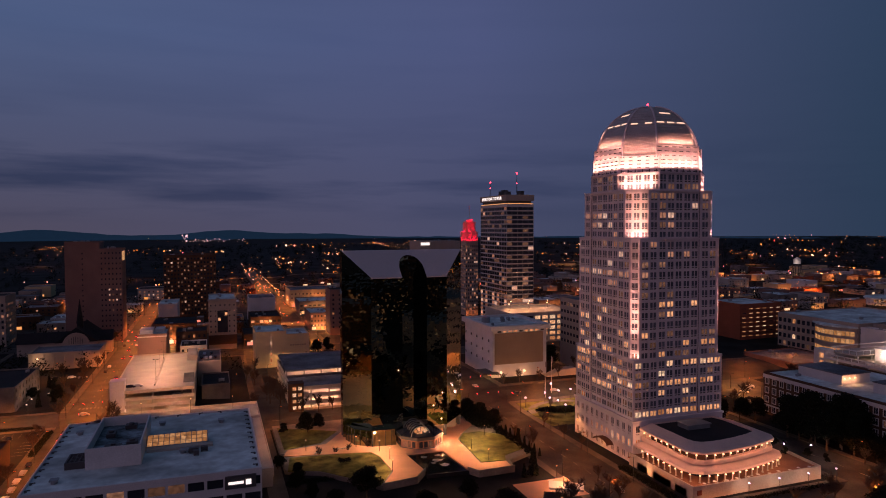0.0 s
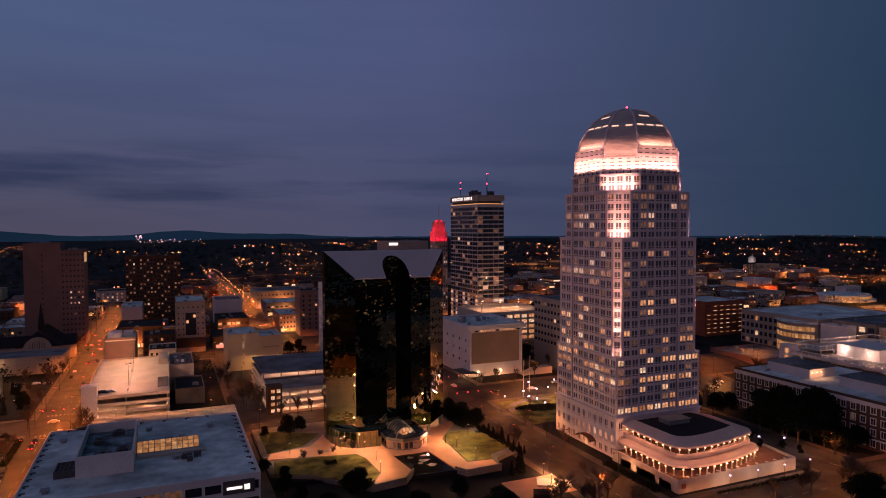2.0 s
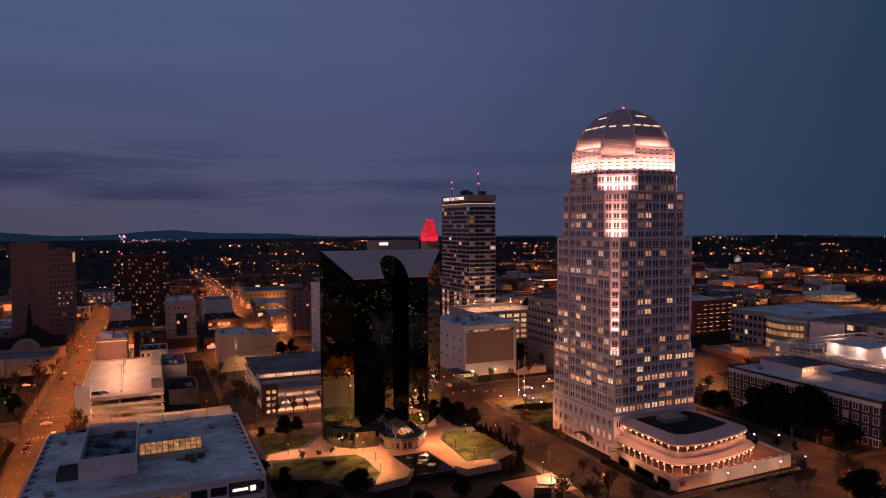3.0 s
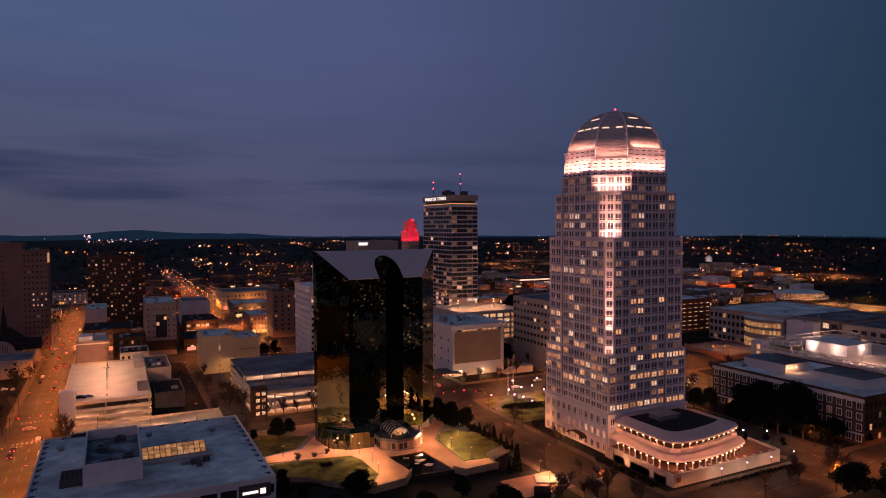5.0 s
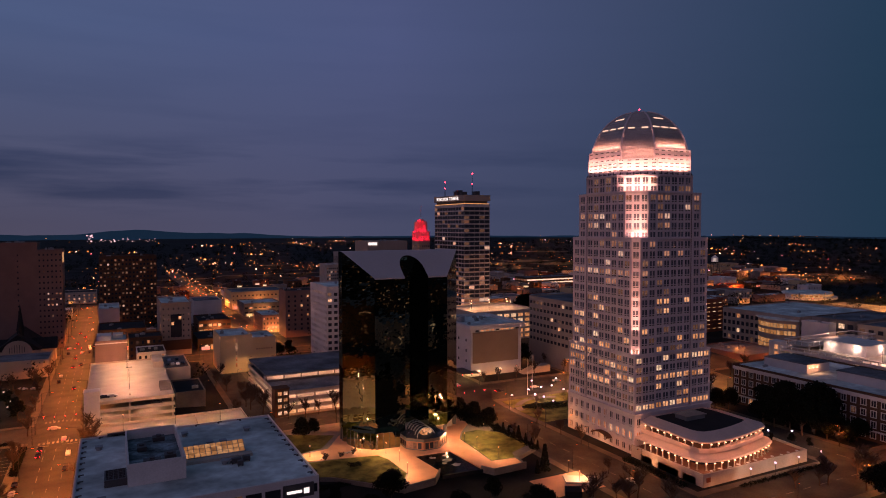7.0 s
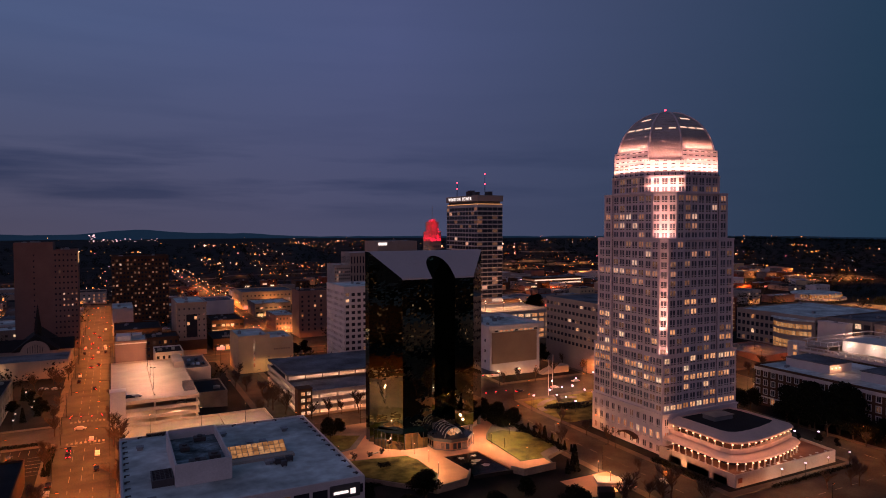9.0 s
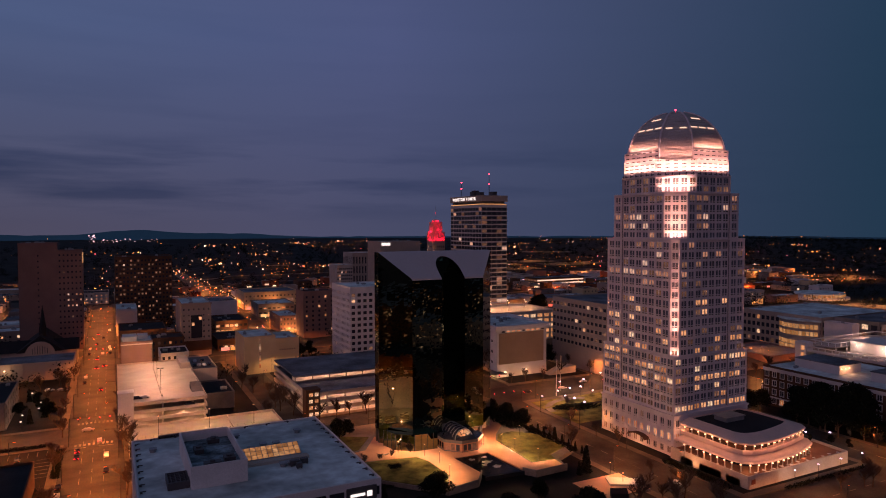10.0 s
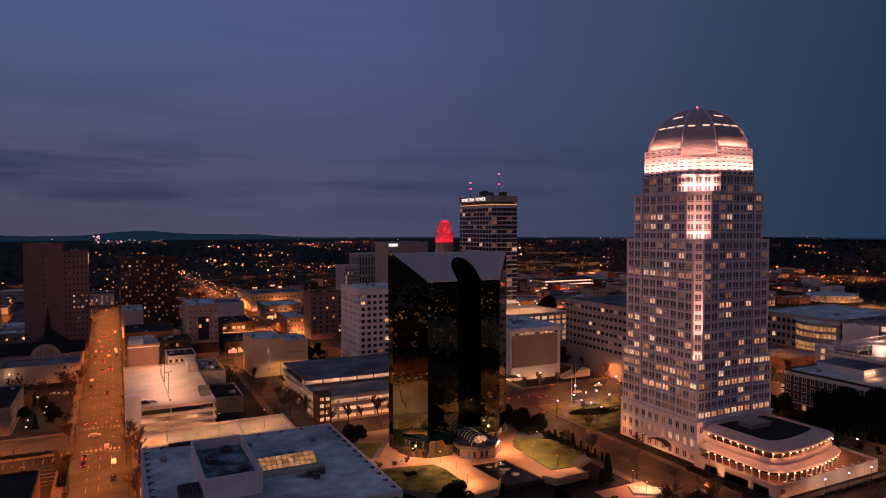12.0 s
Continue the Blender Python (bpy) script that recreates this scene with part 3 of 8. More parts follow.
for k in range(8):
    a, b = Vector(CR[k]), Vector(CR[(k + 1) % 8])
    n = max(3, int((b - a).length / 2.6))
    out = Vector(((b - a).y, -(b - a).x)).normalized()
    for i in range(n):
        c2 = a.lerp(b, (i + 0.5) / n) + out * 0.42
        g = Geo()
        g.tube((*c2, 112.35), (*c2, 113.5), 0.34, 0.12, 8)
        part("finial", g, M_STONE_DARK, tower)


def dome_ring(z, grow=0.0):
    s = math.sqrt(max(0.0, 1 - ((z - 119.0) / 21.5) ** 2)) if z < 140.49 else 0.02
    a, d = 18.3 * s + grow, 19.3 * s + grow
    h = max(0.05, min(a - 0.02, d * math.sqrt(2) - a))
    return [(TCX - h, TCY - a), (TCX + h, TCY - a), (TCX + a, TCY - h), (TCX + a, TCY + h), (TCX + h, TCY + a), (TCX - h, TCY + a), (TCX - a, TCY + h), (TCX - a, TCY - h)]


DZ = [118.6, 120.2, 121.5, 122.7, 123.9, 125.1, 126.3, 127.5, 128.7, 129.9, 131.1, 132.3, 133.5, 134.7, 135.9, 137.0, 138.0, 138.9, 139.6, 140.2, 140.45]
g = Geo()
levels = [(DZ[0], 0.14)] + [q for z in DZ[1:] for q in ((z, 0.0), (z + 0.02, 0.14))]
for z, gr in levels:
    g.v += [(*p, z) for p in dome_ring(z, gr)]
for k in range(len(levels) - 1):
    g.f += [(k * 8 + i, k * 8 + (i + 1) % 8, k * 8 + 8 + (i + 1) % 8, k * 8 + 8 + i) for i in range(8)]
g.f.append(tuple(range(len(g.v) - 8, len(g.v))))
g.s = [0] * len(g.f)
part("dome", g, M_DOME, tower, "grey panelled dome")
for i in range(8):
    g = Geo()
    for za, zc in zip(DZ[:-2], DZ[1:-1]):
        a, b = dome_ring(za, 0.1)[i], dome_ring(zc, 0.1)[i]
        g.tube((*a, za), (*b, zc), 0.42, sides=6)
    part("rib", g, M_STONE, tower)
# slits of light in the dome's sides
for i in range(8):
    for zs, n, w in (((132.0, 3, 3.4), (136.2, 1, 5.0)) if i % 2 == 0 else ((131.6, 2, 2.6),)):
        r0, r1 = dome_ring(zs, 0.25), dome_ring(zs + 0.55, 0.1)
        a, b, c, d = Vector((*r0[i], zs)), Vector((*r0[(i + 1) % 8], zs)), Vector((*r1[i], zs + 0.55)), Vector((*r1[(i + 1) % 8], zs + 0.55))
        L = (b - a).length
        for q in range(n):
            t = (q + 0.5) / n
            h = w / 2 / L
            g = Geo()
            out = (a + b - Vector((2 * TCX, 2 * TCY, 2 * zs))).normalized()
            p = [a.lerp(b, t - h), a.lerp(b, t + h), c.lerp(d, t + h), c.lerp(d, t - h)]
            g.hexa([p[0] - out * 0.6, p[1] - out * 0.6, p[2] - out * 0.6, p[3] - out * 0.6, p[0], p[1], p[2], p[3]])
            part("light_slit", g, M_COVE, tower)
g = Geo()
g.tube((TCX, TCY, 140.4), (TCX, TCY, 141.4), 0.12)
mast = part("beacon_mast", g, M_POLE, tower)
g = Geo()
g.ball((TCX, TCY, 141.6), 0.42)
part("beacon", g, M_RED, mast)
# floodlights on the ledges, shining up the walls
for k in range(8):
    a, b = Vector(CR[k]), Vector(CR[(k + 1) % 8])
    u = (b - a).normalized()
    n = Vector((u.y, -u.x))
    m = (a + b) / 2
    L = (b - a).length
    strip_lamp("crown_floodlight", (*(m + n * 1.35), 112.6), (*u, 0), (*(-n * 0.2), 1.0), L * 0.95, 0.3, 3500 if k % 2 == 0 else 2400, PEACH, 80)
    if k % 2 == 0:
        p, q = Vector(CRU[k]), Vector(CRU[(k + 1) % 8])
        strip_lamp("crown_floodlight", (*((p + q) / 2 + n * 0.7), 117.9), (*u, 0), (*(-n * 0.22), 1.0), (q - p).length * 0.95, 0.3, 850, PEACH, 150)
    r = dome_ring(123.4 if k % 2 == 0 else 119.6, 1.0 if k % 2 == 0 else 2.4)
    a, b = Vector(r[k]), Vector(r[(k + 1) % 8])
    strip_lamp("dome_floodlight", (*((a + b) / 2), 123.4 if k % 2 == 0 else 119.5), (*u, 0), (*(-n * 0.7), 1.0), (b - a).length * 0.8, 0.25, 1300 if k % 2 == 0 else 900, PEACH, 120)
for c, z, e, w, off, tilt, spread in ((11.2, 105.5, 2300, 12.0, 1.3, 0.26, 130), (11.2, 105.6, 1600, 11.0, 1.7, 0.2, 60), (6.3, 87.0, 1700, 6.5, 1.0, 0.14, 130), (6.3, 87.1, 1500, 5.5, 1.5, 0.085, 36), (2.3, 40.8, 520, 2.4, 0.8, 0.1, 130), (2.3, 40.9, 1700, 2.0, 1.2, 0.035, 14)):
    o = octo(c)
    for a, b in ((1, 2), (3, 4), (5, 6), (7, 0)):
        p, q = Vector(o[a]), Vector(o[b])
        u = (q - p).normalized()
        n = Vector((u.y, -u.x))
        strip_lamp("ledge_floodlight", (*((p + q) / 2 + n * off), z), (*u, 0), (*(-n * tilt), 1.0), w, 0.3, e, PEACH, spread)

# ---------------------------------------------------------------- terraced podium at the tower's foot
podium = thing("terrace_podium", "low curved podium with lamp-lit galleries beside the granite tower", "terrace building", at=(170, 192, 1.5))
P_ROOF = [(152.5, 210.0), (152.5, 185.0), (153.6, 181.6), (156.5, 179.6), (162.0, 178.8), (168.0, 178.9), (175.0, 179.8), (183.0, 181.4), (191.0, 183.6), (193.5, 187.0), (193.5, 206.5), (191.2, 210.0)]
P_IN = [(157.5, 209.5), (157.5, 189.0), (158.2, 186.6), (160.0, 185.2), (163.5, 184.6), (168.0, 184.7), (174.5, 185.5), (181.5, 187.0), (186.0, 188.6), (187.5, 190.5), (187.5, 205.0), (186.0, 209.5)]


def grow(poly, d, cx=172.0, cy=197.0):
    """The polygon moved outwards by about d metres."""
    out = []
    for x, y in poly:
        v = Vector((x - cx, y - cy))
        v = v.normalized() * (v.length + d)
        out.append((cx + v.x, min(210.2, cy + v.y)))
    return out


g = Geo()
g.prism(P_ROOF, 14.0, 14.5)
g.ring(P_ROOF, P_IN, 14.5, 14.7, zin=16.4)
part("roof_brim", g, M_BRIM, podium, "broad pale sloping roof brim")
g = Geo()
g.prism(P_IN, 15.0, 15.7)
part("roof", g, M_ROOF_DARK, podium)
g = Geo()
g.prism(grow(P_ROOF, -0.6), 10.3, 11.0)
g.ring(grow(P_ROOF, -0.5), grow(P_ROOF, -0.8), 11.0, 11.9)
part("upper_balcony", g, M_BRIM, podium)
g = Geo()
g.prism(grow(P_ROOF, 2.6), 8.1, 8.7)
g.ring(grow(P_ROOF, 2.6), grow(P_ROOF, -2.2), 8.7, 8.9, zin=10.1)
part("lower_brim", g, M_BRIM, podium)
g = Geo()
g.prism(grow(P_ROOF, -4.4), 4.9, 8.1)
part("glazed_wall", g, M_GLASS, podium)
g = Geo()
g.prism(grow(P_ROOF, -3.8), 11.0, 14.0)
part("gallery_wall", g, M_DKBRICK, podium)
TER = [(148.3, 210.0), (148.3, 174.8), (204.0, 175.4), (206.0, 192.0), (203.0, 203.0), (192.5, 210.0)]
g = Geo()
g.prism(TER, -0.5, 5.0)
part("terrace", g, M_TERRACE, podium)
g = Geo()
for a, b in ((TER[0], TER[1]), (TER[1], TER[2]), (TER[2], TER[3])):
    v = (Vector(b) - Vector(a)).normalized()
    n = Vector((v.y, -v.x)) * 0.25
    q = [Vector(a) + n, Vector(b) + n, Vector(b) - n, Vector(a) - n]
    g.prism([tuple(p) for p in q], 0.5, 5.95)
part("parapet_wall", g, M_CONC, podium, "pale retaining wall with parapet, washed with light")


def along(poly, spacing, skip_back=True):
    """Points every few metres along the open front of the podium."""
    pts = [Vector(p) for p in poly]
    out, left = [], spacing * 0.5
    for a, b in zip(pts, pts[1:]):
        L = (b - a).length
        while left < L:
            p = a.lerp(b, left / L)
            out.append((p, Vector(((b - a).y, -(b - a).x)).normalized()))
            left += spacing
        left -= L
    return out


for poly, z0, z1, sp in ((grow(P_ROOF, -1.1), 11.0, 14.0, 3.3), (grow(P_ROOF, 1.9), 5.0, 8.1, 3.1)):
    for i, (p, n) in enumerate(along(poly[:11], sp)):
        if p.y < 208:
            g = Geo()
            g.tube((*p, z0), (*p, z1), 0.2, sides=8)
            g.box(p.x - 0.3, p.x + 0.3, p.y - 0.3, p.y + 0.3, z0, z0 + 0.25)
            col = part("column", g, M_CONC, podium)
            g = Geo()
            g.ball((*(p + n * 0.35), z1 - 0.55), 0.34, rings=4, sides=8, squash=0.8)
            part("lantern", g, M_BULB, col)
            if i % 2 == 0:
                lamp("gallery_lamp", "POINT", (*(p + n * 1.3), z1 - 0.9), 330, (1.0, 0.38, 0.17), 0.3)

# ---------------------------------------------------------------- black mirror-glass tower
black = thing("glass_office_tower", "black mirror-glass office block with sloping pale roof panel", "office block", at=(78, 280, 3))
rnd = random.Random(5)
BZ0 = 3.0


def slope_y(z):
    return 261.0 + (z - 71.0) * 12.5 / 10.5


def mirror_wall(geo, p0, p1, z0, top0, top1, cols, fh=1.2):
    """Glass panels, each a hair out of true; the wall's top may slope."""
    p0, p1 = Vector(p0), Vector(p1)
    n = Vector(((p1 - p0).y, -(p1 - p0).x)).normalized()
    rows = int(math.ceil((max(top0, top1) - z0) / fh))
    for i in range(cols):
        a, b = p0.lerp(p1, i / cols), p0.lerp(p1, (i + 1) / cols)
        ta, tb = top0 + (top1 - top0) * i / cols, top0 + (top1 - top0) * (i + 1) / cols
        for r in range(rows):
            q = [(a, min(ta, z0 + r * fh)), (b, min(tb, z0 + r * fh)), (b, min(tb, z0 + (r + 1) * fh)), (a, min(ta, z0 + (r + 1) * fh))]
            if q[2][1] - q[1][1] < 0.05 and q[3][1] - q[0][1] < 0.05:
                continue
            geo.face([(*(p + n * rnd.uniform(-0.009, 0.009)), z) for p, z in q])


g = Geo()
AX0, AX1, AYB, BBK, BEX = 73.6, 84.2, 270.8, 278.0, 104.0
mirror_wall(g, (60.5, 261), (AX0, 261), 3.2, 71, 71, 8)
mirror_wall(g, (AX1, 261), (93, 261), 8.0, 71, 71, 5)
mirror_wall(g, (AX0, 261), (AX0, AYB), 8.0, 71, 74.5, 5)
mirror_wall(g, (AX0, AYB), (AX1, AYB), 8.0, 78.9, 78.9, 6)
mirror_wall(g, (AX1, AYB), (AX1, 261), 8.0, 74.5, 71, 5)
mirror_wall(g, (51, 273.5), (60.5, 261), 3.2, 81.5, 71, 8)
mirror_wall(g, (93, 261), (BEX, 273.5), 8.0, 71, 81.5, 9)
mirror_wall(g, (51, BBK), (51, 273.5), 8.0, 81.5, 81.5, 3)
mirror_wall(g, (BEX, 273.5), (BEX, BBK), 8.0, 81.5, 81.5, 3)
mirror_wall(g, (BEX, BBK), (51, BBK), 8.0, 81.5, 81.5, 24)
part("mirror_glass", g, M_BLACKGLASS, black, "black mirror glass panels", kind="stuff")
g = Geo()
arch = []
for k in range(13):
    an = math.pi * k / 12
    z = 74.3 + 5.2 * math.sin(an)
    arch.append(((AX0 + AX1) / 2 - 5.3 * math.cos(an), slope_y(z), z))
left = [(60.5, 261, 71), (AX0, 261, 71)] + arch[:7] + [((AX0 + AX1) / 2, 273.5, 81.5), (51, 273.5, 81.5)]
right = [((AX0 + AX1) / 2, 273.5, 81.5)] + arch[6:] + [(AX1, 261, 71), (93, 261, 71), (BEX, 273.5, 81.5)]
g.face(left)
g.face(right)
g.face([(51, 273.5, 81.5), (BEX, 273.5, 81.5), (BEX, BBK, 81.5), (51, BBK, 81.5)])
g.hexa([(60.5, 260.8, 70.5), (AX0, 260.8, 70.5), (AX0, 261.3, 70.5), (60.5, 261.3, 70.5), (60.5, 260.8, 71.05), (AX0, 260.8, 71.05), (AX0, 261.3, 71.3), (60.5, 261.3, 71.3)])
g.hexa([(AX1, 260.8, 70.5), (93, 260.8, 70.5), (93, 261.3, 70.5), (AX1, 261.3, 70.5), (AX1, 260.8, 71.05), (93, 260.8, 71.05), (93, 261.3, 71.3), (AX1, 261.3, 71.3)])
part("sloping_roof", g, M_PANEL, black, "pale sloping roof panel with an arched notch")
g = Geo()
for a, b in zip(arch, arch[1:]):
    g.face([a, (a[0], AYB, a[2]), (b[0], AYB, b[2]), b])
part("arched_reveal", g, M_BLACKGLASS, black)
g = Geo()
g.box(54, 101, 272, 276.5, BZ0, 8.0)
g.prism([(52, 277.5), (52, 274), (61.5, 262), (92, 262), (102.5, 274), (102.5, 277.5)], 7.4, 8.0)
part("lobby_core", g, M_SAND, black)
for x, y in ((51.7, 274.6), (51.7, 277.3), (61, 262.5), (92.5, 262.5), (103.3, 274.6), (103.3, 277.3)):
    g = Geo()
    g.box(x - 0.6, x + 0.6, y - 0.6, y + 0.6, BZ0 - 0.3, 8.0)
    part("pier", g, M_STONE_DARK, black)
for cx, cy, r in ((79.5, 257.0, 9.6),):
    o8 = [(cx + r * math.cos(math.pi * (i + 0.5) / 4), cy + r * math.sin(math.pi * (i + 0.5) / 4)) for i in range(8)]
    o7 = [(cx + (r - 0.25) * math.cos(math.pi * (i + 0.5) / 4), cy + (r - 0.25) * math.sin(math.pi * (i + 0.5) / 4)) for i in range(8)]
    pav = part("lobby_pavilion", (lambda q: (q.prism(o8, 6.4, 7.6), q.prism(o8, BZ0 - 0.1, BZ0 + 0.3), q)[2])(Geo()), M_STONE_DARK, black)
    g = Geo()
    g.prism(o7, BZ0 + 0.3, 6.4)
    part("base_wall", g, M_TERRACE, pav)
    for i in range(8):
        p, q = Vector(o7[i]), Vector(o7[(i + 1) % 8])
        n = Vector(((q - p).y, -(q - p).x)).normalized()
        for t in (0.22, 0.5, 0.78):
            c, u = p.lerp(q, t) + n * 0.04, (q - p).normalized() * 0.75
            gg = Geo()
            gg.prism([tuple(c - u), tuple(c + u), tuple(c + u - n * 0.1), tuple(c - u - n * 0.1)], BZ0 + 0.5, 5.9)
            part("glazing", gg, M_DIM if (i + int(t * 10)) % 3 == 0 else M_GLASS, pav)
    g = Geo()
    o9 = [(cx + r * 0.45 * math.cos(math.pi * (i + 0.5) / 4), cy + r * 0.45 * math.sin(math.pi * (i + 0.5) / 4)) for i in range(8)]
    g.prism(o8, 7.6, 9.6, top=o9)
    part("pavilion_roof", g, M_GLASS, pav)
VX, VY, VZ, VR = 78.0, 250.6, 7.7, 3.9
g = Geo()
for k in range(10):
    a0, a1 = math.pi * (k + 0.04) / 10, math.pi * (k + 0.96) / 10
    for yy in range(5):
        y0 = VY + yy * 2.2
        q = [(VX - VR * math.cos(w), y, VZ + VR * math.sin(w)) for w, y in ((a0, y0), (a1, y0), (a1, y0 + 2.1), (a0, y0 + 2.1))]
        g.face(q)
part("glass_vault", g, M_GLASS, black, kind="stuff")
g = Geo()
for yy in range(6):
    for k in range(10):
        a0, a1 = math.pi * k / 10, math.pi * (k + 1) / 10
        g.tube((VX - VR * math.cos(a0), VY - 0.05 + yy * 2.2, VZ + VR * math.sin(a0)), (VX - VR * math.cos(a1), VY - 0.05 + yy * 2.2, VZ + VR * math.sin(a1)), 0.12, sides=4)
part("vault_rib", g, M_ALU, black)
for k in range(6):
    a0, a1 = math.pi * (k + 0.1) / 6, math.pi * (k + 0.9) / 6
    for r0, r1, lit in ((0.5, 1.9, k in (1, 2, 3)), (2.1, 3.6, k in (1, 2, 3, 4))):
        g = Geo()
        q = [(VX - r * math.cos(w), VZ + r * math.sin(w)) for r, w in ((r0, a0), (r0, a1), (r1, a1), (r1, a0))]
        g.hexa([(x, VY - 0.1, z) for x, z in q] + [(x, VY + 0.1, z) for x, z in q])
        part("fan_pane", g, M_LIT if lit else M_GLASS, black)
SKIRT = [(51.6, 270.0), (53.6, 262.6), (60.0, 257.8), (69.6, 257.0), (69.6, 261.5), (60.3, 261.2)]
g = Geo()
g.prism(SKIRT, 3.0, 9.2)
g.prism(SKIRT, 9.2, 9.5)
skirt = part("glass_skirt", g, M_BLACKGLASS, black, "low olive glass lobby at the tower foot")
for p, q in zip(SKIRT[:3], SKIRT[1:4]):
    p, q = Vector(p), Vector(q)
    n = Vector(((q - p).y, -(q - p).x)).normalized()
    for i in range(int((q - p).length / 2.6) + 1):
        c = p.lerp(q, i * 2.6 / (q - p).length) + n * 0.05
        g = Geo()
        g.box(c.x - 0.07, c.x + 0.07, c.y - 0.07, c.y + 0.07, 3.0, 9.3)
        part("mullion", g, M_POLE, skirt)

# ---------------------------------------------------------------- plaza with lawns and a sunken pool
g = Geo()
g.prism([(24, 262), (41, 256), (108, 256), (118, 262), (118, 300), (24, 300)], 0.5, 2.9)
g.prism([(54, 217.5), (67, 219.5), (72.2, 226.8), (70.2, 245), (85.4, 244.2), (87.2, 223.6), (90, 217.5), (104, 218), (106, 226), (118, 232), (118, 256.2), (41, 256.2), (24, 258), (24, 244), (36, 238)], -1.5, 2.88)
solo("plaza", g, M_CONC_DARK, "raised concrete plaza deck with retaining walls", "plaza", kind="structure")
g = Geo()
g.prism([(25, 259), (27, 265), (43, 268), (52, 282), (118, 282), (100, 262), (95.5, 255), (94, 226.5), (104, 225.4), (103.5, 218.4), (89.8, 217.8), (87, 223.4), (85.2, 244.0), (70.3, 244.8), (72, 226.8), (66.9, 219.8), (54, 217.8), (60.8, 229), (60.2, 246), (58, 252), (44, 255)], 2.6, 3.0)
solo("plaza_paving", g, M_PLAZA, "warm terracotta paving lit by lamp posts", "paving", kind="structure")
for poly in ([(27, 256), (25, 243), (36, 238.5), (53.8, 218.6), (60.4, 229.5), (60, 246), (57.8, 251.6), (44.2, 254.4)], [(94.6, 227), (104.2, 226), (106, 231), (117, 236), (117, 252), (108, 262), (100.5, 261.5), (96, 254.5)], [(26, 266), (41, 270), (50, 283), (26, 296)]):
    g = Geo()
    g.prism(poly, 2.5, 3.06)
    solo("lawn", g, M_GRASS, "mown winter lawn under plaza lamps", "lawn", kind="stuff")
g = Geo()
g.prism([(70.4, 244.7), (72.3, 223.2), (86.9, 222.0), (85.3, 244.1)], 0.0, 2.6)
solo("pool", g, M_WATER, "still dark pool sunk in the plaza", "water", kind="structure")
g = Geo()
g.prism([(71.6, 223.2), (71.6, 222.5), (87.6, 221.3), (87.6, 222.0)], -1.6, 2.68)
solo("pool_wall", g, M_SLATE, "dark stone weir wall at the end of the pool", "wall", kind="structure")
rp = random.Random(12)
for cx, cy, r in ((76, 240.5, 1.6), (80, 236, 2.2), (77.5, 233.5, 1.2), (82, 241, 1.3), (81, 230.5, 1.8)):
    g = Geo()
    g.prism([(cx + r * rp.uniform(0.5, 1.3) * math.cos(k * math.pi / 7), cy + 0.8 * r * rp.uniform(0.5, 1.3) * math.sin(k * math.pi / 7)) for k in range(14)], 2.6, 2.62)
    solo("ice_patch", g, M_LINE, "thin pale patch floating on the dark pool", "ice", "pool patches")
g = Geo()
for a, b in (((54, 217.3), (66.9, 219.3)), ((66.9, 219.3), (72.3, 226.5)), ((89.8, 217.3), (104, 217.9)), ((87.2, 222.2), (89.8, 217.3))):
    v = (Vector(b) - Vector(a)).normalized()
    n = Vector((v.y, -v.x)) * 0.2
    g.prism([tuple(Vector(a) + n), tuple(Vector(b) + n), tuple(Vector(b) - n), tuple(Vector(a) - n)], -1.6, 3.9)
solo("retaining_wall", g, M_CONC_DARK, "smooth concrete retaining wall at the plaza edge", "wall", kind="structure")

# ---------------------------------------------------------------- bank building with a pale roof
bank = thing("bank_building", "low white office building with pale roof, penthouse and lit skylight", "office building", at=(-15, 197, 4))
BX0, BX1, BY0, BY1, BZ = -42.0, 11.0, 169.0, 226.5, 31.0
g = Geo()
g.box(BX0 + 0.6, BX1 - 0.6, BY0 + 0.6, BY1 - 0.6, 2.0, BZ)
part("core", g, M_STONE_DARK, bank)
for p0, p1, n, s in (((BX0, BY0), (BX1, BY0), 12, 1), ((BX1, BY0), (BX1, BY1), 12, 2), ((BX1, BY1), (BX0, BY1), 12, 3), ((BX0, BY1), (BX0, BY0), 12, 4)):
    facade(bank, p0, p1, 2.2, 7, 4.1, n, 3.7, 2.2, 0.9, M_WHITE, lit=0.4 if s == 2 else 0.03, dim=0.3 if s == 2 else 0.1, deep=0.6, pane=0.35, seed=s)
g = Geo()
g.box(BX0 + 0.5, BX1 - 0.5, BY0 + 0.5, BY1 - 0.5, BZ, BZ + 0.3)
part("roof", g, M_ROOF, bank, "pale membrane roof with puddle stains")
g = Geo()
o, i4 = [(BX0, BY0), (BX1, BY0), (BX1, BY1), (BX0, BY1)], [(BX0 + 0.5, BY0 + 0.5), (BX1 - 0.5, BY0 + 0.5), (BX1 - 0.5, BY1 - 0.5), (BX0 + 0.5, BY1 - 0.5)]
g.ring(o, i4, 30.9, 31.75)
part("parapet", g, M_WHITE, bank)
g = Geo()
ph = [(-30.6, 182.8), (-17.8, 182.8), (-17.8, 212), (-30.6, 212)]
pi = [(-30.2, 183.2), (-18.2, 183.2), (-18.2, 211.6), (-30.2, 211.6)]
g.ring(ph, pi, BZ + 0.3, 36.6)
part("penthouse", g, M_WHITE, bank, "white walled plant enclosure")
g = Geo()
g.prism(pi, BZ + 0.3, 34.0)
part("penthouse_roof", g, M_ROOF_BLUE, bank)
g = Geo()
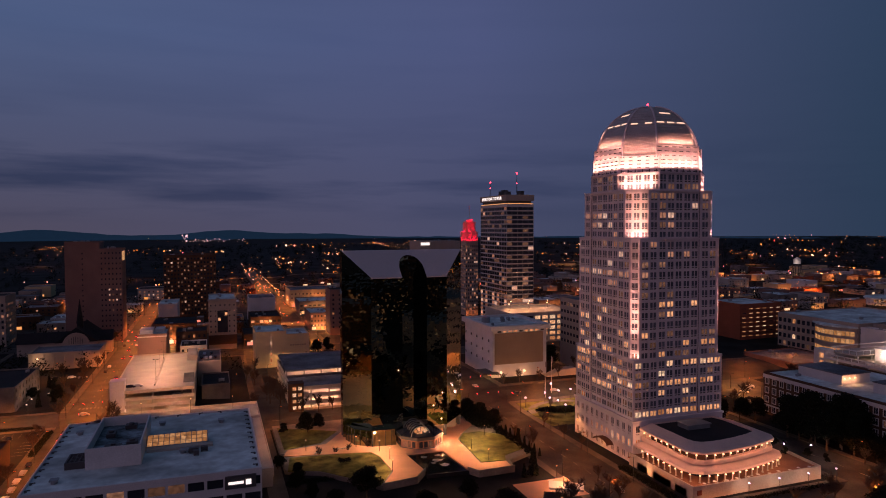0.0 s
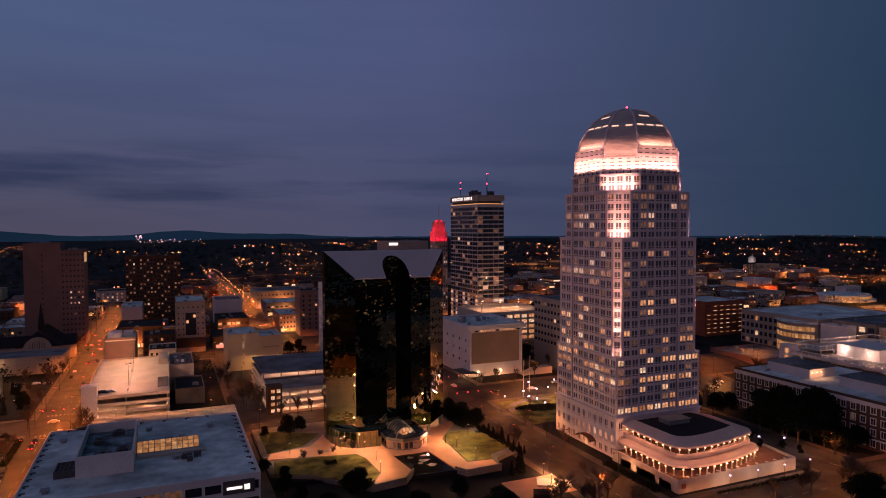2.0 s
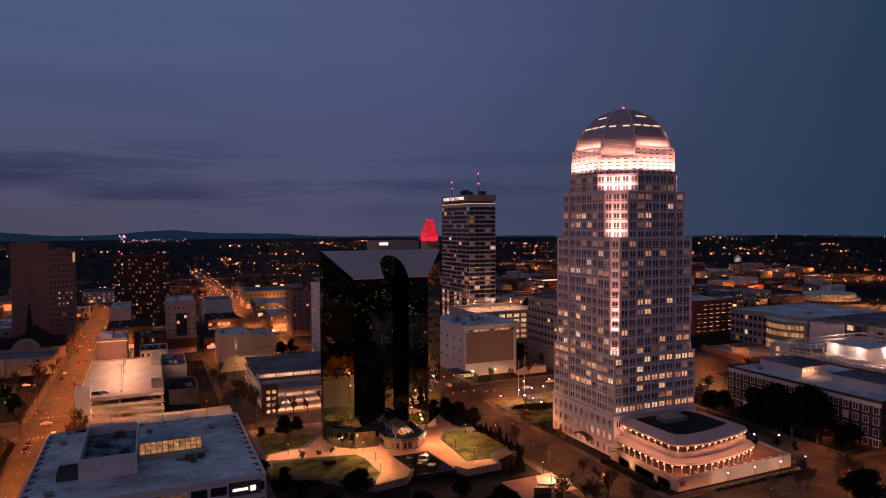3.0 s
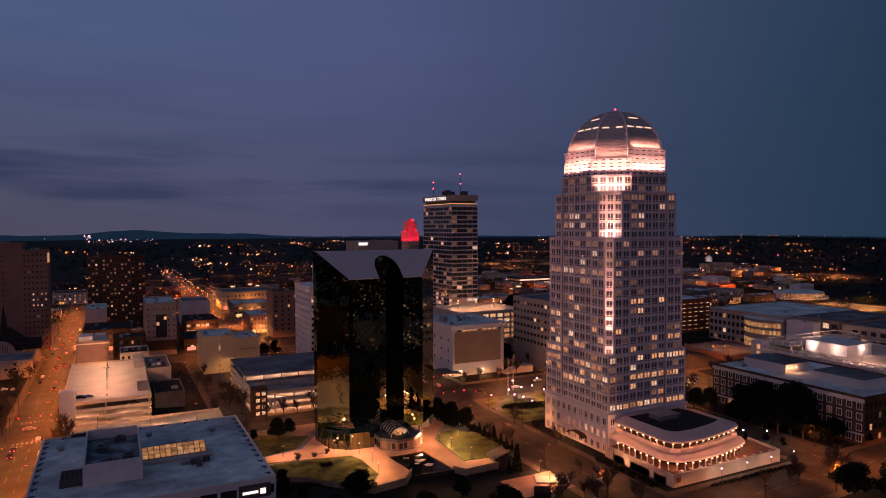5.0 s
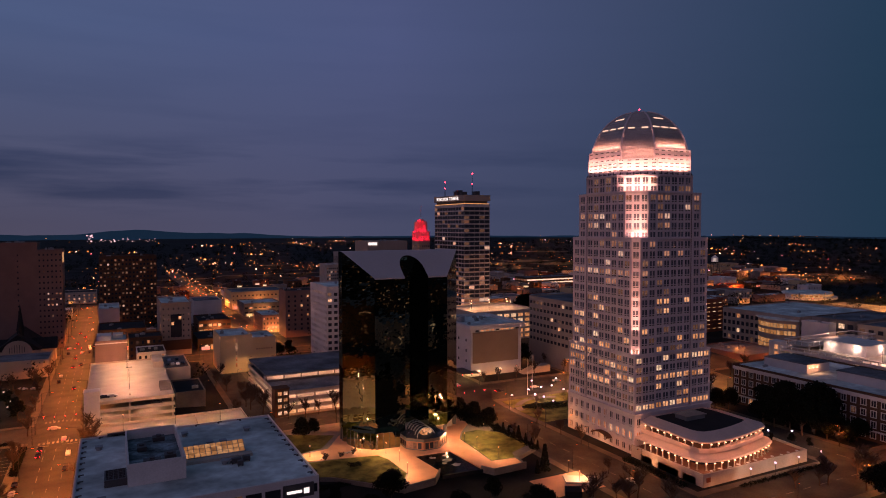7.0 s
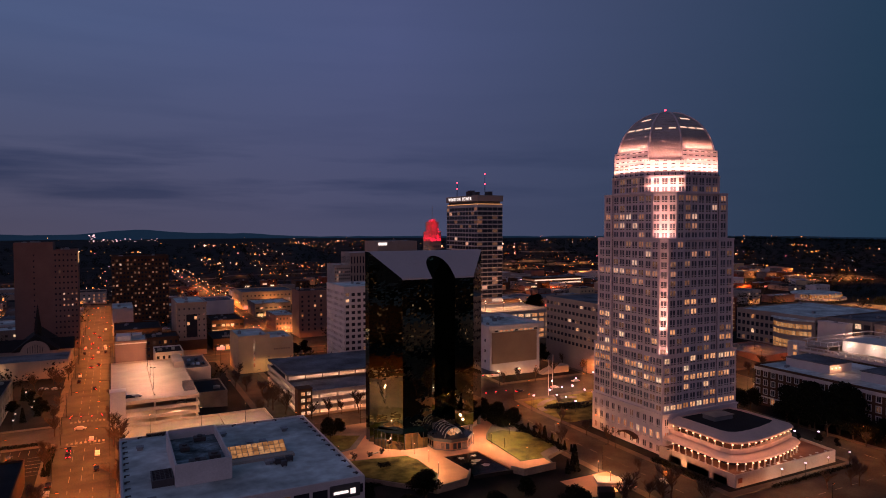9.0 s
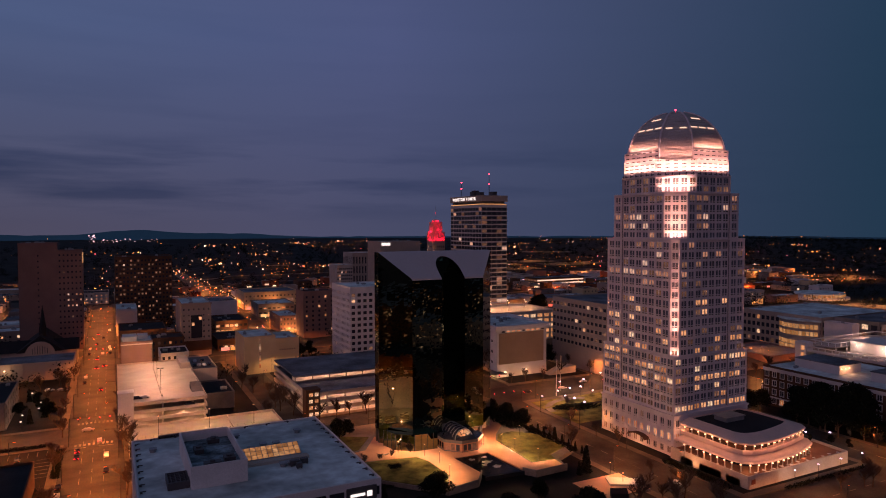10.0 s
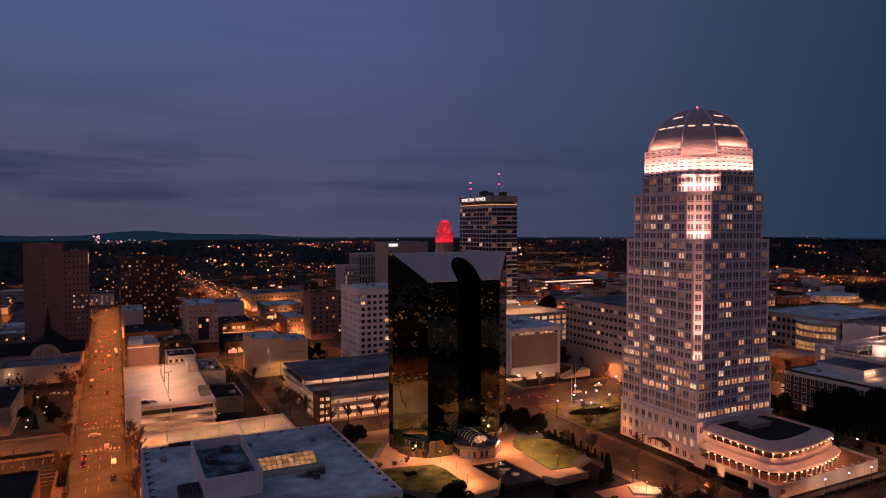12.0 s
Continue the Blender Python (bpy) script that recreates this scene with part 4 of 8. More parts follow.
g.ring([(-35.5, 184.6), (-30.7, 184.6), (-30.7, 192), (-35.5, 192)], [(-35.2, 184.9), (-31, 184.9), (-31, 191.7), (-35.2, 191.7)], BZ + 0.3, 33.0)
for k in range(6):
    g.box(-35.1, -31.1, 185.4 + k * 1.1, 185.6 + k * 1.1, BZ + 0.3, 32.9)
for k in range(4):
    g.box(-34.6 + k * 1.0, -34.45 + k * 1.0, 184.9, 191.7, BZ + 0.3, 32.85)
part("louvre_pit", g, M_STONE_DARK, bank)
g = Geo()
g.hexa([(-17.6, 193.8, BZ + 0.3), (-1.8, 193.8, BZ + 0.3), (-1.8, 198.6, BZ + 0.3), (-17.6, 198.6, BZ + 0.3), (-17.6, 194.2, 32.0), (-1.8, 194.2, 32.0), (-1.8, 198.4, 34.0), (-17.6, 198.4, 34.0)])
sky = part("skylight", g, M_UNIT, bank)
for k in range(11):
    for j in range(3):
        x0 = -17.4 + k * 1.415
        ya, yb = 194.35 + j * 1.34, 195.52 + j * 1.34
        za, zc = 32.0 + (ya - 194.2) * 0.476 + 0.03, 32.0 + (yb - 194.2) * 0.476 + 0.03
        g = Geo()
        g.hexa([(x0, ya, za), (x0 + 1.22, ya, za), (x0 + 1.22, yb, zc), (x0, yb, zc), (x0, ya, za + 0.06), (x0 + 1.22, ya, za + 0.06), (x0 + 1.22, yb, zc + 0.06), (x0, yb, zc + 0.06)])
        part("skylight_pane", g, M_GOLD, sky)


# ---------------------------------------------------------------- other buildings
TAKEN = []


def rooftop(parent, x0, x1, y0, y1, z, rnd, n):
    for _ in range(n):
        a, b, h = rnd.uniform(1.2, 3.2), rnd.uniform(1.2, 3.0), rnd.uniform(0.8, 2.0)
        x, y = rnd.uniform(x0 + 1.5, max(x0 + 1.6, x1 - 1.5 - a)), rnd.uniform(y0 + 1.5, max(y0 + 1.6, y1 - 1.5 - b))
        g = Geo()
        g.box(x, x + a, y, y + b, z + 0.25, z + h)
        for q in (x + 0.2, x + a - 0.35):
            g.box(q, q + 0.15, y + 0.1, y + b - 0.1, z - 0.05, z + 0.25)
        g.tube((x + a / 2, y + b / 2, z + h), (x + a / 2, y + b / 2, z + h + 0.25), min(a, b) * 0.32, sides=10)
        part("roof_unit", g, M_UNIT, parent)


def building(name, label, x0, x1, y0, y1, z1, mat, roof=None, faces=(), seed=1, category="building", z0=None, parapet=0.9, units=3, cat_group=""):
    """A block with a parapet, a flat roof and window walls. faces: (side, rows, floor height, bays, window width, window height, sill, lit, first z) """
    rnd = random.Random(seed)
    zb = gz((x0 + x1) / 2, y0) - 0.4 if z0 is None else z0
    b = thing(name, label, category, cat_group, at=((x0 + x1) / 2, (y0 + y1) / 2, zb))
    TAKEN.append((x0, x1, y0, y1))
    ins = {s: 0.0 for s in "SENW"}
    for f in faces:
        ins[f[0]] = 0.42
    g = Geo()
    g.box(x0 + ins["W"], x1 - ins["E"], y0 + ins["S"], y1 - ins["N"], zb, z1)
    part("wall", g, mat, b)
    g = Geo()
    t = 0.35
    o = [(x0, y0), (x1, y0), (x1, y1), (x0, y1)]
    i4 = [(x0 + t, y0 + t), (x1 - t, y0 + t), (x1 - t, y1 - t), (x0 + t, y1 - t)]
    g.ring([(x0 - 0.05, y0 - 0.05), (x1 + 0.05, y0 - 0.05), (x1 + 0.05, y1 + 0.05), (x0 - 0.05, y1 + 0.05)], i4, z1 - 0.25, z1 + parapet)
    part("parapet", g, mat, b)
    g = Geo()
    g.box(x0 + t, x1 - t, y0 + t, y1 - t, z1, z1 + 0.15)
    part("roof", g, roof or M_ROOF_GREY, b)
    rooftop(b, x0, x1, y0, y1, z1 + 0.15, rnd, units)
    P = {"S": ((x0, y0), (x1, y0)), "E": ((x1, y0), (x1, y1)), "N": ((x1, y1), (x0, y1)), "W": ((x0, y1), (x0, y0))}
    for k, (s, rows, fh, bays, ww, wh, sill, lit, zf) in enumerate(faces):
        p0, p1 = P[s]
        zf = zb if zf is None else zf
        facade(b, p0, p1, zf, rows, fh, bays, ww, wh, sill, mat, lit=lit, deep=0.44, pane=0.25, singles=rows * bays <= (150 if 120 < y0 < 480 and x0 > -130 else 40 if 480 <= y0 < 700 else 0), seed=seed + k, cap=max(0.0, z1 - 0.27 - zf - rows * fh))
        if zf > zb + 0.05:
            g = Geo()
            u = (Vector(p1) - Vector(p0)).normalized()
            n = Vector((u.y, -u.x))
            q = [Vector(p0), Vector(p1), Vector(p1) - n * 0.44, Vector(p0) - n * 0.44]
            g.prism([tuple(c) for c in q], zb, zf)
            part("lower_wall", g, mat, b)
    return b


TAKEN += [(a - 2, b + 2, c - 2, d + 2) for a, b, c, d in ROADS] + [(-43, 120, 60, 303), (140, 214, 170, 300)]

# tall rosy apartment slab and its neighbours on the avenue
building("apartment_tower", "tall plain rosy brick apartment slab with few lit windows", -102, -79, 548, 572, 80, M_PINKBRICK, faces=[("S", 17, 3.9, 1, 0.8, 1.1, 1.2, 0.0, 8)], seed=2, category="apartment block", units=4)
building("apartment_wing", "rosy brick wing with small dark windows", -79, -64, 548, 572, 74.8, M_PINKBRICK, faces=[("S", 17, 3.9, 6, 0.95, 1.25, 1.2, (lambda r, i: 1 if 7 <= r <= 9 and 2 <= i <= 5 and (r + i) % 4 else 2 if (r * 5 + i * 3) % 17 == 0 else 0), 8), ("E", 17, 3.9, 5, 0.95, 1.15, 1.2, 0.07, 8)], seed=3, category="apartment block")
building("brick_hotel", "dark brown brick hotel with rows of faintly lit windows", -43, 3.6, 668, 698, 64.5, M_DKBRICK, M_ROOF_DARK, faces=[("S", 15, 3.7, 16, 1.5, 1.7, 0.9, (lambda r, i: 2 if (r * 7 + i * i * 3 + r * i) % 5 < 2 else 1 if (r * 5 + i * 11 + i * i) % 13 == 0 and i < 12 else 0), 8), ("W", 15, 3.7, 8, 1.5, 1.7, 0.9, 0.1, 8)], seed=4, category="hotel")
building("brick_shop_block", "red brick building with white trim band", -42, -26, 424, 447, 27.5, M_PINKBRICK, M_ROOF, faces=[("E", 4, 4.6, 5, 1.4, 2.2, 1.2, 0.1, 6.5)], seed=5)
building("cream_office", "cream office building with a recessed glazed bay", -3, 16.6, 511, 556, 37.6, M_SAND, M_ROOF, faces=[("S", 8, 3.9, 6, 0.85, 1.25, 1.4, 0.06, 4.6), ("W", 8, 3.9, 6, 0.8, 1.2, 1.4, 0.03, 4.6)], seed=6)
building("tan_hall", "plain tan stucco block with one narrow window strip", 25.5, 44.5, 434, 466, 23.6, M_TAN, M_ROOF, faces=[("S", 5, 3.7, 1, 1.0, 2.4, 0.8, 0.6, 4.0)], seed=7)
building("tan_hall_wing", "lower tan stucco wing without windows", 44.5, 59.2, 434, 462, 21.4, M_TAN, M_ROOF, seed=8, units=2)
building("white_office_slab", "white gridded office tower with dark square windows", 87, 118, 415, 453, 53.0, M_WHITE, M_ROOF, faces=[("S", 12, 3.8, 8, 2.3, 2.0, 1.0, 0.06, 5.0), ("W", 12, 3.8, 15, 1.2, 2.0, 1.0, 0.04, 5.0)], seed=9, category="office block")
building("brown_brick_office", "narrow brown brick office block", 92, 118, 546, 570, 38.5, M_PINKBRICK, M_ROOF_DARK, faces=[("S", 8, 3.8, 5, 1.6, 1.8, 1.0, 0.1, 6.0)], seed=10)
hall = building("convention_hall", "pale hall with a large bronze screen panel on its front", 149.5, 183.5, 342, 385, 33.6, M_WHITE, M_ROOF, seed=11, category="hall", parapet=1.2, units=5)
building("sandstone_office", "long sand-coloured office building with ribbon windows", 208.5, 262, 303, 370, 45.8, M_SAND, M_ROOF_GREY, faces=[("W", 6, 4.6, 18, 2.6, 1.9, 1.4, 0.03, 17.5), ("S", 6, 4.6, 12, 2.6, 1.9, 1.4, 0.03, 17.5)], seed=12, category="office block")
annex_office = building("brick_office_annex", "dark brick office building with white-framed windows", 250, 300, 171, 247, 20.6, M_DKBRICK, M_ROOF, faces=[("W", 4, 4.4, 18, 1.9, 2.5, 1.0, 0.05, 1.9), ("S", 4, 4.4, 16, 1.9, 2.5, 1.0, 0.05, 1.9)], seed=13, units=6)
building("red_brick_block", "deep red brick building with short strips of light", 374, 413, 392, 430, 31.5, M_BRICK, M_ROOF, faces=[("S", 7, 3.4, 6, 3.4, 0.5, 1.4, 0.85, 6.5)], seed=14)
conf = building("conference_centre", "low tan conference building with a large lit glass front", 386, 470, 306, 369, 28.0, M_SAND, M_ROOF, faces=[("W", 4, 5.4, 16, 2.6, 3.0, 1.2, 0.05, 5.0), ("S", 4, 5.4, 16, 2.6, 3.0, 1.2, 0.1, 5.0)], seed=15)

# the tower with the lettered roof
wt = building("banded_tower", "banded glass office tower with a lit name sign", 232, 257, 502, 558, 109.5, M_BAND, M_ROOF_DARK, faces=[("S", 27, 3.7, 5, 4.92, 2.7, 0.5, (lambda r, i: 1 if (r < 7 and (r * 5 + i * 3) % 3) or (r * 7 + i * 5 + r * i) % 23 == 0 else 2 if (r * 3 + i * i) % 9 == 0 else 0), 8.0), ("W", 27, 3.7, 11, 5.02, 2.7, 0.5, (lambda r, i: 1 if (r < 7 and (r * 5 + i * 3 + i * i) % 5 < 3) or (r * 7 + i * 5 + r * i) % 41 == 0 else 2 if (r * 3 + i * i) % 13 == 0 else 0), 8.0)], seed=16, category="skyscraper", units=0, parapet=0.3)
# stepped tower with a red crown
rt = building("stepped_tower", "stepped stone tower with a red-lit crown", 230.7, 243.7, 593, 606, 76, M_SAND, faces=[("S", 17, 3.8, 6, 1.2, 2.0, 1.0, 0.25, 9.0), ("W", 17, 3.8, 6, 1.2, 2.0, 1.0, 0.25, 9.0)], seed=17, category="skyscraper", units=0)
for k, (h, z0, z1) in enumerate(((6.4, 76, 85.5), (4.6, 85.5, 95), (2.2, 95, 97))):
    g = Geo()
    g.box(237.2 - h, 237.2 + h, 599.5 - h, 599.5 + h, z0, z1)
    for i in range(7):
        q = -h + 2 * h * (i + 0.5) / 7
        g.box(237.2 + q - 0.4, 237.2 + q + 0.4, 599.5 - h - 0.5, 599.5 - h, z0, z1 + 0.8)
        g.box(237.2 - h - 0.5, 237.2 - h, 599.5 + q - 0.4, 599.5 + q + 0.4, z0, z1 + 0.8)
    part("crown_step", g, M_SAND, rt)
    strip_lamp("crown_lamp", (237.2, 599.5 - h - 2.2, z0 + 0.3), (1, 0, 0), (0, 0.4, 1), 2 * h, 0.4, 1500, (1.0, 0.006, 0.045))
    strip_lamp("crown_lamp", (237.2 - h - 2.2, 599.5, z0 + 0.3), (0, 1, 0), (0.4, 0, 1), 2 * h, 0.4, 1500, (1.0, 0.006, 0.045))
g = Geo()
g.prism([(235, 597.3), (239.4, 597.3), (239.4, 601.7), (235, 601.7)], 96.9, 98.2, top=[(236.8, 599.1), (237.6, 599.1), (237.6, 599.9), (236.8, 599.9)])
g.tube((237.2, 599.5, 100), (237.2, 599.5, 111), 0.25, 0.1)
part("spire", g, M_SAND, rt)

# parking deck on the avenue
deck = thing("parking_deck", "pale concrete parking deck with a lit open roof level", "parking garage", at=(-26, 375, 6))
TAKEN.append((-44, -8, 330, 422))
for k in range(4):
    g = Geo()
    z = 5.6 + k * 3.4
    g.box(-44, -9, 330.5, 421.5, z, z + 0.4)
    part("deck_slab", g, M_CONC, deck)
    g = Geo()
    o, i4 = [(-44.2, 330.3), (-8.8, 330.3), (-8.8, 421.7), (-44.2, 421.7)], [(-43.9, 330.6), (-9.1, 330.6), (-9.1, 421.4), (-43.9, 421.4)]
    g.ring(o, i4, z - 0.3, z + 1.15)
    part("spandrel", g, M_CONC, deck)
for y in range(332, 421, 11):
    for x in (-43.4, -27, -9.7):
        g = Geo()
        g.box(x - 0.3, x + 0.3, y - 0.3, y + 0.3, 5.0, 15.7)
        part("pillar", g, M_CONC, deck)
g = Geo()
g.box(-44.6, -38.6, 329.5, 336, 5.0, 21.4)
g.box(-44.8, -38.4, 329.3, 336.2, 21.4, 21.7)
part("stair_tower", g, M_WHITE, deck)

# mid parking structure with lit levels
gar = thing("parking_garage", "low parking garage with bright strip-lit levels", "parking garage", at=(60, 360, 1))
TAKEN.append((34, 120, 326, 400))
for k in range(4):
    z = 1.2 + k * 3.6
    g = Geo()
    g.box(36, 119, 327, 398, z, z + 0.35)
    part("deck_slab", g, M_CONC if k < 3 else M_ROOF_GREY, gar)
    g = Geo()
    g.ring([(35.6, 326.6), (119.4, 326.6), (119.4, 398.4), (35.6, 398.4)], [(36, 327), (119, 327), (119, 398), (36, 398)], z - 0.5, z + 1.25)
    part("spandrel", g, M_CONC, gar)
    if k < 3:
        for x in range(46, 112, 10):
            lamp("deck_lamp", "POINT", (x, 330.5, z + 2.7), 1000, (1.0, 0.50, 0.30), 0.4)
        for y in (340, 352, 364, 376):
            lamp("deck_lamp", "POINT", (39.2, y, z + 2.7), 650, (1.0, 0.50, 0.30), 0.4)
        # unseen white walls added to bounce the deck lamps through the openings
        g = Geo()
        g.box(43.5, 118, 334.6, 334.9, z + 0.35, z + 3.1)
        g.box(43.2, 43.5, 334.6, 396, z + 0.35, z + 3.1)
        part("ramp_wall", g, M_WHITE, gar)
for x in range(36, 120, 9):
    g = Geo()
    g.box(x, x + 0.7, 326.8, 327.6, 1, 12.0)
    part("pillar", g, M_CONC, gar)
    g = Geo()
    g.box(x, x + 0.5, 352.2, 352.8, 12.3, 15.6)
    part("pillar", g, M_CONC_DARK, gar)
g = Geo()
g.box(35.8, 119.2, 351.6, 398.2, 15.5, 16.3)
part("upper_roof", g, M_ROOF_GREY, gar)
g = Geo()
g.box(36, 119, 352.3, 352.7, 12.3, 13.4)
part("upper_wall", g, M_CONC_DARK, gar)
# another added white wall that bounces lamplight below the upper roof
g = Geo()
g.box(36, 119, 357.4, 357.7, 12.3, 15.5)
part("ramp_wall", g, M_WHITE, gar)
g = Geo()
g.box(34.6, 41.5, 326.0, 332.0, 0.8, 14.6)
g.box(34.3, 41.8, 325.7, 332.3, 14.6, 15.0)
stair = part("stair_tower", g, M_DKBRICK, gar)
for k in range(4):
    for x0 in (36.2, 38.9):
        g = Geo()
        g.box(x0, x0 + 1.7, 325.85, 326.0, 2.4 + k * 3.1, 4.0 + k * 3.1)
        part("stair_window", g, M_LIT, stair)
for x in range(44, 119, 10):
    lamp("deck_lamp", "POINT", (x, 355.0, 15.0), 700, (1.0, 0.50, 0.30), 0.4)


# ---------------------------------------------------------------- details of the named buildings
# sign, crown and masts of the banded tower
g = Geo()
g.box(231.6, 257.4, 501.6, 558.4, 112.6, 117.6)
part("fascia", g, M_SAND, wt)
g = Geo()
g.box(233.5, 255.5, 503.5, 556.5, 109.9, 112.6)
part("plant_storey", g, M_STONE_DARK, wt)
g = Geo()
g.box(232.4, 256.6, 502.3, 502.9, 110.0, 110.5)
g.box(232.3, 232.9, 503, 557.5, 110.0, 110.5)
part("soffit_strip", g, M_GALLERY, wt)
text = bpy.data.curves.new("sign_text", "FONT")
text.body, text.size, text.extrude, text.align_x, text.space_character = "WINSTON TOWER", 3.9, 0.15, "CENTER", 1.36
tob = new("sign_text", text)
letters = bpy.data.meshes.new_from_object(tob.evaluated_get(bpy.context.evaluated_depsgraph_get()))
bpy.data.objects.remove(tob)
letters.transform(pose(231.35, 532, 113.7, 90, 0, -90))
letters.materials.clear()
letters.materials.append(M_SIGN)
part("name_sign", letters, M_SIGN, wt, "white illuminated letters")
for x, y, z0, z1 in ((236, 545, 117.6, 130.5), (250, 520, 117.6, 137.0)):
    g = Geo()
    for a in range(3):
        q = 2.1 * a
        g.tube((x + 0.6 * math.cos(q), y + 0.6 * math.sin(q), z0), (x, y, z1), 0.1, 0.06)
    for k in range(5):
        z = z0 + (z1 - z0) * k / 6
        g.tube((x - 0.5 * (1 - k / 6), y, z), (x + 0.5 * (1 - k / 6), y, z), 0.05)
    m = part("antenna_mast", g, M_POLE, wt)
    for zz in (z1, (z0 + z1) / 2 + 1):
        g = Geo()
        g.ball((x, y, zz), 0.65)
        part("beacon", g, M_RED, m)
for x, y, h in ((240, 530, 4), (246, 538, 5.5), (249, 512, 3.5), (238, 515, 3)):
    g = Geo()
    g.box(x, x + 4, y, y + 6, 117.6, 117.6 + h)
    g.box(x - 0.2, x + 4.2, y - 0.2, y + 6.2, 117.6 + h, 117.9 + h)
    part("plant_unit", g, M_STONE_DARK, wt)

# hall: screen panel, eave lights, entrance, plant
g = Geo()
g.box(150.6, 181.2, 341.55, 342.0, 12.8, 30.6)
part("screen_panel", g, M_BRONZE, hall, "large bronze mesh screen")
g = Geo()
g.ring([(147.6, 340.2), (185.4, 340.2), (185.4, 386.4), (147.6, 386.4)], [(150.2, 342.6), (182.8, 342.6), (182.8, 384.2), (150.2, 384.2)], 32.2, 34.9)
part("eave_band", g, M_WHITE, hall)
for k in range(9):
    g = Geo()
    g.box(152.5 + k * 3.4, 154.6 + k * 3.4, 341.86, 342.1, 31.0, 32.0)
    part("clerestory_window", g, M_LIT if k % 4 else M_GLASS, hall)
for y in range(347, 384, 9):
    for z in (13, 19, 25):
        g = Geo()
        g.box(149.42, 149.6, y, y + 1.3, z, z + 1.5)
        part("window", g, M_GLASS, hall)
g = Geo()
g.tube((155, 365, 33.7), (155, 365, 37), 2.6, sides=16)
part("roof_tank", g, M_UNIT, hall)
for x in (154, 168.5):
    g = Geo()
    g.ball((x, 340.6, 8.4), 0.8)
    part("wall_lamp", g, M_BULB, hall)
    lamp("hall_lamp", "POINT", (x, 338.5, 7.0), 650, (1.0, 0.46, 0.18), 0.4)
g = Geo()
g.prism([(142, 340), (152, 336), (152, 352), (142, 352)], 8.3, 8.9)
part("canopy", g, M_STONE_DARK, hall)
lamp("canopy_lamp", "POINT", (147, 345, 7.9), 1200, (1.0, 0.6, 0.3), 0.4)
g = Geo()
for k in range(10):
    g.box(180 + k * 1.1, 181.1 + k * 1.1, 334, 340, gz(184, 337), gz(184, 337) + 0.4 * (k + 1))
g.box(191, 199, 334, 340, gz(184, 337), gz(184, 337) + 4.0)
solo("outdoor_stair", g, M_CONC, "broad concrete stair beside the hall", "stairs")
for x, y in ((162, 303), (169, 309)):
    z = gz(x, y)
    f = thing("flagpole", "tall slim white flagpole with a furled flag", "flagpole", "flagpoles", at=(x, y, z))
    g = Geo()
    g.tube((x, y, z), (x, y, z + 19.5), 0.16, 0.08, 8)
    part("pole", g, M_WHITE, f)
    g = Geo()
    g.prism([(x + 0.1, y - 0.05), (x + 0.8, y - 0.1), (x + 0.9, y + 0.05), (x + 0.1, y + 0.08)], z + 16.2, z + 19.0)
    part("flag", g, M_PINKBRICK, f)

# bank building: lit sign, roof davits, vents
g = Geo()
g.box(2.2, 9.6, 168.3, 168.95, 27.4, 30.5)
sign = part("sign_board", g, M_STONE_DARK, bank)
for a, b, c, d in ((3.0, 6.6, 28.55, 29.2), (7.1, 8.4, 28.2, 29.5)):
    g = Geo()
    g.box(a, b, 168.15, 168.35, c, d)
    part("sign_bar", g, M_SIGN, sign)
for x, y in [(10.0, 172 + k * 4.6) for k in range(12)] + [(-41, 172 + k * 4.6) for k in range(12)] + [(-37 + k * 6.5, 225.4) for k in range(7)]:
    g = Geo()
    g.box(x - 0.25, x + 0.25, y - 0.25, y + 0.25, 31.3, 31.75)
    g.box(x - 1.0 if x > 0 else x, x if x > 0 else x + 1.0, y - 0.12, y + 0.12, 31.6, 31.85)
    part("davit_base", g, M_STONE_DARK, bank)
for x, y in ((-8, 188.5), (-6, 188.7), (-13, 204), (-9.5, 206), (-6, 205.5), (-15, 217), (2, 214), (-25, 219), (-37, 215), (-36, 176)):
    g = Geo()
    g.tube((x, y, 31.3), (x, y, 32.0), 0.75, sides=12)
    g.box(x - 0.95, x + 0.95, y - 0.95, y + 0.95, 32.0, 32.35)
    part("roof_vent", g, M_UNIT, bank)
for x, y, a, b in ((-28, 199, 2.2, 4), (-24, 206, 3, 2.5), (-22, 190, 2.6, 3), (-27, 188, 4, 2)):
    g = Geo()
    g.box(x, x + a, y, y + b, 34.2, 35.2)
    g.tube((x + a / 2, y + b / 2, 35.2), (x + a / 2, y + b / 2, 35.6), min(a, b) * 0.3, sides=10)
    for q in (x + 0.2, x + a - 0.4):
        g.box(q, q + 0.2, y + 0.1, y + b - 0.1, 34.0, 34.2)
    part("plant_unit", g, M_STONE_DARK, bank)
g = Geo()
g.box(-35, -26, 226.0, 226.9, 31.2, 32.2)
part("parapet_screen", g, M_STONE_DARK, bank)
g = Geo()
g.box(-17.4, -0.5, 191.4, 193.7, 31.3, 32.0)
part("skylight_kerb", g, M_CONC, bank)
for x, y, w in ((-6.5, 187.0, 2.4), (-3.6, 187.6, 1.8), (-5.4, 184.8, 1.4)):
    g = Geo()
    g.box(x, x + w, y, y + 1.2, 31.6, 32.7)
    g.box(x + 0.1, x + 0.3, y, y + 1.2, 31.3, 31.6)
    g.box(x + w - 0.3, x + w - 0.1, y, y + 1.2, 31.3, 31.6)
    part("air_handler", g, M_STONE_DARK, bank)

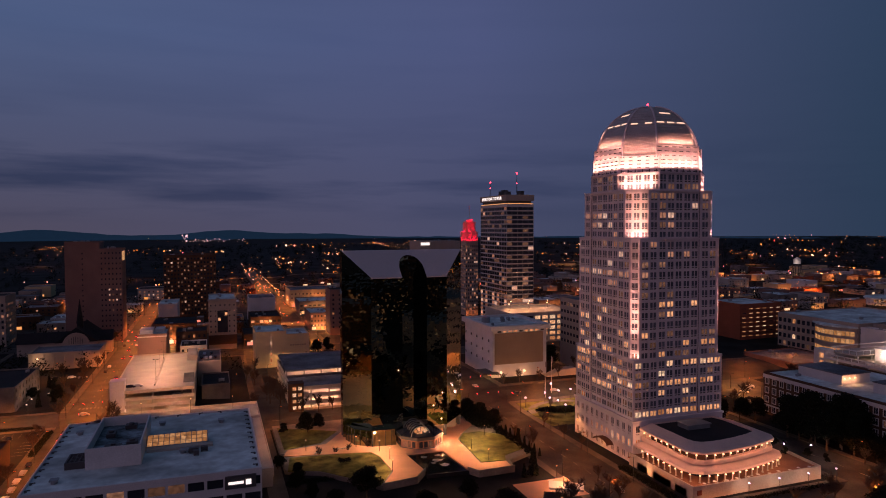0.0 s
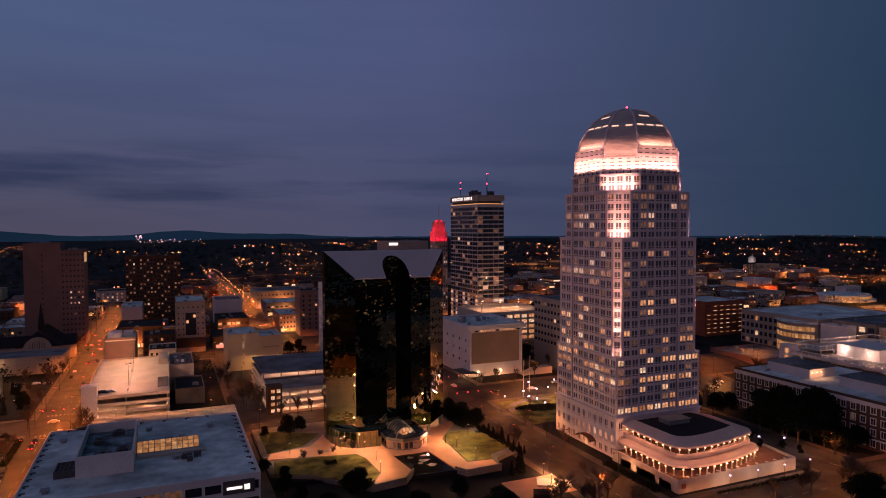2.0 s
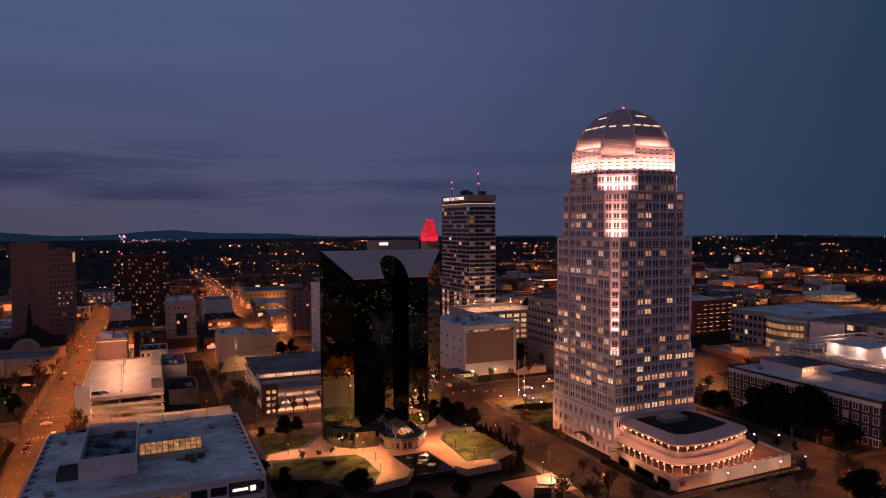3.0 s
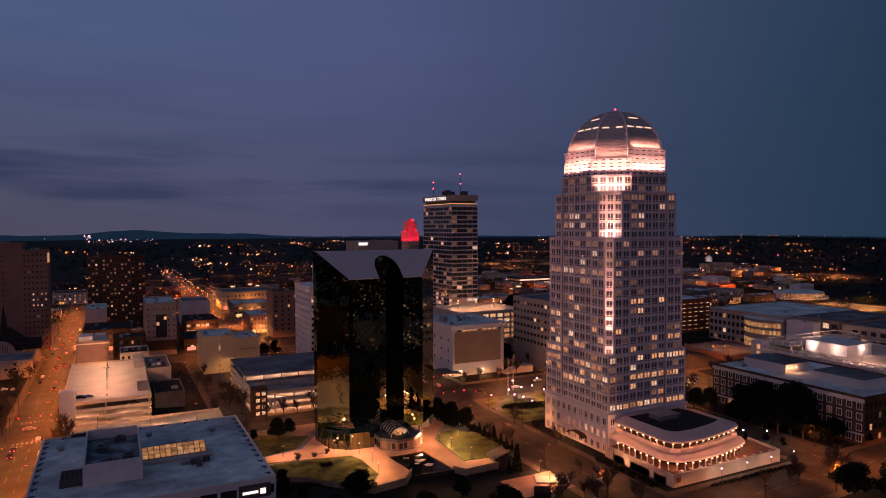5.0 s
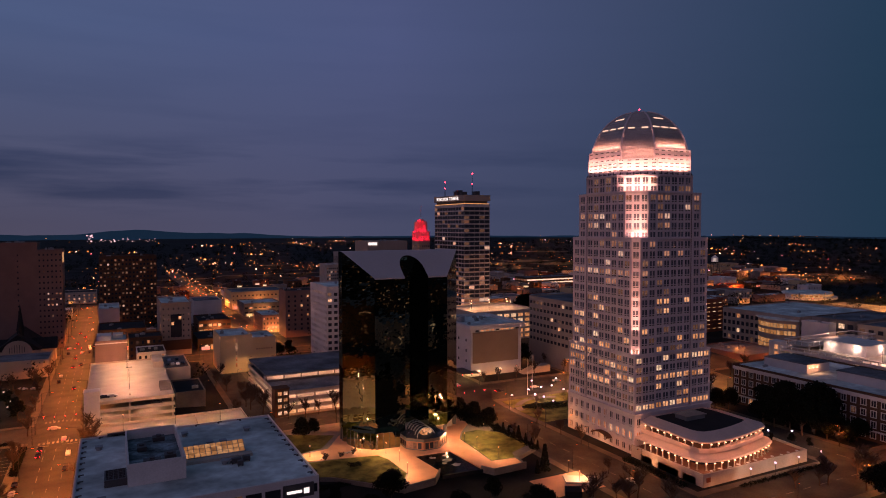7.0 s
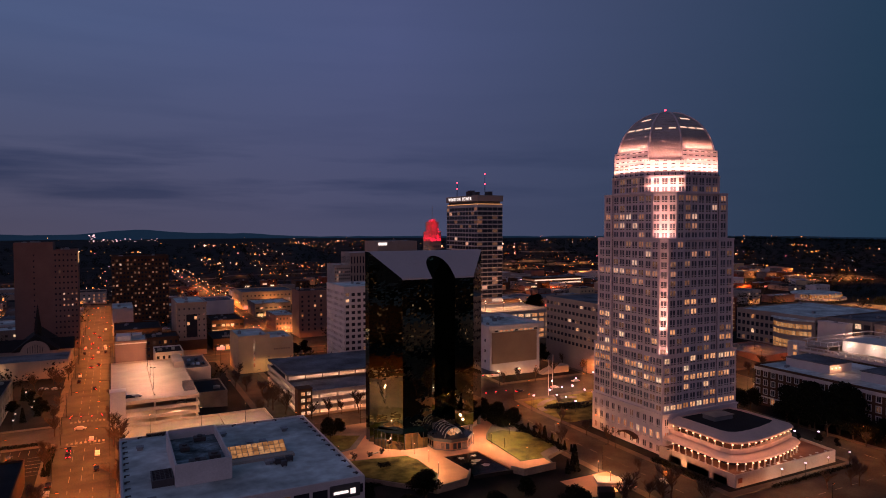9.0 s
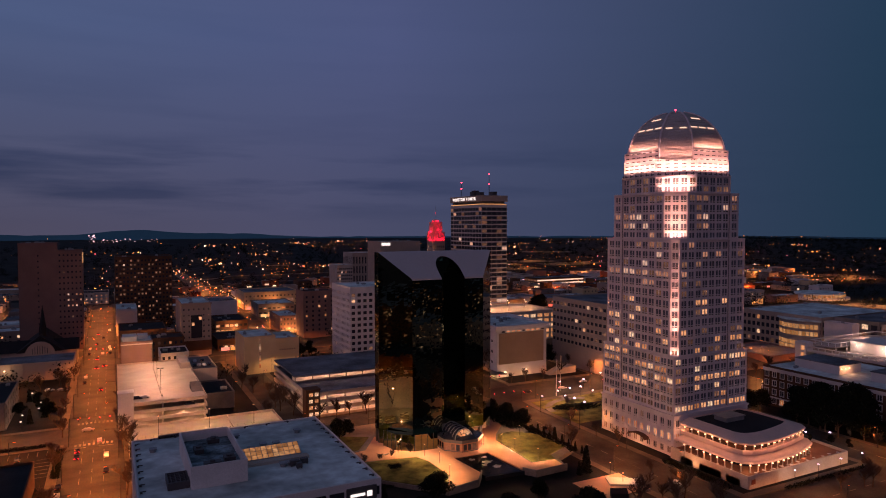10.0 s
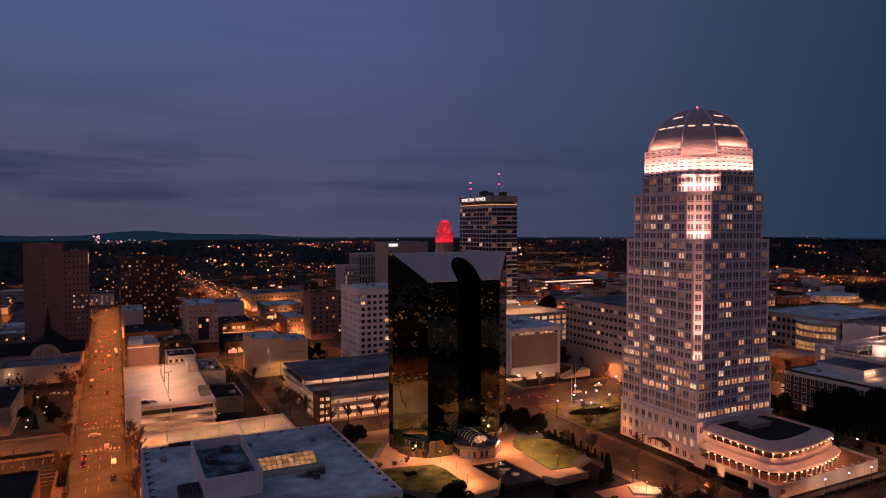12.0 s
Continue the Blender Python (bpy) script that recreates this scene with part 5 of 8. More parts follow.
# low lit deck between bank and parking deck
low = thing("lower_deck", "low pale parking deck washed with orange light", "parking garage", at=(-12, 280, 5))
g = Geo()
g.box(-41, 19, 234, 326.5, 0.9, 7.0)
part("deck_slab", g, M_CONC, low)
g = Geo()
g.ring([(-41.3, 233.7), (19.3, 233.7), (19.3, 326.8), (-41.3, 326.8)], [(-41, 234), (19, 234), (19, 326.5), (-41, 326.5)], 5.0, 8.1)
part("parapet", g, M_CONC, low)
for k in range(14):
    for z0, z1 in ((1.9, 3.2), (3.7, 4.8)):
        g = Geo()
        g.box(19.0, 19.33, 238 + k * 6.2, 242.6 + k * 6.2, z0, z1)
        part("lit_opening", g, M_GOLD, low)
g = Geo()
g.box(-41, 19, 301.8, 302.2, 7.0, 8.0)
g.box(-1.2, -0.8, 302.2, 326, 7.0, 8.0)
part("ramp_wall", g, M_CONC, low)
# hidden walls added to break up this deck's reflection in the mirror glass
for y in (244, 262, 280):
    g = Geo()
    g.box(-30, 8, y, y + 0.35, 7.0, 8.0)
    part("ramp_wall", g, M_CONC_DARK, low)
# stripes added for the same reflection
g = Geo()
for k in range(16):
    for y in (249, 267, 285, 308):
        g.box(-38 + k * 3.0, -37.85 + k * 3.0, y, y + 5.2, 7.0, 7.012)
part("bay_line", g, M_LINE, low, kind="stuff")


def mast_lamp(name, x, y, z, h, energy, colour, bulb, label, arms=2, group="", size=0.22):
    s = thing(name, label, "lamp post", group, at=(x, y, z))
    g = Geo()
    g.tube((x, y, z), (x, y, z + h), 0.09, 0.06)
    if arms == 2:
        g.tube((x - 0.9, y, z + h), (x + 0.9, y, z + h), 0.06)
    part("pole", g, M_POLE, s)
    for k in range(arms):
        if not bulb:
            q = x - 0.9 + 1.8 * k
            g = Geo()
            g.prism([(q - 0.35, y - 0.2), (q + 0.35, y - 0.2), (q + 0.35, y + 0.2), (q - 0.35, y + 0.2)], z + h, z + h + 0.25)
            part("lamp_head", g, M_POLE, s)
            continue
        q = (x - 0.9 + 1.8 * k) if arms == 2 else x
        g = Geo()
        g.ball((q, y, z + h + 0.05), size, rings=4, sides=6, squash=0.7)
        part("bulb", g, bulb, s)
    lamp("mast_light", "POINT", (x, y, z + h - 0.5), energy, colour, 0.14)


AMBER, ROSE, COOL = (1.0, 0.40, 0.18), (1.0, 0.45, 0.25), (0.95, 0.78, 0.80)
for x, y in ((-30, 312), (-10, 314), (8, 312), (-20, 262), (6, 262)):
    mast_lamp("deck_lamp_post", x, y, 7.0, 8.0, 9000, AMBER, M_BULB, "lamp post on the low deck", 1, "deck lamp posts")
for x, y in ((-26.7, 349), (-26.7, 376), (-26.7, 403)):
    mast_lamp("deck_lamp_post", x, y, 16.0, 11.0, 23000, ROSE, None, "tall twin-arm lamp mast on the parking deck roof", 2, "deck lamp posts")
g = Geo()
g.box(-27, -26.4, 340, 408, 16.0, 17.0)
part("divider_wall", g, M_CONC, deck)
g = Geo()
g.hexa([(-14, 333, 13.2), (-9.2, 333, 13.2), (-9.2, 352, 16.2), (-14, 352, 16.2), (-14, 333, 13.6), (-9.2, 333, 13.6), (-9.2, 352, 18.9), (-14, 352, 18.9)])
part("ramp_cover", g, M_CONC_DARK, deck)
g = Geo()
g.box(-14, -9, 398, 421, 16.0, 19.2)
part("stair_house", g, M_CONC, deck)
for z in (8.5, 11.9):
    for x in (-36, -18):
        lamp("deck_light", "POINT", (x, 334, z), 900, (1.0, 0.50, 0.30), 0.4)

# plaza lamp posts, intersection lamps, wall lamps
for x, y in ((94.7, 249), (96.6, 242), (98, 228), (53.7, 260), (61.4, 252), (63, 242), (60.6, 229), (34, 262), (88, 252), (108, 256)):
    mast_lamp("plaza_lamp", x, y, 3.0, 4.2, 7000, (1.0, 0.46, 0.22), M_BULB, "short round-headed plaza lamp post", 1, "plaza lamps", 0.17)
for x, y in ((113, 198), (116, 208)):
    mast_lamp("plaza_lamp", x, y, gz(x, y), 4.2, 6500, (1.0, 0.44, 0.22), M_BULB, "short round-headed plaza lamp post", 1, "plaza lamps", 0.17)
# globes are oversized to take in the glare round each lamp
for x, y in ((145.3, 292.2), (158.5, 296.8), (156.9, 288.7), (158.4, 283.1), (168.2, 308.2), (166.9, 297.8), (174.1, 298.2), (183.6, 307.5), (176.0, 290.5), (200.0, 312.9), (158.0, 275.0)):
    mast_lamp("corner_lamp", x, y, gz(x, y), 5.4, 2900, (1.0, 0.46, 0.28), M_COOL, "cool white globe lamp beside the crossing", 1, "crossing lamps", 0.55)
for x in (168, 181, 194, 207):
    mast_lamp("wall_walk_lamp", x, 171.5, gz(x, 171.5), 4.6, 1100, (1.0, 0.60, 0.42), M_COOL, "pinkish globe lamp before the retaining wall", 1, "wall lamps", 0.36)
for x in range(152, 213, 6):
    lamp("wall_washer", "POINT", (x, 173.4, 1.9), 42, (1.0, 0.38, 0.16), 0.2)
for x, y in ((208, 195), (216, 190)):
    mast_lamp("corner_lamp", x, y, gz(x, y), 6.0, 2000, COOL, M_COOL, "cool white globe lamp beside the crossing", 1, "crossing lamps", 0.4)

for x, y in ((-101.6, 468.5), (-81.7, 399.2), (-76.2, 377.6), (-81.5, 356.9), (-81.1, 346.0), (-76.2, 366.3)):
    mast_lamp("park_lamp", x, y, gz(x, y), 4.5, 900, (1.0, 0.62, 0.45), M_SIGN, "white globe lamp among trees by the avenue", 1, "park lamps", 0.4)

# lit doorways, benches and planters on the plaza and the near park
for x, y, a in ((112, 205, 25), (117, 201, 25), (38, 257, 0), (47, 259, 0), (50, 259.5, 0)):
    g = Geo()
    g.box(-1.4, 1.4, -0.35, 0.35, 0.35, 0.5)
    g.box(-1.2, -0.9, -0.3, 0.3, 0.0, 0.35)
    g.box(0.9, 1.2, -0.3, 0.3, 0.0, 0.35)
    b = solo("bench", g, M_CONC, "pale stone bench on the plaza", "bench", "plaza benches")
    b.matrix_world = pose(x, y, 3.0 if y > 240 else gz(x, y) + 0.17, 0, 0, a)
g = Geo()
g.prism([(108, 199), (118, 193), (121, 198), (111, 205)], gz(114, 200), gz(114, 200) + 0.9)
solo("stone_platform", g, M_CONC, "pale raised stone platform in the small park", "platform")
g = Geo()
g.hexa([(101, 190, 1), (106, 187.5, 1), (107.5, 190, 1), (102.5, 192.5, 1), (101, 190, 3.2), (106, 187.5, 3.2), (107.5, 190, 4.0), (102.5, 192.5, 4.0)])
solo("garden_shelter", g, M_SLATE, "low slate-roofed garden shelter", "shelter")

g = Geo()
drape(g, 98, 119, 191, 207, 0.22, 0.1, step=4)
solo("park_path", g, M_PLAZA, "warm paved path crossing the small park", "paving", kind="structure")
# entrance awning and lamp on the tower's street side
g = Geo()
for k in range(6):
    a0, a1 = math.pi * k / 6, math.pi * (k + 1) / 6
    g.hexa([(146.6, 228 - 5 * math.cos(a0), 4.6 + 1.6 * math.sin(a0)), (149.7, 228 - 5 * math.cos(a0), 4.6 + 1.6 * math.sin(a0)), (149.7, 228 - 5 * math.cos(a1), 4.6 + 1.6 * math.sin(a1)), (146.6, 228 - 5 * math.cos(a1), 4.6 + 1.6 * math.sin(a1)),
            (146.6, 228 - 5 * math.cos(a0), 4.8 + 1.6 * math.sin(a0)), (149.7, 228 - 5 * math.cos(a0), 4.8 + 1.6 * math.sin(a0)), (149.7, 228 - 5 * math.cos(a1), 4.8 + 1.6 * math.sin(a1)), (146.6, 228 - 5 * math.cos(a1), 4.8 + 1.6 * math.sin(a1))])
part("entrance_awning", g, M_DKBRICK, tower, "dark arched awning over the door")
g = Geo()
g.ball((148.9, 249, 7.6), 0.35)
part("wall_lamp", g, M_SODIUM, tower)
lamp("entrance_lamp", "POINT", (147.2, 249, 7.4), 700, (1.0, 0.36, 0.09), 0.3)
lamp("entrance_lamp", "POINT", (146.5, 228, 4.0), 500, (1.0, 0.5, 0.2), 0.3)

# terrace tables with parasols
for k in range(11):
    x, y = 154 + k * 4.6, 176.2 + 0.05 * (k - 5) ** 2 * 0.25 + (k % 2) * 0.5
    t = thing("cafe_table", "round pale cafe table on the terrace", "table", "terrace tables", at=(x, y, 5.0))
    g = Geo()
    g.tube((x, y, 5.72), (x, y, 5.78), 0.6, sides=12)
    part("tabletop", g, M_WHITE, t)
    g = Geo()
    g.tube((x, y, 5.0), (x, y, 5.72), 0.06)
    g.tube((x, y, 5.0), (x, y, 5.05), 0.35, sides=10)
    part("pedestal", g, M_POLE, t)
# garage mouth and sign on the podium's street side
for y0, y1 in ((178, 184), (186, 196), (199, 205)):
    g = Geo()
    # solid dark panel puts the opening's inner shade on the wall
    g.box(148.05, 148.4, y0, y1, 1.3, 3.9)
    part("garage_opening", g, M_STONE_DARK, podium)
lamp("garage_lamp", "POINT", (146.4, 198, 3.6), 260, (1.0, 0.48, 0.22), 0.3)
g = Geo()
g.box(149.4, 151.2, 174.3, 174.6, 3.0, 4.6)
part("plaque", g, M_BRICK, podium)
g = Geo()
g.box(166, 176, 199, 205, 15.7, 17.2)
g.box(165.6, 176.4, 198.6, 205.4, 17.2, 17.5)
part("roof_unit", g, M_UNIT, podium)

# lit parking garage behind the brick office
pg = thing("white_parking_garage", "white open parking garage with bright lamps on its roof", "parking garage", at=(340, 235, 2))
TAKEN.append((300, 384, 190, 275))
for k in range(5):
    z = 3.6 + k * 4.0
    g = Geo()
    g.box(312, 382, 195, 271, z, z + 0.45)
    part("deck_slab", g, M_CONC, pg)
    g = Geo()
    g.ring([(311.6, 194.6), (382.4, 194.6), (382.4, 271.4), (311.6, 271.4)], [(312, 195), (382, 195), (382, 271), (312, 271)], z - 0.2, z + 1.2)
    part("spandrel", g, M_WHITE, pg)
    if k < 4:
        for y in (205, 228, 250):
            lamp("deck_light", "POINT", (315.5, y, z + 3.2), 1600, (1.0, 0.56, 0.36), 0.4)
for y in range(196, 272, 9):
    g = Geo()
    g.box(311.7, 312.5, y, y + 0.8, 1.0, 20)
    part("pillar", g, M_WHITE, pg)
g = Geo()
g.box(310.8, 317, 265.5, 272.5, 1.0, 24.5)
st = part("stair_tower", g, M_WHITE, pg)
for k in range(5):
    g = Geo()
    g.box(310.6, 310.85, 266.6, 268.8, 4 + k * 4, 6.6 + k * 4)
    part("stair_window", g, M_LIT, st)
g = Geo()
g.box(330, 352, 228, 252, 20.0, 26.0)
g.box(329.6, 352.4, 227.6, 252.4, 26.0, 26.5)
part("roof_house", g, M_WHITE, pg)
for z, x0, x1, y0, y1 in ((20.5, 312, 382, 195, 271), (23.6, 318, 382, 253, 268)):
    rl = part("railing", (lambda q: (q.ring([(x0, y0), (x1, y0), (x1, y1), (x0, y1)], [(x0 + 0.25, y0 + 0.25), (x1 - 0.25, y0 + 0.25), (x1 - 0.25, y1 - 0.25), (x0 + 0.25, y1 - 0.25)], z + 1.6, z + 2.1), q)[1])(Geo()), M_WHITE, pg)
    for px, py in [(x0, y0 + k * 4) for k in range(int((y1 - y0) / 4) + 1)] + [(x0 + k * 5, y0) for k in range(1, int((x1 - x0) / 5) + 1)]:
        g = Geo()
        g.box(px, px + 0.3, py, py + 0.3, z - 0.4, z + 1.6)
        part("railing_post", g, M_WHITE, rl)
g = Geo()
g.box(318, 382, 253, 268, 22.6, 23.2)
part("ramp_slab", g, M_CONC, pg)
for x in range(320, 382, 10):
    for y in (254, 267):
        g = Geo()
        g.box(x, x + 0.6, y - 0.3, y + 0.3, 20.0, 22.6)
        part("pillar", g, M_WHITE, pg)
for x, y in ((329.2, 248), (329.2, 234), (344, 227.2)):
    g = Geo()
    g.ball((x, y, 24.4), 0.25)
    part("wall_lamp", g, M_BULB, pg)
    lamp("garage_lamp", "POINT", (x - 0.8, y - 0.4, 24.2), 1100, (1.0, 0.60, 0.46), 0.3)
mast_lamp("deck_lamp_post", 322, 215, 20.0, 7.0, 11000, (1.0, 0.50, 0.34), M_BULB, "tall lamp mast on the garage roof", 2, "deck lamp posts")
mast_lamp("deck_lamp_post", 360, 262, 20.0, 7.0, 11000, (1.0, 0.50, 0.34), M_BULB, "tall lamp mast on the garage roof", 2, "deck lamp posts")

# pale window surrounds and bands of the brick office
g = Geo()
for a in (-1, 1):
    g.box(-0.06, 0.06, a * 1.12 - 0.17, a * 1.12 + 0.17, -1.6, 1.6)
    g.box(-0.05, 0.05, -1.12, 1.12, a * 1.43 - 0.17, a * 1.43 + 0.17)
g.box(-0.04, 0.04, -0.07, 0.07, -1.3, 1.3)
FRAME = g.mesh("window_frame", M_WHITE)
for r in range(4):
    for i in range(18):
        f = part("window_frame", FRAME, M_WHITE, annex_office)
        f.matrix_basis = Matrix.Translation((249.95, 247 - (i + 0.5) * 76 / 18, 1.9 + r * 4.4 + 2.25))
g = Geo()
g.box(249.6, 250.02, 171, 247, 18.9, 20.4)
g.box(249.7, 250.02, 171, 247, 5.5, 6.1)
part("stone_band", g, M_WHITE, annex_office)
for x0, x1, y0, y1 in ((263, 280, 216, 239), (264, 280, 180, 202)):
    b = thing("roof_house", "pale plant house on the brick office roof", "plant house", at=(x0, y0, 20.7))
    g = Geo()
    g.box(x0, x1, y0, y1, 20.7, 25.0)
    part("wall", g, M_WHITE, b)
    g = Geo()
    g.box(x0 - 0.3, x1 + 0.3, y0 - 0.3, y1 + 0.3, 25.0, 25.4)
    part("roof", g, M_ROOF_GREY, b)
for k in range(3):
    g = Geo()
    g.ball((264.5 + k * 3, 215.8, 23.4), 0.3)
    part("wall_lamp", g, M_BULB, annex_office)
    lamp("roof_house_lamp", "POINT", (264.5 + k * 3, 215.2, 23.4), 260, (1.0, 0.38, 0.16), 0.25)

def bow(y, out=0.0):
    """The curved front of the conference centre."""
    return 386.2 - 7.0 * max(0.0, 1 - ((y - 322.7) / 15.4) ** 2) - out


g = Geo()
g.prism([(387, 338.4)] + [(bow(307 + 31.4 * k / 16), 307 + 31.4 * k / 16) for k in reversed(range(17))] + [(387, 307)], 2.0, 25.6)
part("curved_front", g, M_SAND, conf)
g = Geo()
g.prism([(387, 339.4)] + [(bow(306.3 + 32.8 * k / 16, 1.2), 306.3 + 32.8 * k / 16) for k in reversed(range(17))] + [(387, 306)], 25.6, 26.6)
part("curved_roof", g, M_ROOF, conf)
for k in range(14):
    for z0, z1 in ((4.5, 6.4), (6.7, 8.6), (9.2, 12.0), (15.6, 18.6), (20.4, 23.4)):
        ya, yb = 308.2 + k * 2.1, 309.9 + k * 2.1
        g = Geo()
        g.hexa([(bow(ya, 0.12), ya, z0), (bow(ya) + 0.3, ya, z0), (bow(yb) + 0.3, yb, z0), (bow(yb, 0.12), yb, z0), (bow(ya, 0.12), ya, z1), (bow(ya) + 0.3, ya, z1), (bow(yb) + 0.3, yb, z1), (bow(yb, 0.12), yb, z1)])
        part("glass_front", g, M_GOLD, conf)
building("glass_clinic", "dark modern block with large lit windows", 392, 455, 272, 301, 29.0, M_CONC_DARK, M_ROOF_GREY, faces=[("W", 5, 5.0, 5, 4.0, 3.2, 1.2, 0.55, 3.0), ("S", 5, 5.0, 8, 4.2, 2.8, 1.2, 0.4, 3.0)], seed=31)
building("tan_clinic", "tan clinic block with broad lit windows", 394, 450, 226, 271.5, 27.5, M_SAND, M_ROOF_GREY, faces=[("W", 5, 4.8, 8, 3.4, 2.6, 1.2, 0.45, 2.5), ("S", 5, 4.8, 8, 3.0, 2.2, 1.2, 0.3, 2.5)], seed=131, units=6)
building("white_clinic_wing", "plain white wall block", 384, 391.5, 284, 303, 26.5, M_WHITE, M_ROOF, seed=32, units=1)
rh = thing("round_hall", "far low round pale hall with a lit window band", "hall", at=(706, 520, 1))
TAKEN.append((665, 750, 480, 560))
g = Geo()
ring32 = [(706 + 36 * math.cos(math.pi * k / 16), 520 + 30 * math.sin(math.pi * k / 16)) for k in range(32)]
g.prism(ring32, 1.0, 7.0)
g.prism([(706 + (x - 706) * 0.8, 520 + (y - 520) * 0.8) for x, y in ring32], 7.0, 11.0)
part("wall", g, M_WHITE, rh)
g = Geo()
g.prism([(706 + (x - 706) * 0.84, 520 + (y - 520) * 0.84) for x, y in ring32], 11.0, 12.0)
part("roof", g, M_ROOF, rh)
for k in range(16, 30):
    x, y = 706 + 29.2 * math.cos(math.pi * (k + 0.5) / 16), 520 + 24.4 * math.sin(math.pi * (k + 0.5) / 16)
    g = Geo()
    g.box(x - 2.2, x + 2.2, y - 0.5, y + 0.5, 8.0, 10.2)
    part("window", g, M_GOLD, rh)
for x in (684, 706, 728):
    lamp("hall_lamp", "POINT", (x, 484, 6), 700, (1.0, 0.42, 0.16), 0.5)
market = building("lit_market_hall", "far long low hall with glowing window bands", 488, 572, 790, 820, 17.0, M_DKBRICK, M_ROOF_GREY, faces=[("S", 3, 4.6, 10, 7.0, 2.2, 1.4, 0.95, 2.5), ("W", 3, 4.6, 4, 6.0, 2.2, 1.4, 0.95, 2.5)], seed=61)
for z in (4.4, 9.2, 13.6):
    g = Geo()
    g.box(490, 570, 789.3, 789.7, z, z + 1.5)
    part("light_band", g, M_COVE, market)
building("service_block", "low brown block with orange lit forecourt", 332, 372, 304, 345, 7.0, M_PINKBRICK, M_ROOF_GREY, seed=33)
building("lit_deck_building", "pale low deck building with glowing front", 206, 262, 438, 486, 26.5, M_CONC, M_CONC, faces=[("S", 5, 4.0, 9, 4.6, 2.6, 0.9, 0.9, 5.4)], seed=34, units=0)
for k in range(6):
    mast_lamp("deck_lamp_post", 211 + k * 8, 452 + (k % 2) * 14, 26.6, 6.0, 7000, (1.0, 0.46, 0.22), M_BULB, "lamp post on the lit deck roof", 1, "deck lamp posts", 0.6)
news = building("news_building", "far pale office block with a lit roof sign", 215, 262, 690, 730, 74.0, M_SAND, M_ROOF, seed=35, units=3)
g = Geo()
g.box(216, 226, 689.4, 689.9, 70.5, 73.5)
part("sign_panel", g, M_SIGN, news, "white illuminated sign")
building("classical_block", "far stone building with tall narrow windows", 250, 305, 885, 925, 54.0, M_SAND, M_ROOF, faces=[("S", 3, 13, 13, 1.8, 9.5, 1.8, 0.06, 12.0), ("W", 3, 13, 10, 1.8, 9.5, 1.8, 0.06, 12.0)], seed=36)
building("classical_wing", "far stone building with rows of lit windows", 228, 250, 885, 920, 38.0, M_CONC, M_ROOF, faces=[("S", 6, 4.6, 8, 1.8, 2.2, 1.2, 0.3, 8.0)], seed=37)
building("long_beige_store", "long beige low building lit from the street", 82, 140, 752, 800, 19.5, M_TAN, M_ROOF_GREY, faces=[("S", 3, 4.6, 14, 1.6, 1.8, 1.6, 0.15, 4.0), ("W", 3, 4.6, 10, 1.6, 1.8, 1.6, 0.1, 4.0)], seed=39)
building("grey_depot", "low grey block with a pale flat roof", 84, 120, 688, 728, 13.6, M_CONC_DARK, M_ROOF, faces=[("S", 2, 4.6, 8, 3.0, 1.6, 1.8, 0.3, 2.6)], seed=140)
building("rosy_corner_shop", "rosy brick corner building with lit shopfront", 80, 97, 578, 618, 15.5, M_PINKBRICK, M_ROOF, faces=[("S", 3, 4.0, 6, 1.3, 1.8, 1.4, 0.15, 3.0), ("W", 3, 4.0, 9, 1.3, 1.8, 1.4, 0.1, 3.0)], seed=40)
building("pale_corner_shop", "small pale shop with a dark roof and lit windows", 98, 113, 590, 622, 10.5, M_SAND, M_ROOF_DARK, faces=[("S", 2, 4.0, 5, 1.6, 1.8, 1.2, 0.4, 2.0)], seed=141)
building("white_wall_store", "blank white-walled store behind a low shop", 32, 56, 640, 676, 24.0, M_WHITE, M_ROOF_GREY, seed=41, units=3)
building("dark_roof_shop", "low shop row with a wide dark roof and lit fronts", 31, 57, 596, 636, 12.0, M_DKBRICK, M_ROOF_DARK, faces=[("S", 2, 4.6, 7, 2.6, 2.0, 1.0, 0.55, 2.0)], seed=142, units=4)
building("dark_brick_row", "dark brick row with flat black roofs", 22, 58, 520, 560, 9.0, M_DKBRICK, M_ROOF_DARK, faces=[("S", 1, 5.0, 9, 2.4, 2.0, 1.0, 0.4, 2.2)], seed=143, units=6)
building("brick_row_house", "dark brick block beside the avenue", -42, -12, 520, 560, 20.0, M_DKBRICK, M_ROOF_DARK, faces=[("S", 3, 4.2, 8, 1.4, 2.0, 1.2, 0.15, 7.0)], seed=42)
building("white_row_house", "small white two-storey shop with a lit window", -20, -4, 455, 478, 14.0, M_WHITE, M_ROOF_DARK, faces=[("S", 2, 4.2, 5, 1.4, 2.0, 1.0, 0.4, 5.5)], seed=43)
building("brick_corner_shop", "dark brick shop block with a flat roof", -24, -4, 484, 506, 19.0, M_DKBRICK, M_ROOF_DARK, faces=[("S", 3, 4.2, 6, 1.4, 2.0, 1.0, 0.2, 6.0)], seed=44)
# added light without a fixture, brightening the brick shop block's wall
lamp("shop_wall_lamp", "POINT", (-34, 417, 21.5), 2200, (1.0, 0.36, 0.12), 0.3)
co_b = bpy.data.objects["cream_office"]
g = Geo()
g.box(3.2, 10.4, 510.7, 511.02, 14.0, 30.0)
bay = part("glazed_bay", g, M_GLASS, co_b, "dark recessed glazed bay")
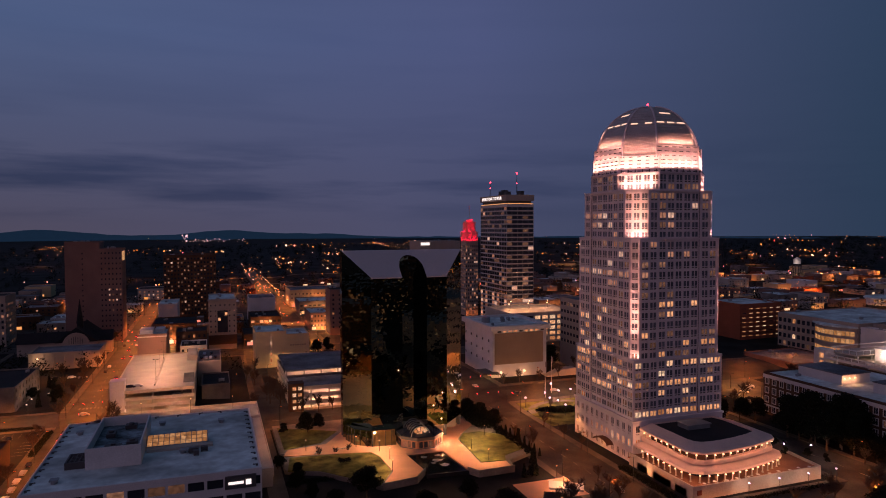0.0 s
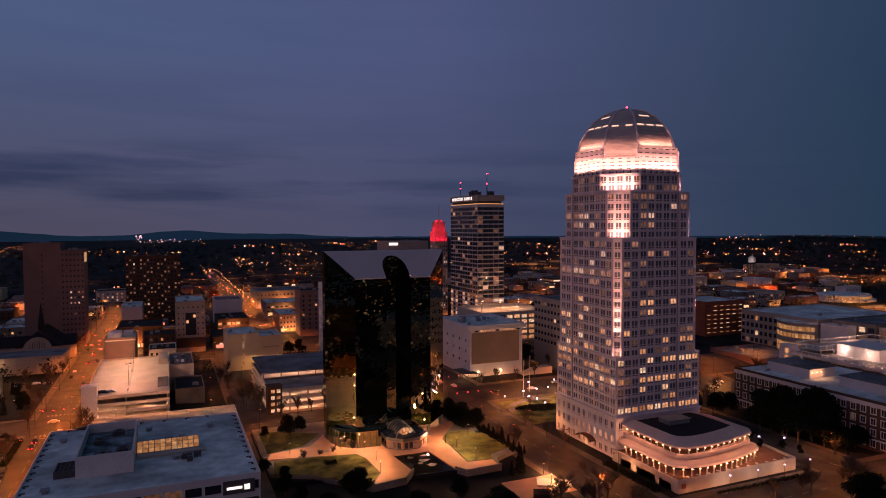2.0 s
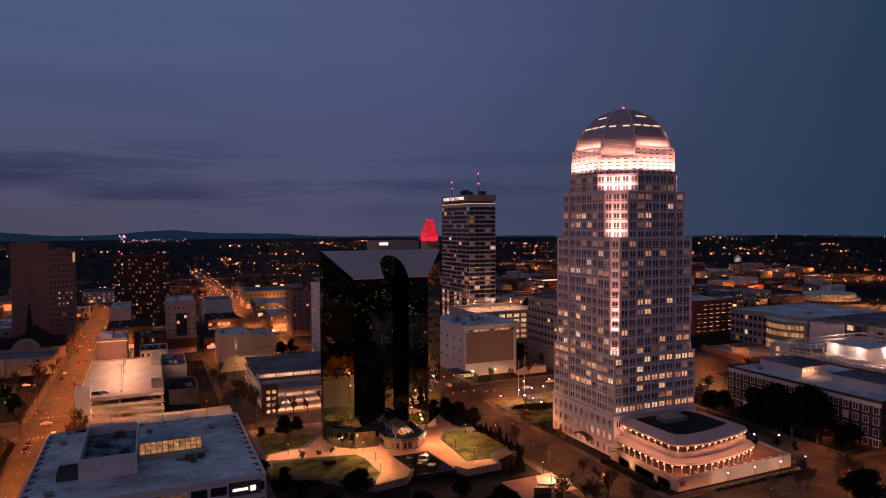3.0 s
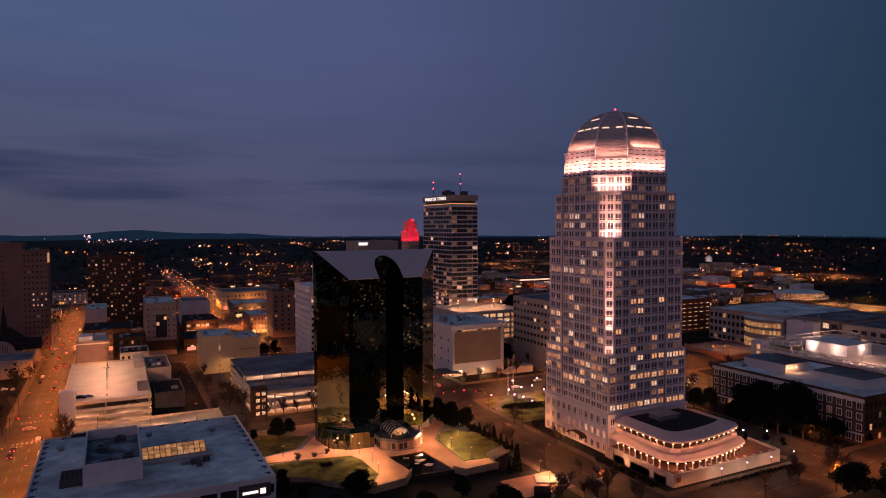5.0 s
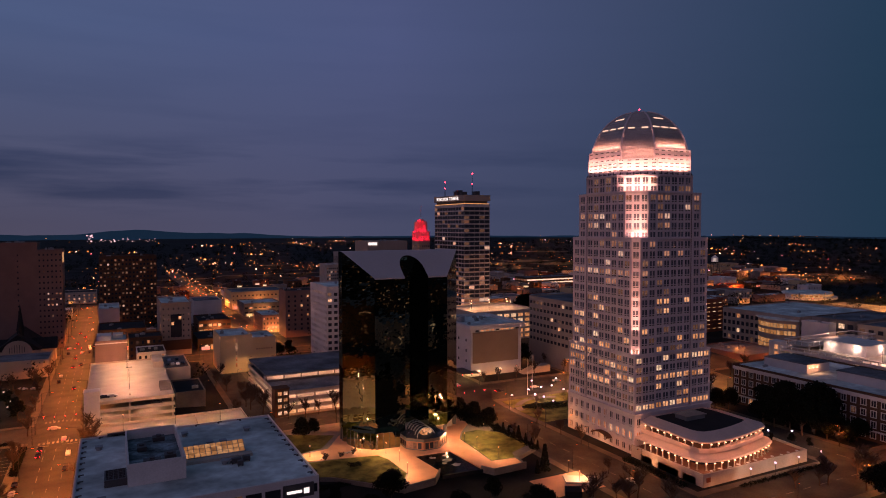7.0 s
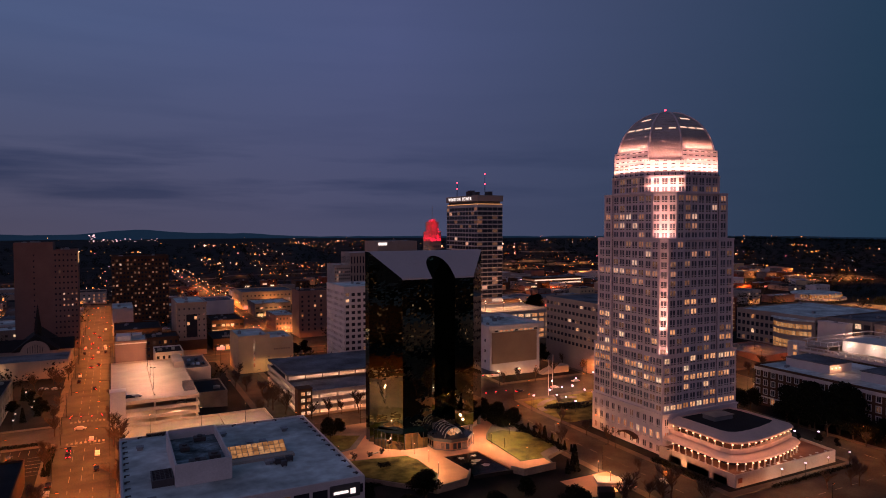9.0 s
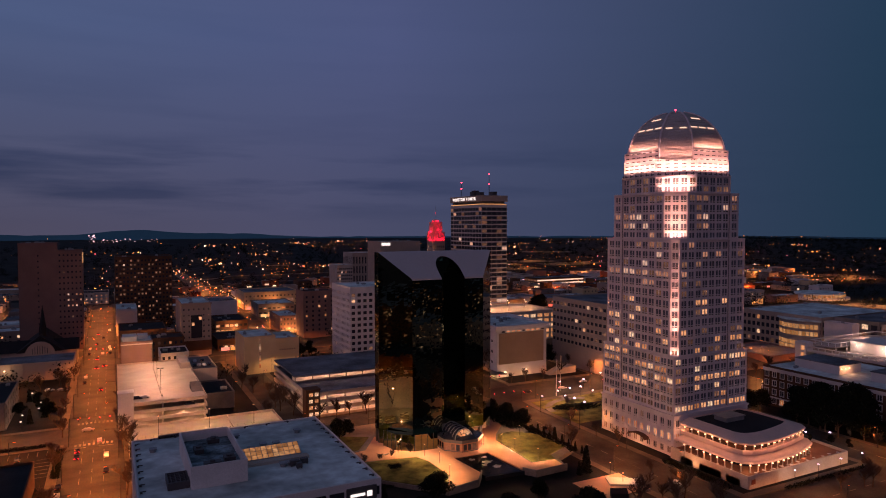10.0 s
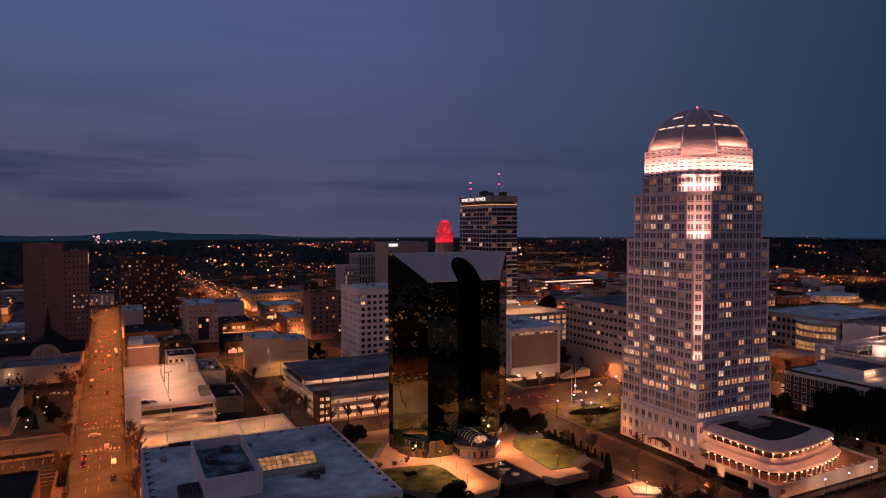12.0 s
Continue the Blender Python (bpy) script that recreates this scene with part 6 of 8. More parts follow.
for k in range(3):
    for j in range(4):
        g = Geo()
        g.box(3.6 + k * 2.4, 5.4 + k * 2.4, 510.6, 510.72, 15.0 + j * 3.8, 17.2 + j * 3.8)
        part("window", g, M_LIT if (k * 3 + j) % 7 == 2 else M_GLASS, bay)
g = Geo()
g.box(-3.2, 16.8, 510.75, 511.01, 5.0, 12.0)
part("brick_base", g, M_DKBRICK, co_b)
g = Geo()
g.box(-3.4, 17.0, 510.5, 511.0, 30.2, 30.8)
g.box(-3.5, 17.1, 510.4, 511.0, 37.2, 38.5)
part("cornice", g, M_SAND, co_b)
sh = bpy.data.objects["brick_shop_block"]
for x0, x1, y0, y1, z0, z1 in ((-41, -34, 428, 440, 27.6, 30.2), (-33, -28, 436, 445, 27.6, 29.4)):
    g = Geo()
    g.box(x0, x1, y0, y1, z0, z1)
    g.box(x0 - 0.2, x1 + 0.2, y0 - 0.2, y1 + 0.2, z1, z1 + 0.3)
    part("roof_house", g, M_WHITE, sh)
g = Geo()
g.box(-42.1, -25.9, 423.8, 424.0, 26.5, 27.1)
part("trim_band", g, M_WHITE, sh)
tw = bpy.data.objects["tan_hall_wing"]
for k in range(7):
    g = Geo()
    g.box(47.0 + k * 1.5, 48.0 + k * 1.5, 433.85, 434.0, 14.6, 15.5)
    part("sign_bar", g, M_BRONZE, tw)
aw = bpy.data.objects["apartment_wing"]
g = Geo()
g.box(-64.0, -63.7, 549, 563, 66.5, 73.5)
part("sign_board", g, M_GOLD, aw, "lit sign board near the roof")
g = Geo()
g.box(-44.75, -44.6, 331.5, 332.3, 8.0, 13.0)
part("light_strip", g, M_SIGN, deck)
building("roof_park", "low open parking roof with parked cars", -8.5, 4, 392, 430, 15.6, M_CONC, M_CONC_DARK, seed=45, units=0)
building("dark_shed", "low dark flat-roofed store", -6, 8, 362, 391, 9.0, M_CONC_DARK, M_ROOF_DARK, seed=46, units=1)
building("corner_store", "low building at the edge of a car park", -104, -70, 236, 275, 14.0, M_DKBRICK, M_ROOF_DARK, seed=47, units=3)
building("white_side_house", "white house wall beside dark trees", -128, -87, 352, 398, 17.0, M_CONC_DARK, M_SLATE, faces=[("E", 3, 3.8, 8, 1.3, 2.0, 1.0, 0.1, 6.0)], seed=48)
building("stone_hotel", "old pale stone corner block with lit windows", -175, -140, 548, 575, 42.0, M_SAND, M_ROOF_DARK, faces=[("S", 8, 4.0, 9, 1.5, 2.0, 1.0, 0.25, 6.0), ("E", 8, 4.0, 8, 1.5, 2.0, 1.0, 0.25, 6.0)], seed=49)
building("white_store", "white blank-walled store on the avenue", -43, -28, 598, 640, 26.0, M_WHITE, M_ROOF, seed=50, units=2)

# stone church with a slim spire, and its lit annexe
annex = building("church_annexe", "long low pale annexe lit by a wall lamp", -104, -66, 450, 478, 15.6, M_SAND, M_ROOF_GREY, seed=51, units=0)
for k in range(7):
    g = Geo()
    g.box(-102 + k * 5.4, -101.2 + k * 5.4, 449.6, 450, 5.5, 15.4)
    part("pilaster", g, M_SAND, annex)
lamp("annexe_lamp", "POINT", (-99, 446.0, 13), 600, (1.0, 0.56, 0.28), 0.4)
g = Geo()
g.ball((-99, 448.8, 13.2), 0.5)
part("wall_lamp", g, M_BULB, annex)
church = thing("church", "pale stone church with dark slate roofs and a slim spire", "church", at=(-86, 505, 6))
TAKEN.append((-125, -64, 484, 545))
g = Geo()
g.box(-97, -74, 491, 530, 5, 16)
g.box(-122, -66, 500, 512, 5, 15)
part("wall", g, M_SAND, church)
g = Geo()
g.face([(-98, 490.5, 15.5), (-85.5, 490.5, 25.5), (-85.5, 531, 25.5), (-98, 531, 15.5)])
g.face([(-85.5, 490.5, 25.5), (-73, 490.5, 15.5), (-73, 531, 15.5), (-85.5, 531, 25.5)])
g.face([(-98, 490.6, 15.5), (-73, 490.6, 15.5), (-85.5, 490.6, 25.5)])
g.face([(-123, 499, 14.5), (-65, 499, 14.5), (-65, 506, 21), (-123, 506, 21)])
g.face([(-123, 506, 21), (-65, 506, 21), (-65, 513, 14.5), (-123, 513, 14.5)])
g.face([(-65, 499, 14.5), (-65, 513, 14.5), (-65, 506, 21)])
part("roof", g, M_SLATE, church)
g = Geo()
pts = [(-93.5, 6)] + [(-85.5 - 8 * math.cos(math.pi * k / 10), 14 + 8.0 * math.sin(math.pi * k / 10)) for k in range(11)] + [(-77.5, 6)]
n = len(pts)
g.v = [(x, 488.6, z) for x, z in pts] + [(x, 490.5, z) for x, z in pts]
g.f = [tuple(range(n)), tuple(reversed(range(n, 2 * n)))] + [(i, n + i, n + (i + 1) % n, (i + 1) % n) for i in range(n)]
g.s = [0] * len(g.f)
part("arched_front", g, M_SAND, church)
for k in range(7):
    g = Geo()
    x = -89.4 + k * 1.3
    g.box(x - 0.12, x + 0.12, 488.45, 488.7, 10.5, 17.5 + 2.2 * math.sin(math.pi * (k + 0.5) / 7))
    part("lancet_window", g, M_GLASS, church)
g = Geo()
o8 = [(-84.7 + 2.0 * math.cos(math.pi * (i + 0.5) / 4), 500 + 2.0 * math.sin(math.pi * (i + 0.5) / 4)) for i in range(8)]
g.prism(o8, 22, 27)
g.prism([(-84.7 + 2.3 * math.cos(math.pi * (i + 0.5) / 4), 500 + 2.3 * math.sin(math.pi * (i + 0.5) / 4)) for i in range(8)], 27, 43.2, top=[(-84.7 + 0.12 * math.cos(math.pi * (i + 0.5) / 4), 500 + 0.12 * math.sin(math.pi * (i + 0.5) / 4)) for i in range(8)])
part("spire", g, M_SLATE, church)

# water tower with a lit tank
wat = thing("water_tower", "old water tower with a floodlit pale tank", "water tower", at=(884, 809, 1))
g = Geo()
for a in range(6):
    c, s = math.cos(a * math.pi / 3), math.sin(a * math.pi / 3)
    g.tube((884 + 9 * c, 809 + 9 * s, 0), (884 + 6 * c, 809 + 6 * s, 29), 0.5, 0.4)
    d, e = math.cos((a + 1) * math.pi / 3), math.sin((a + 1) * math.pi / 3)
    g.tube((884 + 7.5 * c, 809 + 7.5 * s, 14.5), (884 + 7.5 * d, 809 + 7.5 * e, 14.5), 0.25)
part("frame", g, M_POLE, wat)
g = Geo()
g.tube((884, 809, 29), (884, 809, 36), 5.5, sides=20)
g.tube((884, 809, 36), (884, 809, 40), 5.7, 0.4, sides=20)
part("tank", g, M_WHITE, wat)
lamp("tank_lamp", "POINT", (872, 799, 33), 3000, (1.0, 0.75, 0.58), 0.8)


# ---------------------------------------------------------------- trees
def bare_tree(name, seed, height):
    rnd = random.Random(seed)
    g, tw = Geo(), Geo()

    def grow_limb(p, d, length, r, level):
        steps = 3
        for k in range(steps):
            q = p + d * length / steps
            (g if level < 2 else tw).tube(p, q, r * (1 - 0.25 * k / steps), r * (1 - 0.25 * (k + 1) / steps), 5 if level < 2 else 3)
            p = q
            d = (d + Vector((rnd.uniform(-0.2, 0.2), rnd.uniform(-0.2, 0.2), rnd.uniform(-0.02, 0.16)))).normalized()
            if level < 4 and (k > 0 or level > 0):
                for _ in range(2):
                    a = rnd.uniform(0, 2 * math.pi)
                    side = Vector((math.cos(a), math.sin(a), rnd.uniform(0.1, 0.7)))
                    grow_limb(p, (d * 0.6 + side * 0.7).normalized(), length * rnd.uniform(0.5, 0.72), r * 0.6, level + 1)

    grow_limb(Vector((0, 0, 0)), Vector((0, 0, 1)), height * 0.45, height * 0.026, 0)
    t = thing(name, "bare winter street tree with fine branching twigs", "tree", "bare street trees")
    part("trunk", g, M_BARK, t)
    part("crown", tw, M_BARK, t)
    return t


def leaf_cloud(g, rnd, c, rx, rz, n, size):
    for _ in range(n):
        v = Vector((rnd.gauss(0, 1), rnd.gauss(0, 1), rnd.gauss(0, 1))).normalized() * (rnd.random() ** 0.45)
        p = Vector(c) + Vector((v.x * rx, v.y * rx, v.z * rz))
        a = Vector((rnd.gauss(0, 1), rnd.gauss(0, 1), rnd.gauss(0, 1))).normalized()
        b = a.orthogonal().normalized() * size * rnd.uniform(0.6, 1.3)
        a = a.cross(b).normalized() * size * rnd.uniform(0.5, 1.0)
        g.face([p - b, p - a * 0.8, p + b, p + a * 0.8])


def evergreen(name, seed, height, width, label):
    rnd = random.Random(seed)
    t = thing(name, label, "tree", "evergreen trees")
    g = Geo()
    g.tube((0, 0, 0), (0, 0, height * 0.5), 0.3, 0.15)
    for k in range(5):
        a = k * 1.3
        g.tube((0, 0, height * 0.25), (width * 0.3 * math.cos(a), width * 0.3 * math.sin(a), height * 0.6), 0.12, 0.04, 5)
    part("trunk", g, M_BARK, t)
    g = Geo()
    for _ in range(18):
        z = rnd.uniform(0.22, 0.92) * height
        s = math.sin(math.pi * min(0.98, (z / height) ** 0.8)) * 0.5 * width
        a = rnd.uniform(0, 2 * math.pi)
        r = rnd.uniform(0.2, 0.85) * s
        leaf_cloud(g, rnd, (r * math.cos(a), r * math.sin(a), z), width * 0.23, height * 0.13, 260, 0.36)
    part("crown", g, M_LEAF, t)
    return t


def conifer(name, seed, height, width):
    rnd = random.Random(seed)
    t = thing(name, "narrow dark conifer beside the plaza", "tree", "conifers")
    g = Geo()
    g.tube((0, 0, 0), (0, 0, height * 0.95), 0.18, 0.03)
    part("trunk", g, M_BARK, t)
    g = Geo()
    for k in range(14):
        z = height * (0.06 + 0.9 * k / 14)
        leaf_cloud(g, rnd, (0, 0, z), width * 0.5 * (1 - k / 15) + 0.15, height * 0.05, 100, 0.28)
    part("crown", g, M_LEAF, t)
    return t


def plant(proto, x, y, s=1.0, turn=0.0, z=None):
    return copy_thing(proto, Matrix.Translation((x, y, gz(x, y) if z is None else z)) @ Matrix.Rotation(turn, 4, "Z") @ Matrix.Scale(s, 4))


def first(proto, x, y, z=None):
    proto.location = (x, y, gz(x, y) if z is None else z)
    return proto


rnd = random.Random(21)
bare = [first(bare_tree("street_tree", 31, 11), 108, 184), first(bare_tree("street_tree", 32, 9), 204, 156), first(bare_tree("street_tree", 33, 8), -66, 300)]
for x, y, s in ((121.5, 178, 1.15), (126, 168, 1.1), (114, 174, 1.2), (189, 157, 1.3), (205, 153, 1.35), (196, 148, 1.2), (338, 292, 0.8), (352, 288, 0.7), (364, 296, 0.8), (326, 300, 0.8), (115, 181, 0.9), (103, 180, 1.0), (186, 158, 1.0), (214, 156, 0.8), (176, 160, 0.7), (119.8, 236, 0.9), (119.8, 250, 0.8), (139.5, 244, 0.9), (139.5, 230, 1.0), (139.5, 262, 0.8), (120, 268, 0.8), (128, 200, 0.7),
                (-40.5, 312, 1.1), (-40.5, 300, 1.0), (-41, 286, 1.1), (-41, 270, 1.0), (-67, 400, 1.0), (-69, 415, 1.1), (-72, 428, 1.1), (-75, 395, 0.9), (-80, 420, 1.0), (-66, 372, 0.9), (-67, 354, 0.9), (-68, 540, 1.0), (-44, 380, 0.8), (-44.5, 345, 0.8),
                (40, 322, 0.9), (55, 323, 0.8), (70, 323, 0.9), (84, 323, 0.8), (150, 328, 0.8), (160, 329, 0.7), (172, 329, 0.8), (156, 286, 0.8), (185, 330, 0.8), (200, 296, 0.9), (206, 330, 0.9), (208, 352, 0.9), (45, 257, 0.5), (50, 258, 0.5), (38, 256, 0.5), (58, 258, 0.5),
                (-64.5, 250, 1.0), (-65, 285, 1.0), (-65, 330, 0.9), (-65.5, 440, 1.0), (-65.5, 462, 1.0), (-43.2, 320, 1.1), (-43.4, 306, 1.2), (-43.2, 330, 1.0), (-42.8, 255, 1.0), (48, 321, 1.1), (63, 321.5, 1.2), (77, 321.5, 1.0), (92, 321, 1.1), (26, 352, 1.2), (28, 375, 1.1), (22, 388, 1.1), (27, 345, 1.3), (33, 360, 1.1), (31, 335, 1.1), (34, 345, 1.2), (30, 360, 1.2), (18, 400, 1.0), (24, 425, 1.1), (19, 335, 0.9), (238, 246, 1.0), (246, 262, 1.0), (236, 290, 1.0), (260, 270, 1.0), (300, 290, 1.1), (320, 296, 1.1), (110, 300, 0.9), (232, 180, 0.8)):
    plant(bare[rnd.randrange(3)], x, y, s * rnd.uniform(0.9, 1.1), rnd.uniform(0, 6))
ev = [first(evergreen("magnolia", 41, 12, 11, "broad dark evergreen magnolia beside the street"), 47, 211), first(evergreen("magnolia", 42, 11, 10, "broad dark evergreen magnolia beside the street"), 240, 222)]
for x, y, s in ((232, 210, 1.4), (239, 202, 1.6), (231, 196, 1.3), (243, 214, 1.4), (243, 190, 1.5), (236, 188, 1.3), (233, 203, 1.2), (239, 210, 1.4), (244, 200, 1.45), (245, 181, 0.9), (238, 195, 1.3), (238, 180, 0.8), (222, 244, 0.9), (229, 240, 1.0), (236, 238, 1.0), (214, 247, 0.8),
                (38, 286, 0.9), (44, 291, 0.7), (114, 276, 0.9), (117, 268, 0.8), (112, 284, 0.9), (108, 290, 0.8), (190, 352, 1.3), (192, 364, 1.2), (196, 372, 1.2), (-78, 385, 0.7), (-74, 375, 0.6), (-84, 372, 0.6), (-72, 362, 0.7), (62, 476, 1.0), (70, 470, 0.9), (78, 478, 0.9), (45, 470, 0.8),
                (330, 560, 1.6), (345, 575, 1.5), (28, 290, 0.5), (206, 215, 0.5), (204, 222, 0.6), (254, 172, 0.5), (28, 236, 0.6), (26, 226, 0.6), (30, 218, 0.6), (22, 250, 0.5)):
    plant(ev[rnd.randrange(2)], x, y, s, rnd.uniform(0, 6))
co = first(conifer("cypress", 51, 7, 2.6), 119, 246)
for k in range(9):
    plant(co, 118.6 + 0.25 * k, 262 - k * 4.0, rnd.uniform(0.5, 0.75), rnd.uniform(0, 6))
for x, y, s in ((109, 213, 1.5), (111, 216, 1.2), (105, 212, 0.8), (-79, 358, 1.0), (-74, 366, 1.1), (-83, 400, 1.0)):
    plant(co, x, y, s, rnd.uniform(0, 6))
for x0, x1, y0, y1, z in ((-66, -63.5, 280, 312, None), (24, 60, 232, 236, 0.9), (42, 54, 288, 292, None), (150, 168, 284, 288, None), (141.5, 145, 178, 208, None), (160, 205, 168.6, 169.8, None), (44, 48.5, 244, 247, 2.9), (-96, -70, 318.5, 320.5, None)):
    g = Geo()
    n = int((x1 - x0) * (y1 - y0) * 26) + 60
    for _ in range(n):
        x, y = rnd.uniform(x0, x1), rnd.uniform(y0, y1)
        leaf_cloud(g, rnd, (x, y, (gz(x, y) + 0.2 if z is None else z) + rnd.uniform(0, 1.0)), 0.3, 0.25, 2, 0.22)
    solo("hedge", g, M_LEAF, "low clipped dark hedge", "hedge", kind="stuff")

# corner garden with pale paths by the crossing
g = Geo()
drape(g, 143.8, 206, 262, 299.6, 0.19, step=6)
solo("lawn", g, M_GRASS, "dim winter lawn at the street corner", "lawn", kind="stuff")
g = Geo()
for i in range(20):
    a0, a1 = radians(185 - i * 6.5), radians(185 - (i + 1) * 6.5)
    q = [(164 + r * math.cos(w), 284 + 0.75 * r * math.sin(w)) for r, w in ((16.4, a0), (20.0, a0), (20.0, a1), (16.4, a1))]
    g.face([(x, y, gz(x, y) + 0.225) for x, y in reversed(q)])
drape(g, 184, 206, 284, 288, 0.225, step=4)
drape(g, 163, 167, 296, 302.5, 0.23, step=4)
solo("park_path", g, M_CONC_DARK, "pale curved path through the corner garden", "paving", kind="structure")
# curved planted steps beside the crossing
for k in range(5):
    g = Geo()
    for i in range(26):
        a = radians(200 + i * 4.4)
        r = 16 - k * 2.4
        x, y = 164 + r * math.cos(a), 292 + r * 0.8 * math.sin(a)
        leaf_cloud(g, rnd, (x, y, gz(x, y) + 0.5), 0.7, 0.4, 26, 0.3)
    solo("hedge", g, M_LEAF, "curved dark hedge row on planted steps", "hedge", kind="stuff")
for x, y, s in ((198, 196, 0.35), (203, 190, 0.3), (208, 184, 0.35), (206, 199, 0.4), (211, 179, 0.3), (200, 203, 0.4)):
    plant(ev[rnd.randrange(2)], x, y, s, rnd.uniform(0, 6), 5.0)
for x, y, s in ((190, 138, 1.2), (200, 132, 1.3), (210, 128, 1.2), (222, 130, 1.1), (196, 124, 1.2)):
    plant(ev[rnd.randrange(2)], x, y, s, rnd.uniform(0, 6))
for x, y, s in ((234, 206, 1.9), (240, 197, 2.0), (231, 215, 1.6)):
    plant(ev[rnd.randrange(2)], x, y, s, rnd.uniform(0, 6))
# trees of the park this side of the plaza
for x, y, s in ((34, 196, 1.0), (60, 190, 0.9), (78, 200, 0.7), (84, 180, 1.0), (95, 160, 0.9), (50, 150, 1.1), (70, 140, 1.0), (110, 150, 0.9), (26, 170, 0.9), (100, 120, 1.0), (60, 110, 1.1)):
    plant(ev[rnd.randrange(2)], x, y, s, rnd.uniform(0, 6))

# planted bank between the east lawn and the street
g = Geo()
for _ in range(900):
    v = rnd.random()
    x, y = 108.5 + 10.5 * v + rnd.uniform(-1.5, 1.5) * (1 - v), rnd.uniform(264, 298)
    if x < 118.4:
        leaf_cloud(g, rnd, (x, y, 3.0 + rnd.uniform(0, 3.6)), 1.1, 0.9, 22, 0.32)
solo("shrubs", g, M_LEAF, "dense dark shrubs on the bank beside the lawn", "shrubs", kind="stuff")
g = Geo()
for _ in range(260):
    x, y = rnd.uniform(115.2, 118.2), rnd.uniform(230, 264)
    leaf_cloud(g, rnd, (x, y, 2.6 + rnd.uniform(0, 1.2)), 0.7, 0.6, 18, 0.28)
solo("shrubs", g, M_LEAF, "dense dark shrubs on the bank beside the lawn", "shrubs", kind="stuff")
# far woods
g = Geo()
rnd = random.Random(61)
k = 0
while k < 4200:
    y = 420 + 2500 * rnd.random() ** 1.4
    x = min(3600, y * rnd.uniform(-0.6, 2.3)) - 300 * rnd.random()
    if any(x < b + 5 and x > a - 5 and y < d + 5 and y > c - 5 for a, b, c, d in TAKEN):
        k += 0.2
        continue
    k += 1
    s = rnd.uniform(0.7, 1.3) * (1 + y / 2500)
    leaf_cloud(g, rnd, (x, y, gz(x, y) + 4.2 * s), 4.4 * s, 3.8 * s, 64, 0.55 * s)
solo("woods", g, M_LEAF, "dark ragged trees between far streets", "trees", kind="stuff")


# ---------------------------------------------------------------- vehicles
def car(name, paint, label, lights):
    c = thing(name, label, "car", "cars")
    g = Geo()
    prof = [(-2.2, 0.35), (2.2, 0.35), (2.25, 0.75), (1.4, 0.92), (0.75, 1.42), (-1.2, 1.45), (-1.9, 0.98), (-2.25, 0.85)]
    n = len(prof)
    for s in (-0.86, 0.86):
        g.v += [(x, s * (0.86 if z > 1.2 else 1.0), z) for x, z in prof]
    g.f = [tuple(reversed(range(n))), tuple(range(n, 2 * n))] + [(i, (i + 1) % n, n + (i + 1) % n, n + i) for i in range(n)]
    g.f = [tuple(reversed(f)) for f in g.f]
    g.s = [0] * len(g.f)
    part("body", g, paint, c)
    g = Geo()
    g.hexa([(-1.75, -0.78, 1.0), (1.15, -0.78, 1.0), (1.15, 0.78, 1.0), (-1.75, 0.78, 1.0), (-1.15, -0.7, 1.4), (0.72, -0.7, 1.4), (0.72, 0.7, 1.4), (-1.15, 0.7, 1.4)])
    part("windows", g, M_GLASS, c).scale = (1.02, 1.06, 1.0)
    for x in (-1.35, 1.35):
        for y in (-0.8, 0.8):
            g = Geo()
            g.tube((x, y - 0.1, 0.33), (x, y + 0.1, 0.33), 0.33, sides=10)
            part("wheel", g, M_STONE_DARK, c)
    for y in (-0.62, 0.62):
        g = Geo()
        g.box(2.2, 2.3, y - 0.2, y + 0.2, 0.62, 0.78)
        part("headlight", g, M_BULB if lights else M_ALU, c)
        g = Geo()
        g.box(-2.3, -2.2, y - 0.2, y + 0.2, 0.72, 0.9)
        part("tail_light", g, M_RED if lights else M_BRICK, c)
    return c


P_SILVER = material("silver_car_paint", (0.45, 0.45, 0.46), 0.3, metal=0.5, vary=0.05, bump=0)
P_BLACK = material("black_car_paint", (0.02, 0.02, 0.022), 0.25, vary=0.05, bump=0)
P_WHITE = material("white_car_paint", (0.7, 0.7, 0.7), 0.3, vary=0.05, bump=0)
P_RED = material("red_car_paint", (0.3, 0.03, 0.02), 0.3, vary=0.05, bump=0)
cars = [first(car("car", P_SILVER, "silver saloon car parked at the kerb", False), -63, 262), first(car("car", P_WHITE, "white saloon car parked at the kerb", False), -63, 254), first(car("car", P_BLACK, "black saloon car parked at the kerb", False), -63, 270),
        first(car("car", P_BLACK, "dark car waiting with red tail lights", True), -58.8, 307), first(car("car", P_SILVER, "silver car with lit lamps on the avenue", True), -51.5, 318)]
for c in cars:
    c.rotation_euler = (0, 0, math.pi / 2)
